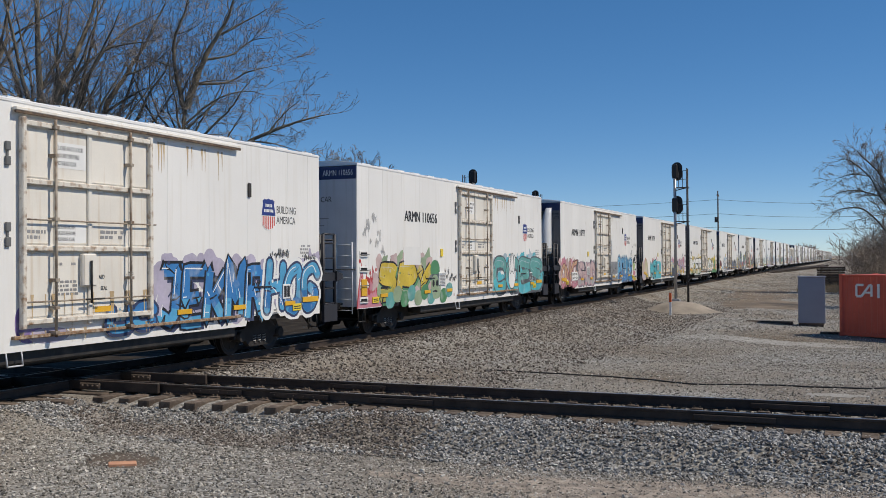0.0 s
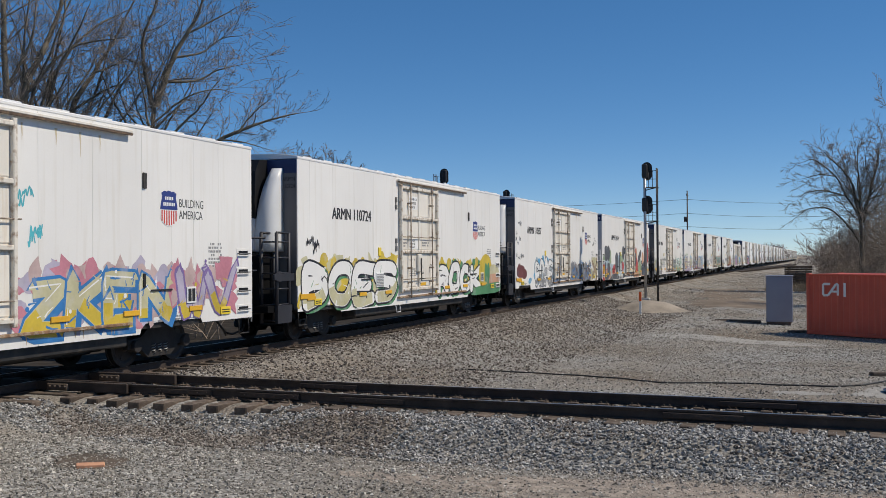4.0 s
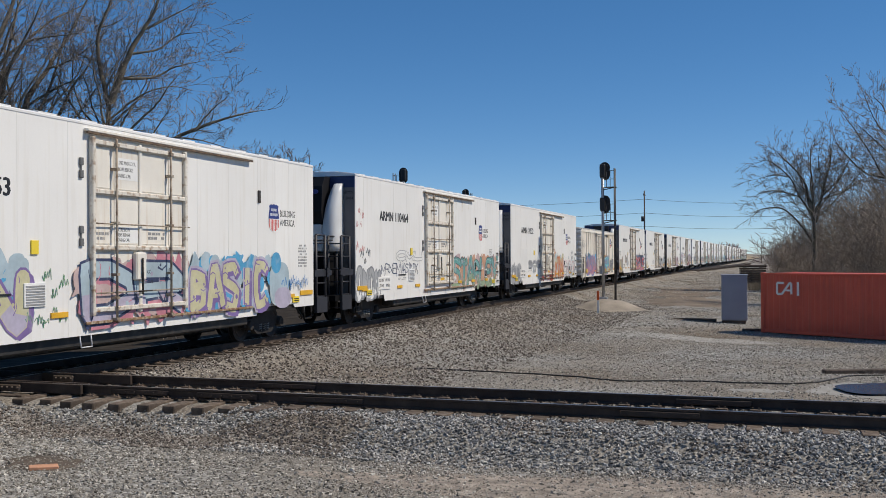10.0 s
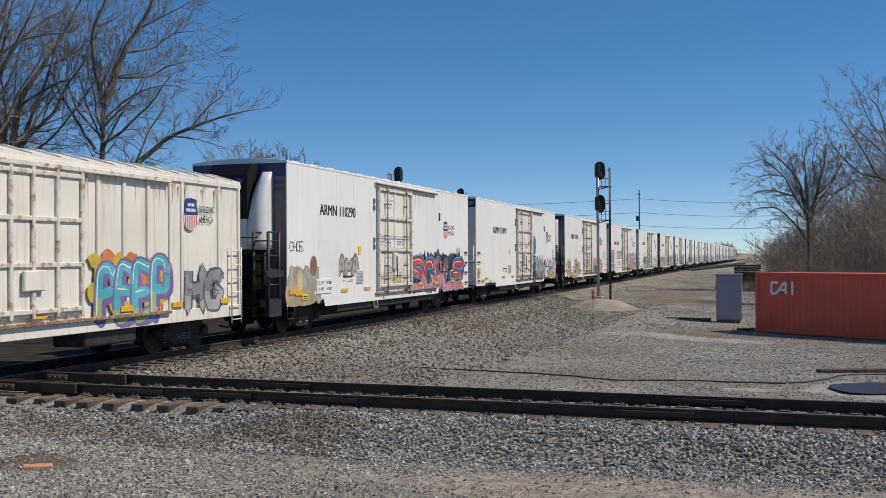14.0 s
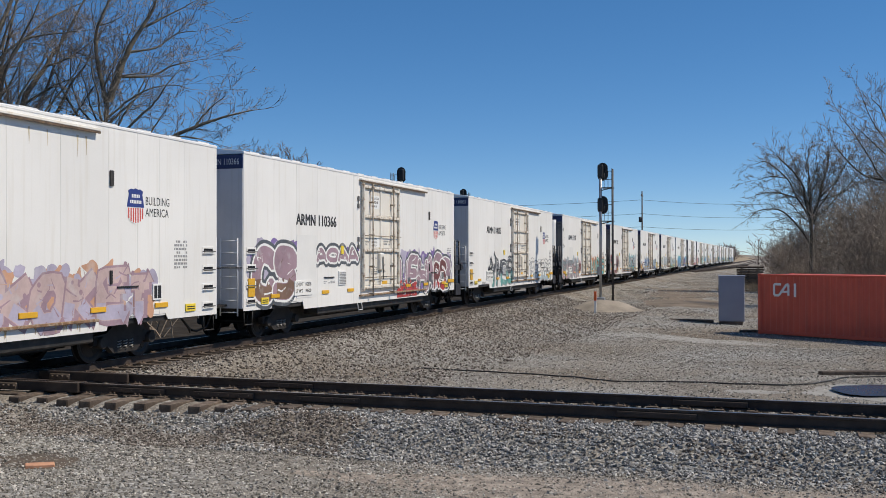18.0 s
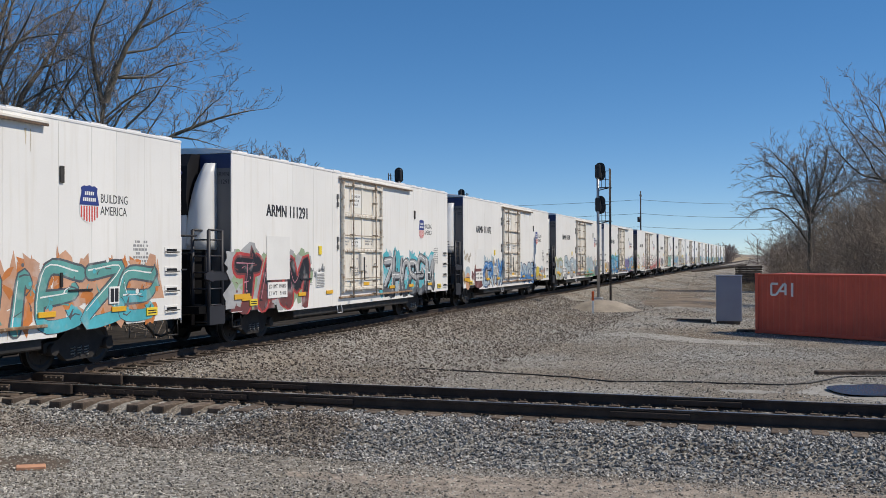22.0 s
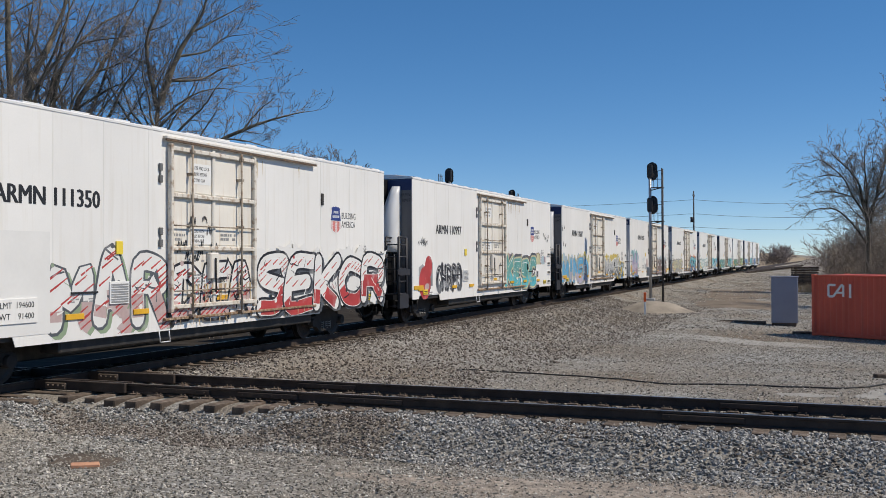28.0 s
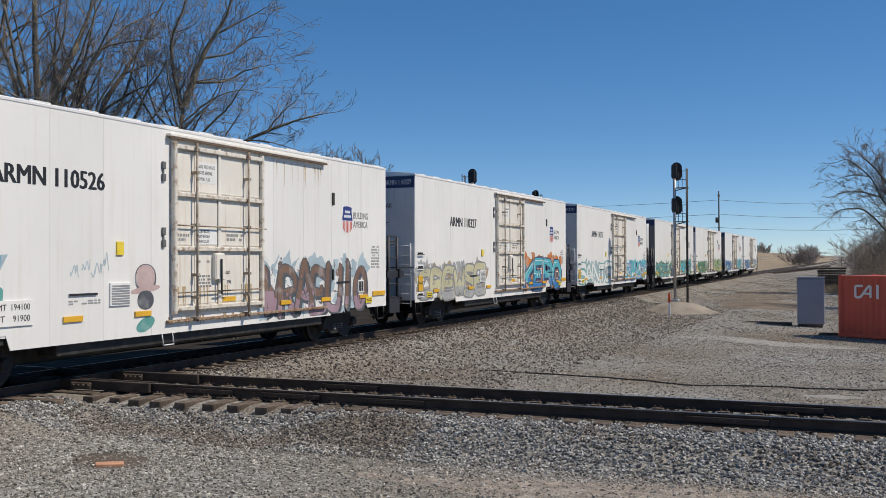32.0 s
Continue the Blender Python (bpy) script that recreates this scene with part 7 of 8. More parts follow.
def tie_plates():
    """Spiked plates where ties carry the rails of the crossing track."""
    top = empty("tie_plates", label="rusty tie plates with spikes under the rails", category="tie plates", kind="structure")
    proto = None
    for i in range(0, 30):
        s = 2.05 + i * 0.53
        for side in (-1, 1):
            if side == -1 and i > 9:
                continue
            m = pose(*cross_point(s, side * GAUGE, -0.183), 0, 0, CROSS_TURN)
            if proto is None:
                bm = boxes((-0.09, -0.18, 0, 0.09, 0.18, 0.018), bevel=0.004)
                for a, b in ((-0.05, -0.1), (0.05, 0.1), (0.05, -0.12)):
                    box(bm, a - 0.012, b - 0.012, 0.01, a + 0.012, b + 0.012, 0.05)
                proto = part("tie_plate", bm, M_PLATE, top)
                proto.matrix_basis = m
            else:
                same(proto, "tie_plate", m, top)
    for i in range(-2, 50):
        y = CROSS_Y + 3.0 + i * 0.52
        for side in (-1, 1):
            same(proto, "tie_plate", pose(TRACK_X + side * GAUGE, y, -0.183, 0, 0, 90), top)


joint_bars()
diamond()
tie_plates()


def side_track():
    """A second track that leaves the main one in the distance."""
    for side in (-1, 1):
        bm = bmesh.new()
        pts = []
        for i in range(31):
            y = 175 + i * 14.0
            pts.append((TRACK_X + 1.0 + 5.0 * ease(175, 330, y) + side * GAUGE, y, -0.05))
        for a, b in zip(pts, pts[1:]):
            d = Vector(b) - Vector(a)
            box(bm, -0.04, 0, -0.14, 0.04, d.length + 0.02, 0.0, turn=Matrix.Translation(a) @ Matrix.Rotation(math.atan2(-d.x, d.y), 4, "Z"))
        tagged(part("rail", bm, M_RAIL), "worn steel rail of the side track", "rail", kind="structure")
    bm = bmesh.new()
    for i in range(300):
        y = 178 + i * 0.56
        c = TRACK_X + 1.0 + 5.0 * ease(175, 330, y)
        box(bm, c - 1.3, y - 0.12, -0.6, c + 1.3, y + 0.12, -0.19)
    tagged(part("side_track_ties", bm, M_TIE), "grey weathered ties of the side track", "railway ties", kind="stuff")


side_track()


# ---------------------------------------------------------------- small things on the ground
def on_ground(x, y, dz=0.0):
    return (x, y, ground_z(x, y) + dz)


def ground_cable():
    pts = smooth_line([Vector(on_ground(x, y, 0.015)) for x, y in ((-9.0, 24.9), (-7.0, 24.4), (-5.5, 24.2), (-4.4, 23.9), (-3.5, 23.4), (-2.0, 23.8), (-0.8, 23.7), (0.4, 23.8), (1.1, 24.6), (1.7, 26.0), (2.7, 26.5), (4.5, 26.4))], 8)
    bm = bmesh.new()
    tube(bm, [(p.x, p.y + 0.03 * math.sin(i * 0.9), ground_z(p.x, p.y) + 0.02) for i, p in enumerate(pts)], 0.018, 6)
    tagged(part("ground_cable", bm, M_WIRE), "black cable lying loose across the gravel", "cable")


def flat_patch(name, x, y, a, b, mat, label, cat, dz=0.012, seed=1, kind="structure", rough=0.15):
    rng = random.Random(seed)
    n = 40
    ph = [rng.uniform(0, 6.28) for _ in range(4)]
    bm = bmesh.new()
    rings = []
    for f in (0.0, 0.35, 0.7, 1.0):
        ring = []
        for k in range(n):
            t = k * math.tau / n
            r = 1 + rough * (math.sin(2 * t + ph[0]) + 0.6 * math.sin(5 * t + ph[1]) + 0.4 * math.sin(9 * t + ph[2]))
            px, py = x + a * f * r * math.cos(t), y + b * f * r * math.sin(t)
            ring.append(bm.verts.new((px, py, ground_z(px, py) + dz * (1 - f) ** 0.5 + 0.004)))
        rings.append(ring)
    for p, q in zip(rings[1:], rings[2:]):
        for k in range(n):
            bm.faces.new((p[k], p[(k + 1) % n], q[(k + 1) % n], q[k]))
    bm.faces.new(rings[1])
    for v in rings[0]:
        bm.verts.remove(v)
    bmesh.ops.recalc_face_normals(bm, faces=bm.faces)
    for f in bm.faces:
        if f.normal.z < 0:
            f.normal_flip()
    return tagged(part(name, bm, mat, smooth=True), label, cat, kind=kind)


M_PALE = material("pale_fines", (0.33, 0.315, 0.285), 0.95, var=0.12, scale=2.0, fine=40, bump=0.4)
M_WATER = material("puddle_water", (0.03, 0.032, 0.045), 0.22, var=0.05, bump=0.0, spec=0.25)
M_SOIL = material("dark_soil", (0.10, 0.075, 0.055), 0.95, var=0.3, scale=1.5, fine=25, bump=0.6)
M_SAND = material("brown_soil", (0.20, 0.155, 0.11), 0.95, var=0.25, scale=0.8, fine=25, bump=0.6)
M_BRICK = material("clay_orange", (0.58, 0.30, 0.18), 0.85, var=0.15, scale=6.0, fine=60, bump=0.3)


def puddle():
    flat_patch("pale_patch", 2.1, 22.9, 1.25, 1.75, M_PALE, "pale dried fines around a puddle", "ground patch", 0.03, 3)
    bm = bmesh.new()
    n = 36
    ring = []
    for k in range(n):
        t = k * math.tau / n
        r = 1 + 0.1 * math.sin(2 * t + 1) + 0.05 * math.sin(5 * t)
        px, py = 2.15 + 0.92 * r * math.cos(t), 22.75 + 1.05 * r * math.sin(t)
        ring.append(bm.verts.new((px, py, ground_z(2.15, 22.75) + 0.065)))
    bm.faces.new(ring)
    tagged(part("puddle", bm, M_WATER), "still dark puddle reflecting the sky", "puddle")


def old_timber(x, y, turn, length, mat, label):
    ob = part("old_timber", boxes((-length / 2, -0.12, 0, length / 2, 0.12, 0.16), bevel=0.02), mat)
    ob.matrix_basis = pose(x, y, ground_z(x, y) - 0.05, 0, 0, turn)
    tagged(ob, label, "timber")


def clay_slab():
    x, y = -9.62, 11.46
    bm = boxes((-0.19, -0.07, 0, 0.19, 0.07, 0.05), bevel=0.008)
    ob = part("clay_block", bm, M_BRICK)
    ob.matrix_basis = pose(x, y, ground_z(x, y) + 0.004, 6, 2, 42)
    tagged(ob, "orange clay block lying on the gravel", "brick")
    flat_patch("soil_patch", -9.9, 11.8, 0.7, 0.45, M_SOIL, "dark damp soil patch in the gravel", "ground patch", 0.012, 5)


ground_cable()
puddle()
clay_slab()
flat_patch("pale_patch", -0.4, 22.4, 0.55, 0.35, M_PALE, "pale stone dust spilled on the gravel", "ground patch", 0.02, 7)
flat_patch("soil_patch", -5.6, 70.5, 2.6, 7.5, M_SAND, "bare brown soil between gravel", "ground patch", 0.03, 8)
flat_patch("soil_patch", -3.9, 51.2, 1.3, 0.55, M_SOIL, "dark low strip of soil and debris", "ground patch", 0.03, 9)
flat_patch("soil_patch", -7.2, 88, 3.0, 12.0, M_SAND, "bare brown soil between gravel", "ground patch", 0.03, 10)
flat_patch("pale_patch", -3.2, 40.5, 3.2, 1.6, M_PALE, "pale worn wheel track in the gravel", "ground patch", 0.01, 11)
M_TAN = material("tan_fines", (0.36, 0.305, 0.25), 0.95, var=0.3, scale=5.0, fine=45, bump=1.0, second=(0.22, 0.185, 0.15), amount=0.5)
# oily track bed, with the shade under the cars mixed into its colour
M_BEDSHADE = material("cinder_bed", (0.05, 0.043, 0.036), 1.0, spec=0.05, var=0.3, scale=1.5, fine=20, bump=0.6)
flat_patch("bare_patch", -0.6, 12.3, 4.4, 0.95, M_TAN, "bare tan fines worn through the gravel", "ground patch", 0.004, 21)
flat_patch("bare_patch", 3.4, 12.0, 2.2, 0.75, M_TAN, "bare tan fines worn through the gravel", "ground patch", 0.004, 22)


def bed_shade_strip(x0, x1, y0, y1, name, label):
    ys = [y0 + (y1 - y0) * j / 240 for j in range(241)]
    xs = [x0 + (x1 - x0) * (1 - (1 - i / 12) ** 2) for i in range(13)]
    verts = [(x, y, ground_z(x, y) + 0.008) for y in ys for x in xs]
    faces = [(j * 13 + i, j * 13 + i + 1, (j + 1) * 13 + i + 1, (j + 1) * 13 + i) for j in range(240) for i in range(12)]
    tagged(mesh_object(name, verts, faces, M_BEDSHADE, smooth=True), label, "track bed", kind="structure")


# dark colour runs far past the track, so the gap under the cars looks shaded
bed_shade_strip(TRACK_X - 30, TRACK_X + 0.55, 18.2, 90.0, "cinder_bed", "oily track bed and ground beyond, darkened for the shade under the cars")
bed_shade_strip(TRACK_X - 30, TRACK_X + 0.55, -10.0, 14.0, "cinder_bed", "oily track bed and ground beyond, darkened for the shade under the cars")
old_timber(2.2, 27.1, 22, 2.4, M_TIE, "dark old timber half sunk in gravel")
old_timber(-0.75, 46.5, 10, 1.4, M_TIE, "dark old timber beside the container")
old_timber(-3.9, 51.3, -12, 2.2, M_TIE, "dark old timber lying on the gravel")


def panel_stack():
    """Stacked track panels or bundled ties near the brush."""
    x, y = -2.45, 118
    st = empty("tie_stack", pose(x, y, -0.85, 0, 0, 8), "stack of dark old railway ties", "tie stack")
    proto = None
    for row in range(8):
        for k in range(9):
            m = pose(-0.1 + random.uniform(-0.06, 0.06), -1.2 + k * 0.28, 0.1 + row * 0.27 + random.uniform(-0.01, 0.01), random.uniform(-2, 2), 0, random.uniform(-2, 2))
            if proto is None:
                proto = part("tie", boxes((-1.3, -0.115, -0.1, 1.3, 0.115, 0.1), bevel=0.012), M_TIE, st)
                proto.matrix_basis = m
            else:
                same(proto, "tie", m, st)
        if row < 7:
            for q in (-0.9, 0.9):
                part("spacer", boxes((q - 0.05, -1.3, 0.2 + row * 0.27, q + 0.05, 1.2, 0.235 + row * 0.27)), M_PALE, st)


panel_stack()


# ---------------------------------------------------------------- poles and wires
def utility_pole(x, y, height, arms=1, seed=0):
    p = empty("utility_pole", pose(x, y, ground_z(x, y) - 0.2), "weathered wooden utility pole with a crossarm", "utility pole", "utility poles")
    bm = bmesh.new()
    tube(bm, [(0, 0, 0), (0, 0, height + 0.2)], 0.14, 8, r1=0.09)
    part("pole", bm, M_POLE, p)
    for i in range(arms):
        z = height - 0.6 - i * 2.6
        part("crossarm", boxes((-0.06, -1.1, z, 0.06, 1.1, z + 0.12)), M_POLE, p)
        for k in (-1.0, -0.4, 0.4, 1.0):
            bm = bmesh.new()
            tube(bm, [(0, k, z + 0.12), (0, k, z + 0.3)], 0.04, 6)
            part("insulator", bm, M_CAGE, p)
    if arms:
        bm = bmesh.new()
        tube(bm, [(-0.3, 0, height - 4.6), (-0.3, 0, height - 3.8)], 0.22, 8)
        part("transformer", bm, M_CAGE, p)
    return p


utility_pole(-19.4, 158.5, 13.2)
utility_pole(-5.6, 420, 10.0, 0)
utility_pole(9.0, 176, 11.0, 1)
utility_pole(3.6, 150, 8.5, 0)


def wire(a, b, sag):
    bm = bmesh.new()
    pts = []
    for i in range(25):
        t = i / 24
        p = Vector(a).lerp(Vector(b), t)
        p.z -= sag * 4 * t * (1 - t)
        pts.append(p)
    tube(bm, pts, 0.03, 4)
    tagged(part("overhead_wire", bm, M_WIRE), "thin dark overhead wire", "wire", "overhead wires")


for z, s in ((11.2, 0.6), (9.05, 0.6), (7.0, 0.5)):
    wire((-75.0, 158.5, z), (-19.4, 158.5, z), s)
    wire((-19.4, 158.5, z), (9.0, 176, z + 0.15), s)


# ---------------------------------------------------------------- bare trees
def tubes(segs, sides):
    """Vertices and faces for many tapered bars, with numpy."""
    n = len(segs)
    A = np.array([tuple(s[0]) for s in segs])
    B = np.array([tuple(s[1]) for s in segs])
    r0 = np.array([s[2] for s in segs])
    r1 = np.array([s[3] for s in segs])
    D = B - A
    D /= np.linalg.norm(D, axis=1)[:, None] + 1e-9
    ref = np.where(np.abs(D[:, 2:3]) < 0.9, np.array([[0, 0, 1.0]]), np.array([[1.0, 0, 0]]))
    U = np.cross(D, ref)
    U /= np.linalg.norm(U, axis=1)[:, None]
    V = np.cross(D, U)
    ang = np.arange(sides) * math.tau / sides
    ring = U[:, None, :] * np.cos(ang)[None, :, None] + V[:, None, :] * np.sin(ang)[None, :, None]
    P = np.concatenate([A[:, None, :] + ring * r0[:, None, None], B[:, None, :] + ring * r1[:, None, None]], axis=1)
    verts = P.reshape(-1, 3)
    k = np.arange(sides)
    f = np.stack([k, (k + 1) % sides, (k + 1) % sides + sides, k + sides], 1)
    faces = (np.arange(n)[:, None, None] * (2 * sides) + f[None]).reshape(-1, 4)
    return verts, faces


def quick_mesh(name, verts, faces, mat, parent):
    me = bpy.data.meshes.new(name)
    nf = len(faces)
    me.vertices.add(len(verts))
    me.vertices.foreach_set("co", np.asarray(verts, np.float32).ravel())
    w = faces.shape[1]
    me.loops.add(nf * w)
    me.loops.foreach_set("vertex_index", np.asarray(faces, np.int32).ravel())
    me.polygons.add(nf)
    me.polygons.foreach_set("loop_start", np.arange(nf, dtype=np.int32) * w)
    me.polygons.foreach_set("use_smooth", np.ones(nf, bool))
    me.update(calc_edges=True)
    me.materials.append(mat)
    ob = new(name, me)
    ob.parent = parent
    return ob


def limbs(rng, p, d, length, r, level, levels, out, spread=0.75, up=0.08, wig=0.10, dens=1.0, rmin=0.008):
    """One limb and all that grows from it: rows of start, end, radii, level."""
    k = 7 if level == 0 else (6 if level == 1 else 4)
    step = length / k
    for i in range(k):
        d = (d + Vector((rng.gauss(0, wig), rng.gauss(0, wig), rng.gauss(0, wig * 0.7) + up))).normalized()
        e = p + d * step
        ra, rb = r * (1 - 0.72 * i / k), r * (1 - 0.72 * (i + 1) / k)
        out.append((p, e, max(ra, rmin), max(rb, rmin * 0.85), level))
        if level < levels and (level > 0 or i >= 2):
            n = (2 if level == 0 else 1) + (1 if rng.random() < 0.35 * dens else 0)
            for _ in range(n):
                if level and rng.random() > 0.86 * dens:
                    continue
                ax = d.orthogonal()
                ax.rotate(Matrix.Rotation(rng.uniform(0, math.tau), 3, d))
                nd = d.copy()
                nd.rotate(Matrix.Rotation(rng.uniform(0.55, 1.1) * spread, 3, ax))
                limbs(rng, e, nd, length * rng.uniform(0.42, 0.66) * (1 - 0.25 * i / k), rb * rng.uniform(0.45, 0.68), level + 1, levels, out, spread, up, wig * 1.12, dens, rmin)
        p = e


def tree_from(stems, x, y, seed, levels=4, spread=0.66, up=0.06, dens=1.0, rmin=0.007, label="", twig=None, name="bare_tree", wig=0.075, bole=()):
    """stems: rows of (foot, direction, length, radius), joined at the ground."""
    rng = random.Random(seed)
    t = empty(name, pose(x, y, ground_z(x, y) - 0.15), label or "leafless tree with grey bark and fine twigs", "tree")
    out = []
    for foot, d, length, r in bole:
        limbs(rng, Vector(foot), Vector(d).normalized(), length, r, 1, 1, out, spread, 0.0, 0.03, dens, r * 0.62)
    for foot, d, length, r in stems:
        limbs(rng, Vector(foot), Vector(d).normalized(), length, r, 0, levels, out, spread, up, wig, dens, rmin)
    low = [s for s in out if s[4] <= 1]
    high = [s for s in out if s[4] > 1]
    quick_mesh("trunk", *tubes(low, 7), M_BARK, t)
    if high:
        quick_mesh("crown", *tubes(high, 3), twig or M_TWIG, t)
    return t


RIGHT, AWAY = Vector((0.80, 0.60, 0)), Vector((-0.60, 0.80, 0))


def heading(deg, dist):
    a = radians(deg)
    return dist * math.sin(a), dist * math.cos(a)


def bough(rng, pts, r, out, right, away, gap=0.16, twig=1.6, levels=4, rmin=0.007, tip=0.14):
    """A guided limb through (sideways, height) points, with twigs all along it."""
    line = smooth_line([(a, z, 0) for a, z in pts], 5)
    drift, v = 0.0, rng.uniform(-0.1, 0.1)
    prev, n, run = None, len(line), 0.0
    for i, q in enumerate(line):
        v = 0.85 * v + rng.gauss(0, 0.035)
        drift += v * min(1.0, i / 6)
        p = right * (q.x + rng.gauss(0, 0.015)) + away * drift + Vector((0, 0, q.y))
        if prev is not None:
            a, b = r * (1 - (1 - tip) * (i - 1) / n), r * (1 - (1 - tip) * i / n)
            out.append((prev, p, max(a, rmin), max(b, rmin), 0 if r > 0.05 else 1))
            d = (p - prev).normalized()
            run += (p - prev).length
            while run > gap and q.y > 4.0:
                run -= gap * rng.uniform(0.7, 1.3)
                ax = d.orthogonal()
                ax.rotate(Matrix.Rotation(rng.uniform(0, math.tau), 3, d))
                nd = d.copy()
                nd.rotate(Matrix.Rotation(rng.uniform(0.5, 1.15), 3, ax))
                ln = twig * rng.uniform(0.45, 1.15) * (1.15 - 0.5 * i / n)
                limbs(rng, p, nd, ln, min(b * 0.5, 0.012 + 0.016 * ln), 2, levels, out, 0.8, 0.035, 0.13, 0.86, rmin)
        prev = p
    limbs(rng, prev, d, twig * 0.9, b * 0.8, 2, levels, out, 0.7, 0.04, 0.12, 0.95, rmin)


def guided_tree(head, dist, boughs, seed, label, gap=0.18, twig=1.6, levels=4, rmin=0.007):
    """boughs: rows of (thickness, points), heights above the datum."""
    x, y = heading(head, dist)
    a = radians(head)
    right, away = Vector((math.cos(a), -math.sin(a), 0)), Vector((math.sin(a), math.cos(a), 0))
    base = ground_z(x, y) - 0.15
    t = empty("bare_tree", pose(x, y, base), label, "tree")
    rng = random.Random(seed)
    out = []
    for i, (r, pts) in enumerate(boughs):
        own = []
        bough(rng, [(p, q - base) for p, q in pts], r * 0.72, own, right, away, gap, twig, levels, rmin)
        quick_mesh("limb" if i else "trunk", *tubes([s for s in own if s[4] <= 1], 8), M_BARK, t)
        out += [s for s in own if s[4] > 1]
    quick_mesh("crown", *tubes(out, 3), M_TWIG, t)
    return t


def fan(seed, n, foot, lo, hi, length, r):
    """Slender boughs that rise from one place, spread between two leans and curve upwards."""
    rng = random.Random(seed)
    out = []
    for i in range(n):
        a = lo + (hi - lo) * (i + rng.uniform(0.2, 0.8)) / n
        ln = length * rng.uniform(0.75, 1.15)
        p, z = foot[0] + rng.uniform(-0.25, 0.25), foot[1] + rng.uniform(-0.6, 0.9)
        pts = [(p, z)]
        for k in range(5):
            b = radians(a * (1.0 - 0.11 * k) + rng.uniform(-9, 9))
            p, z = p + math.sin(b) * ln / 5, z + math.cos(b) * ln / 5
            pts.append((p, z))
        out.append((r * rng.uniform(0.6, 1.2), pts))
    return out


def left_trees():
    guided_tree(-36.9, 46, [
        (0.36, [(0, -0.9), (0.1, 5), (0.2, 9.1)]),
        (0.16, [(0.2, 9.0), (-0.15, 10.6), (-0.25, 12), (0.3, 13.5), (0.5, 15)]),
        (0.24, [(0.25, 9.1), (0.65, 10.2), (1.05, 11.3), (1.65, 12.4), (2.15, 13.3), (2.5, 14.8)]),
        (0.10, [(0.65, 10.2), (2.0, 10.35), (3.0, 10.9), (4.0, 11.2)]),
        (0.07, [(0.2, 8.4), (1.5, 9.5), (2.8, 10.0), (3.8, 9.9)]),
        (0.08, [(1.05, 11.3), (2.2, 11.6), (3.2, 12.4), (4.1, 12.6)]),
        (0.07, [(1.65, 12.4), (3.0, 13.2), (4.0, 13.8)]),
        (0.08, [(0.1, 7.6), (-0.9, 8.8), (-1.3, 10.2), (-1.2, 11.6)])] + fan(201, 8, (0.1, 7.2), -40, 62, 5.5, 0.09), 4, "forked leafless tree with dark bark and fine twigs", 0.46, 2.0, 4, 0.009)
    guided_tree(-36.3, 47.5, [
        (0.24, [(-0.2, -0.9), (0.0, 4), (0.8, 6.2), (1.9, 7.3), (2.6, 7.9), (3.9, 8.5), (5.0, 8.9), (6.1, 9.2)]),
        (0.06, [(2.6, 7.9), (3.8, 7.8), (5.0, 7.5)]),
        (0.07, [(3.4, 8.2), (4.2, 9.2), (4.9, 9.8)]),
        (0.08, [(1.0, 6.4), (1.7, 8.2), (2.4, 9.3)])], 9, "leafless tree with one long low limb", 0.24, 1.5, 4, 0.008)
    guided_tree(-41.5, 47, [
        (0.27, [(0.0, -0.9), (0.1, 5), (0.5, 8.9), (1.35, 10.6), (2.3, 12.3), (3.2, 14.2)]),
        (0.16, [(0.1, 5), (-0.5, 9.0), (0.2, 11.2), (1.6, 12.8), (3.0, 13.7)]),
        (0.09, [(0.5, 8.9), (1.9, 9.9), (3.2, 10.4)]),
        (0.07, [(1.35, 10.6), (2.6, 11.2), (3.8, 12.3)]),
        (0.06, [(0.2, 7.4), (1.8, 8.3), (2.8, 8.7)])] + fan(202, 8, (0.1, 6.0), -30, 55, 8.0, 0.13), 16, "leaning leafless tree with dark bark", 0.56, 2.1, 4, 0.009)
    guided_tree(-43.6, 45, [
        (0.34, [(0.0, -0.9), (0.2, 5), (0.3, 9.2), (0.9, 10.9), (1.6, 12.7), (2.1, 14.8)]),
        (0.32, [(-0.2, -0.9), (-0.3, 5), (-0.4, 9.4), (-0.5, 13.5), (-0.3, 15)]),
        (0.18, [(-0.3, 5), (-1.3, 9.8), (-1.8, 11.3), (-2.6, 13.4)]),
        (0.10, [(0.3, 9.2), (2.0, 11.2), (4.2, 11.8)]),
        (0.10, [(-0.4, 9.4), (0.6, 11.6), (0.8, 14.2)]),
        (0.08, [(0.25, 7.6), (1.5, 9.2), (2.4, 11.4)])] + fan(203, 11, (0.0, 5.5), -42, 48, 9.0, 0.14), 14, "many-stemmed leafless tree with dark bark", 0.56, 2.1, 4, 0.009)
    x, y = heading(-47.0, 46)
    tree_from([((0, 0, 0), RIGHT * 0.12 + Vector((0, 0, 1)), 13, 0.30)], x, y, 17, levels=4, dens=0.75)
    for i, (h, ds, ln) in enumerate(((-39.2, 66, 7.5), (-44.5, 62, 10), (-36.4, 70, 5.5))):
        x, y = heading(h, ds)
        tree_from([((0, 0, 0), (0.05, 0.02, 1), ln, 0.16), ((0.2, 0, 0), (-0.15, 0.1, 1), ln * 0.8, 0.12)], x, y, 30 + i, levels=4, rmin=0.010, dens=0.8)


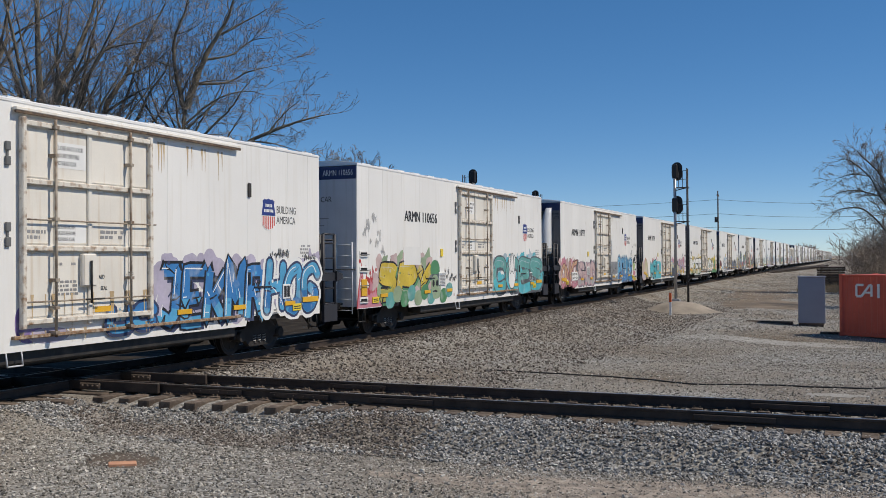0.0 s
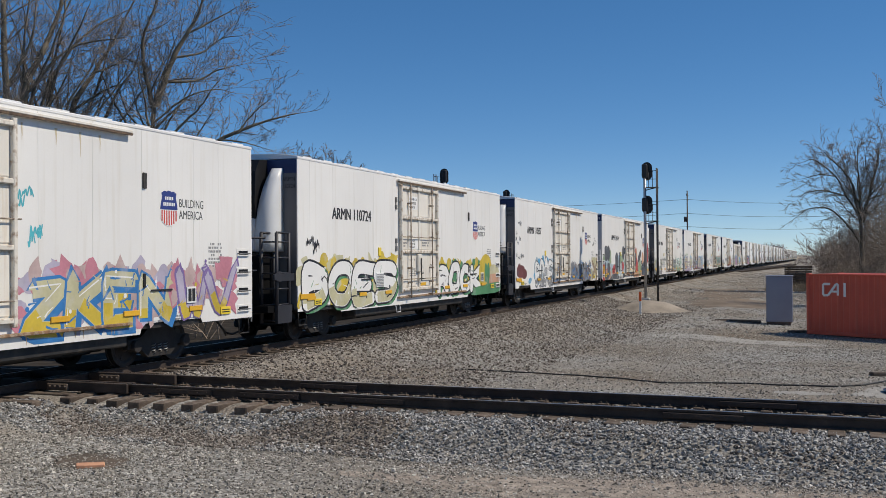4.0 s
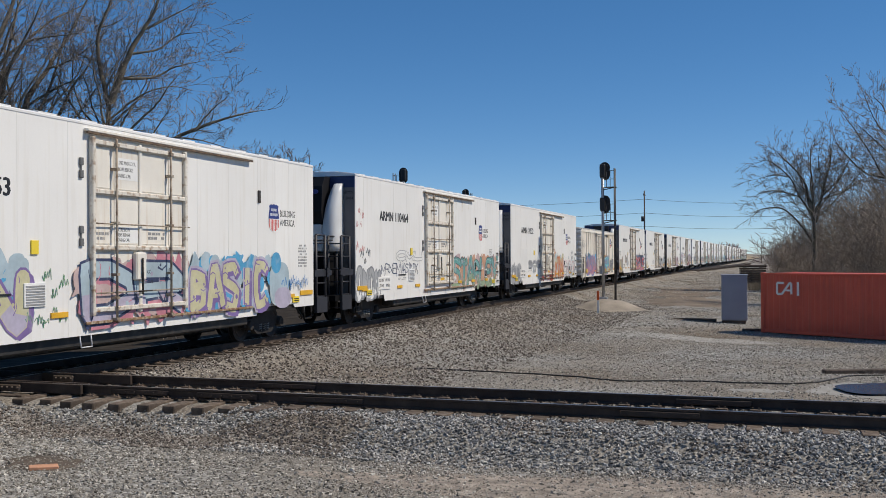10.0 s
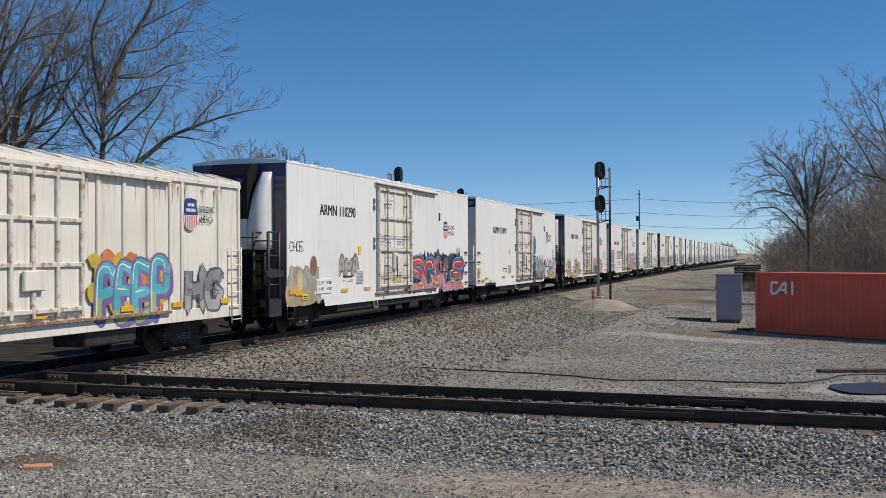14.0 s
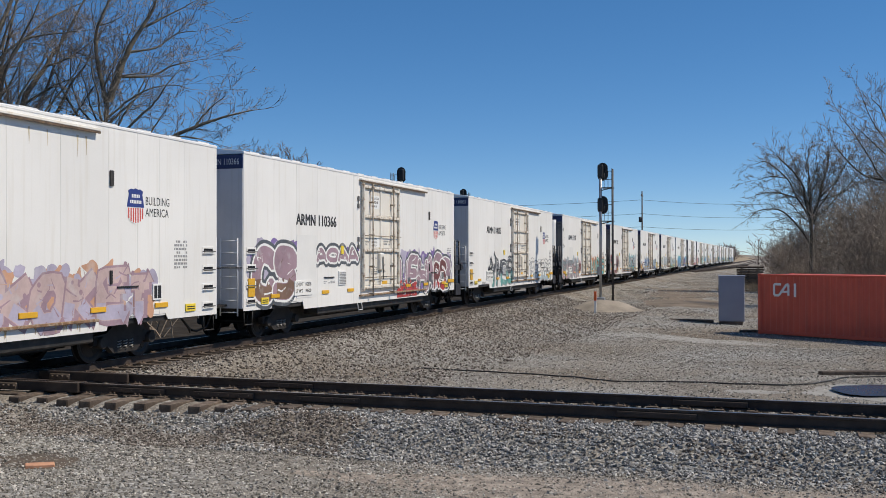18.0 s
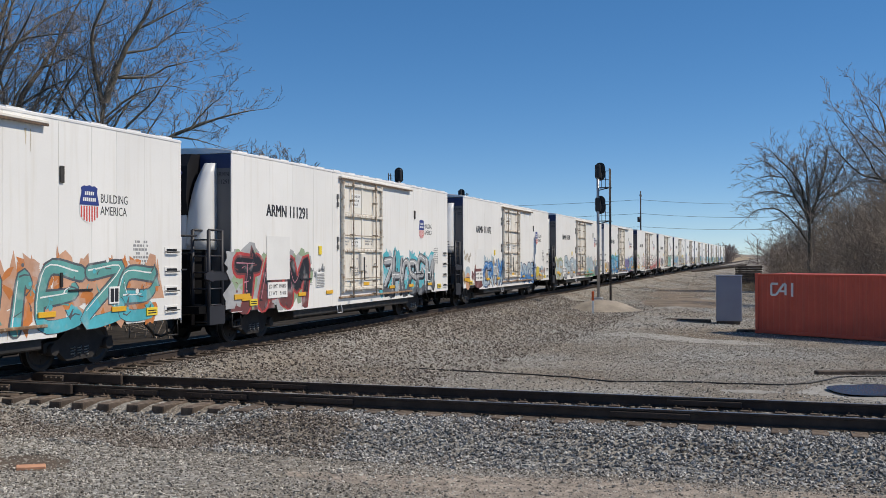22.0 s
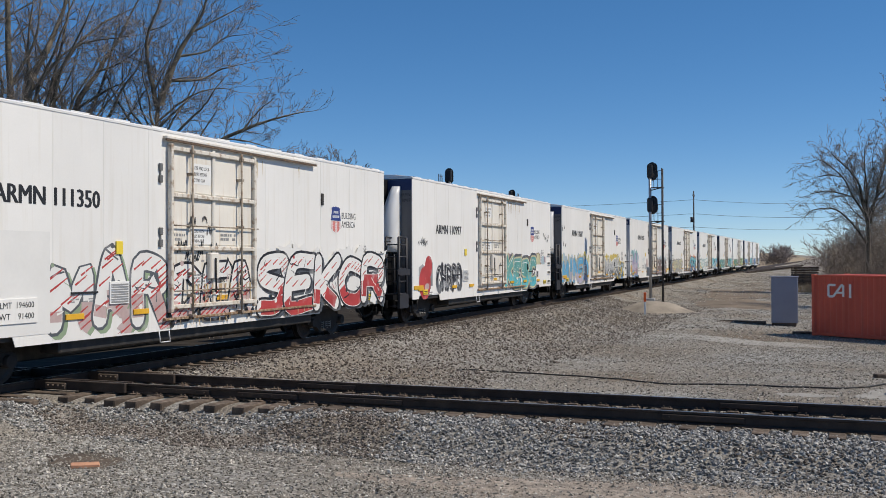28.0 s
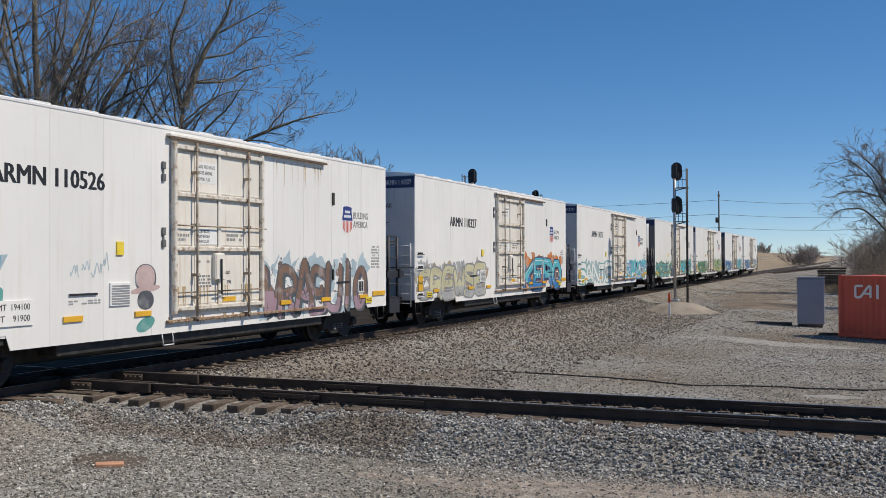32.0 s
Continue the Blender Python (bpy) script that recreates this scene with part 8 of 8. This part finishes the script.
def right_trees():
    guided_tree(1.95, 96, [
        (0.40, [(0, -0.9), (0, 4), (0.05, 5.9)]),
        (0.21, [(0, 5.5), (-0.5, 7.3), (-0.7, 8.6), (-1.4, 9.8), (-2.6, 11.1), (-3.0, 11.6)]),
        (0.21, [(0.05, 5.9), (0.7, 7.6), (0.95, 8.9), (1.4, 10.5), (1.5, 11.8)]),
        (0.17, [(0, 5), (-0.35, 6.2), (-1.2, 7.6), (-2.1, 9.4), (-3.8, 10.9), (-4.7, 10.8)]),
        (0.14, [(-0.1, 3.4), (-1, 4.9), (-2.6, 6.5), (-4.3, 6.6), (-5.0, 6.2)]),
        (0.09, [(-1.2, 7.6), (-3.2, 8.2), (-4.6, 8), (-5.0, 7.7)]),
        (0.14, [(0, 6), (-0.1, 8.6), (-0.3, 10.6), (-0.2, 12)]),
        (0.11, [(0.7, 7.6), (2.0, 9), (2.6, 10.2), (3.2, 11)]),
        (0.11, [(0.6, 7.3), (2.6, 8), (3.6, 8.8), (4.5, 9.1)]),
        (0.08, [(-2.1, 9.4), (-3.4, 9.6), (-4.7, 9.3)]),
        (0.08, [(0.95, 8.9), (0.4, 10.2), (0.5, 11.9)])] + fan(204, 8, (0.0, 5.6), -52, 52, 6.2, 0.11), 41, "wide vase-shaped leafless tree", 0.3, 1.8, 4, 0.012)
    guided_tree(7.2, 74, [
        (0.24, [(0, -0.9), (0.2, 6), (-0.3, 10), (-0.8, 13.5)]),
        (0.15, [(0, 2.5), (-0.6, 5.4), (-1.9, 7.3), (-3.5, 7.9), (-4.8, 9.3), (-5.3, 10)]),
        (0.15, [(-0.2, 5), (-1.5, 9), (-2.2, 12), (-3.0, 13.3)]),
        (0.09, [(-1.2, 8.2), (-2.8, 10), (-4.0, 11.2)])] + fan(205, 5, (0.0, 5.0), -55, 40, 8.5, 0.12), 43, "leaning leafless tree beside the brush", 0.36, 1.9, 4, 0.011)
    for i, (h, ds, ln) in enumerate(((4.6, 104, 6.0), (3.9, 112, 6), (6.4, 100, 8))):
        x, y = heading(h, ds)
        tree_from([((0, 0, 0), (-0.1, 0, 1), ln, 0.16), ((0.3, 0, 0), (0.25, 0.1, 1), ln * 0.85, 0.13)], x, y, 50 + i, levels=4, rmin=0.013, dens=0.85)


def thicket(name, spots, seed, label, rmin=0.014, mat=None):
    """Bare brush: many thin stems, gathered into one mesh."""
    rng = random.Random(seed)
    out = []
    for x, y, h in spots:
        z = ground_z(x, y) - 0.1
        for _ in range(rng.randint(5, 8)):
            d = Vector((rng.gauss(0, 0.45), rng.gauss(0, 0.45), 1)).normalized()
            limbs(rng, Vector((x + rng.gauss(0, 0.5), y + rng.gauss(0, 0.5), z)), d, h * rng.uniform(0.6, 1.0), 0.035, 1, 3, out, 0.8, 0.04, 0.16, 0.85, rmin)
    ob = quick_mesh(name, *tubes(out, 3), mat or M_BRUSH, None)
    return tagged(ob, label, "brush", kind="stuff")


def brush():
    rng = random.Random(77)
    spots = []
    for i in range(46):
        h = rng.uniform(0.5, 8.5)
        ds = rng.uniform(84, 112) - max(0, h - 3) * 3
        x, y = heading(h, ds)
        spots.append((x, y, rng.uniform(1.4, 3.2) + max(0, h) * 1.0))
    thicket("brush", spots, 5, "dense brown leafless brush along the yard")
    spots = []
    for i in range(46):
        h = rng.uniform(0.5, 9.0)
        x, y = heading(h, rng.uniform(118, 150))
        spots.append((x, y, rng.uniform(3.0, 4.6) + max(0, h) * 1.5))
    thicket("brush", spots, 15, "dense brown thicket behind the yard", 0.022)
    far = []
    for i in range(16):
        x, y = heading(rng.uniform(-0.1, 1.8), rng.uniform(130, 210))
        far.append((x, y, rng.uniform(4, 6)))
    thicket("brush", far, 6, "distant brown leafless thicket", 0.03, M_FAR)
    for k, (hd, top) in enumerate(((-29.0, 9.7), (-27.3, 9.6))):
        fan = [(0.09, [(0.15 * q, -0.9), (0.35 * q, 4.6), (0.62 * q, top - 0.22 * abs(q) - 0.3 * (q % 2))]) for q in (-3, -2, -1, 0, 1, 2, 3)]
        guided_tree(hd, 80, fan, 60 + k, "rounded leafless tree far behind the train", 0.36, 1.5, 4, 0.016)
    back = []
    for i in range(12):
        x, y = heading(rng.uniform(-26.5, -23.2), rng.uniform(74, 92))
        back.append((x, y, rng.uniform(4.5, 8.0)))
    thicket("brush", back, 7, "thin upright saplings behind the track", 0.012, M_TWIG)
    back = []
    for i in range(11):
        x, y = heading(rng.uniform(-49, -33.5), rng.uniform(52, 74))
        back.append((x, y, rng.uniform(5.5, 8.5)))
    thicket("brush", back, 71, "tall thin leafless saplings behind the track", 0.008, M_TWIG)
    side = []
    for i in range(14):
        x, y = heading(rng.uniform(-52, -30), rng.uniform(38, 55))
        side.append((x, y, rng.uniform(1.5, 4.0)))
    thicket("brush", side, 8, "low brown brush behind the track", 0.012)
    far = []
    for i in range(13):
        x, y = heading(rng.gauss(-2.45, 0.55), rng.uniform(380, 430))
        far.append((x, y, rng.uniform(4.0, 7.0)))
    for i in range(4):
        x, y = heading(rng.uniform(-5.1, -4.4), rng.uniform(520, 560))
        far.append((x, y, rng.uniform(3, 4.5)))
    thicket("brush", far, 9, "distant rounded clump of bare trees", 0.07, M_FAR)


def field():
    xs = [-330 + i * 8 for i in range(40)]
    ys = [210 + j * 16 for j in range(75)]
    verts = [(x, y, ground_z(x, y) + 0.06) for y in ys for x in xs]
    w = len(xs)
    faces = [(j * w + i, j * w + i + 1, (j + 1) * w + i + 1, (j + 1) * w + i) for j in range(len(ys) - 1) for i in range(w - 1)]
    tagged(mesh_object("field", verts, faces, M_GRASS, smooth=True), "dry tan grass field on a low rise", "field", kind="structure")


def dry_grass(name, n, area, seed, hmin, hmax, label):
    """Dead grass blades as thin upright slivers in tufts."""
    rng = np.random.default_rng(seed)
    tx = rng.uniform(area[0], area[1], n // 12)
    ty = rng.uniform(area[2], area[3], n // 12)
    x = np.repeat(tx, 12) + rng.normal(0, 0.25, n // 12 * 12)
    y = np.repeat(ty, 12) + rng.normal(0, 0.25, n // 12 * 12)
    z = np.array([ground_z(a, b) for a, b in zip(x, y)])
    h = rng.uniform(hmin, hmax, len(x))
    lean = rng.normal(0, 0.35, (len(x), 2)) * h[:, None]
    w = 0.02 + 0.00012 * y
    P = np.stack([np.stack([x - w, y, z], 1), np.stack([x + w, y, z], 1), np.stack([x + lean[:, 0], y + lean[:, 1], z + h], 1)], 1).reshape(-1, 3)
    f = np.arange(len(P)).reshape(-1, 3)
    tagged(quick_mesh(name, P, f, M_GRASS, None), label, "grass", kind="stuff")


left_trees()
right_trees()
brush()
field()
dry_grass("dry_grass", 16000, (0.0, 16.0, 62.0, 100.0), 3, 0.3, 0.9, "tall dead tan grass before the brush")
dry_grass("dry_grass", 6000, (-5.0, 6.0, 95.0, 170.0), 4, 0.2, 0.6, "thin dead grass along the yard edge")


# ---------------------------------------------------------------- crushed stone
def stone_material(name, tones):
    m = bpy.data.materials.new(name)
    m.use_nodes = True
    n, link = m.node_tree.nodes, m.node_tree.links.new
    b = n["Principled BSDF"]
    b.inputs["Roughness"].default_value = 0.85
    b.inputs["Specular IOR Level"].default_value = 0.3
    geo = n.new("ShaderNodeNewGeometry")
    r = n.new("ShaderNodeValToRGB")
    e = r.color_ramp.elements
    e[0].position, e[0].color = 0.0, (*tones[0], 1)
    e[1].position, e[1].color = 1.0, (*tones[-1], 1)
    for i, c in enumerate(tones[1:-1]):
        e.new((i + 1) / (len(tones) - 1)).color = (*c, 1)
    link(geo.outputs["Random Per Island"], r.inputs[0])
    t = n.new("ShaderNodeTexNoise")
    t.inputs["Scale"].default_value = 45
    link(n.new("ShaderNodeTexCoord").outputs["Object"], t.inputs["Vector"])
    x = n.new("ShaderNodeMix")
    x.data_type, x.blend_type = "RGBA", "MULTIPLY"
    x.inputs[0].default_value = 0.5
    link(r.outputs[0], x.inputs[6])
    link(t.outputs[0], x.inputs[7])
    link(x.outputs[2], b.inputs["Base Color"])
    return m


M_BALLAST = stone_material("ballast_grey", [(0.10, 0.098, 0.094), (0.22, 0.216, 0.208), (0.35, 0.344, 0.328), (0.50, 0.49, 0.462), (0.76, 0.74, 0.69)])
M_BALLASTB = stone_material("ballast_brown", [(0.075, 0.062, 0.052), (0.15, 0.125, 0.104), (0.235, 0.198, 0.165), (0.33, 0.286, 0.243), (0.56, 0.51, 0.45)])
# oily stones, tones lowered further to carry the shade under the train
M_BALLASTD = stone_material("ballast_oily_shaded", [(0.02, 0.018, 0.016), (0.04, 0.035, 0.03), (0.06, 0.052, 0.045), (0.09, 0.08, 0.07)])
M_FINES = stone_material("fines_tan", [(0.20, 0.165, 0.135), (0.36, 0.305, 0.25), (0.50, 0.43, 0.355), (0.62, 0.55, 0.465), (0.80, 0.74, 0.66)])
M_GRAVEL = stone_material("gravel_mixed", [(0.14, 0.128, 0.108), (0.28, 0.256, 0.217), (0.39, 0.358, 0.307), (0.51, 0.473, 0.41), (0.82, 0.78, 0.70)])


def stones(name, x, y, size, mat, label, lift=0.25, seed=1):
    """Angular stones at the given places, all in one mesh."""
    rng = np.random.default_rng(seed)
    n = len(x)
    z = np.array([ground_z(a, b) for a, b in zip(x, y)])
    base = np.array([(1, 0, 0), (-1, 0, 0), (0, 1, 0), (0, -1, 0), (0, 0, 1), (0, 0, -1)], float)
    tri = np.array([(0, 2, 4), (2, 1, 4), (1, 3, 4), (3, 0, 4), (2, 0, 5), (1, 2, 5), (3, 1, 5), (0, 3, 5)])
    P = base[None] * rng.uniform(0.55, 1.25, (n, 6, 1)) + rng.normal(0, 0.16, (n, 6, 3))
    q = rng.normal(0, 1, (n, 4))
    q /= np.linalg.norm(q, axis=1)[:, None]
    a, b, c, d = q.T
    R = np.stack([np.stack([1 - 2 * (c * c + d * d), 2 * (b * c - a * d), 2 * (b * d + a * c)], 1),
                  np.stack([2 * (b * c + a * d), 1 - 2 * (b * b + d * d), 2 * (c * d - a * b)], 1),
                  np.stack([2 * (b * d - a * c), 2 * (c * d + a * b), 1 - 2 * (b * b + c * c)], 1)], 1)
    P = np.einsum("nij,nkj->nki", R, P) * (size[:, None, None] * np.array([1, 1, 0.8]))
    P += np.stack([x, y, z + size * lift], 1)[:, None, :]
    faces = (np.arange(n)[:, None, None] * 6 + tri[None]).reshape(-1, 3)
    ob = quick_mesh(name, P.reshape(-1, 3), faces, mat, None)
    ob.data.polygons.foreach_set("use_smooth", np.zeros(len(ob.data.polygons), bool))
    return tagged(ob, label, "ballast", kind="stuff")


def scatter(n, x0, x1, y0, y1, seed):
    rng = np.random.default_rng(seed)
    return rng.uniform(x0, x1, n), rng.uniform(y0, y1, n), rng


def all_stones():
    # near shoulder of the crossing track, bare round the long tie ends
    x, y, r = scatter(24000, -14.0, 4.5, 13.2, 15.55, 1)
    keep = (x > -8.6 + r.normal(0, 0.35, len(x))) | (y < 14.78 + r.normal(0, 0.08, len(x)))
    keep &= (x < -4.6 + r.normal(0, 0.4, len(x))) | (y > 13.42 + r.normal(0, 0.14, len(x)))
    x, y = x[keep], y[keep]
    soil = np.array([noise.noise(Vector((a * 0.5, b * 0.9, 3.0))) for a, b in zip(x, y)]) + r.normal(0, 0.12, len(x)) + 0.10 * (x < -6) > 0.12
    stones("ballast", x[soil], y[soil], r.uniform(0.016, 0.034, int(soil.sum())), M_BALLASTB, "dusty brown ballast on the near shoulder", 0.4, 19)
    x, y = x[~soil], y[~soil]
    stones("ballast", x, y, r.uniform(0.017, 0.038, len(x)), M_BALLAST, "coarse grey crushed ballast on the near shoulder", 0.45, 11)
    x, y, r = scatter(8000, -13.5, 5.0, 15.72, 17.05, 2)
    stones("ballast", x, y, r.uniform(0.02, 0.042, len(x)), M_BALLASTB, "brownish ballast between the crossing rails", 0.3, 12)
    x, y, r = scatter(9000, -13.0, 6.0, 17.2, 19.6, 3)
    stones("ballast", x, y, r.uniform(0.02, 0.045, len(x)), M_GRAVEL, "grey ballast beyond the crossing rails", 0.4, 13)
    # foreground gravel
    x, y, r = scatter(42000, -14.5, 4.0, 8.6, 13.7, 4)
    worn = np.array([noise.noise(Vector((a * 0.35, b * 0.6, 9.0))) for a, b in zip(x, y)]) + r.normal(0, 0.15, len(x))
    bare = np.exp(-(((x + 0.6) / 4.6) ** 4 + ((y - 12.3) / 1.05) ** 4)) + np.exp(-(((x - 3.4) / 2.3) ** 4 + ((y - 12.0) / 0.85) ** 4))
    keep = r.random(len(x)) > np.clip(0.62 * bare + 0.45 * (worn > 0.15), 0, 0.85)
    x, y = x[keep], y[keep]
    stones("gravel", x, y, r.uniform(0.010, 0.026, len(x)) * (1 + 0.6 * (r.random(len(x)) > 0.9)), M_GRAVEL, "mixed grey and brown gravel", 0.35, 14)
    # small stones on the worn fines
    x, y, r = scatter(15000, -5.4, 5.6, 11.4, 13.5, 31)
    stones("gravel", x, y, r.uniform(0.006, 0.015, len(x)), M_FINES, "small tan gravel on worn ground", 0.5, 32)
    # shoulder of the main track
    x, y, r = scatter(18000, 0, 1, 18.0, 66.0, 5)
    x = TRACK_X + 1.38 + 6.8 * x ** 2.3
    stones("ballast", x, y, r.uniform(0.025, 0.05, len(x)), M_BALLASTB, "dark brown ballast on the main shoulder", 0.4, 15)
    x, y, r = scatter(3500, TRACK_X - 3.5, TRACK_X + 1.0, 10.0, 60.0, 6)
    stones("ballast", x, y, r.uniform(0.03, 0.055, len(x)), M_BALLASTD, "oily ballast between the main rails, darkened for the shade under the train", 0.3, 16)
    # yard
    x, y, r = scatter(34000, -14.2, 5.0, 19.4, 44.0, 7)
    keep = r.random(len(x)) < 0.25 + 0.75 * np.clip((x + 14.0) / 5.0, 0, 1)
    x, y = x[keep], y[keep]
    stones("gravel", x, y, r.uniform(0.012, 0.032, len(x)), M_GRAVEL, "grey yard gravel", 0.3, 17)
    x, y, r = scatter(16000, -13.4, 4.0, 44.0, 90.0, 8)
    keep = (((x + 5.6) / 2.8) ** 2 + ((y - 70.5) / 8.0) ** 2 > 1 + r.normal(0, 0.2, len(x))) | (r.random(len(x)) < 0.06)
    x, y = x[keep], y[keep]
    stones("gravel", x, y, r.uniform(0.02, 0.05, len(x)), M_GRAVEL, "grey yard gravel", 0.3, 18)
    x, y, r = scatter(6000, -13.4, 0.5, 85.0, 190.0, 9)
    stones("gravel", x, y, r.uniform(0.03, 0.08, len(x)), M_GRAVEL, "grey yard gravel", 0.3, 20)


all_stones()


def s_travel(t):
    return TRAIN_Y0 - car_y(0, t)


def motions():
    for k, car in enumerate(CARS):
        walk(car, [(i * 1.0, at_time(k, i * 1.0)) for i in range(33)])
    # wheels roll on the rails: one turn for each 2.87 m, keyed for every picture
    shared = {}
    for car in CARS:
        for ob in car.children_recursive:
            if not ob.name.startswith("wheelset"):
                continue
            y = round(ob.location.y, 3)
            if y not in shared:
                rows = [(i / FPS, pose(0, y, 0.457) @ Matrix.Rotation(s_travel(i / FPS) / 0.457, 4, "X")) for i in range(32 * FPS + 1)]
                walk(ob, rows)
                shared[y] = ob.animation_data
            else:
                ob.rotation_mode = "QUATERNION"
                keys = ob.animation_data_create()
                keys.action = shared[y].action
                keys.action_slot = shared[y].action_slot


motions()
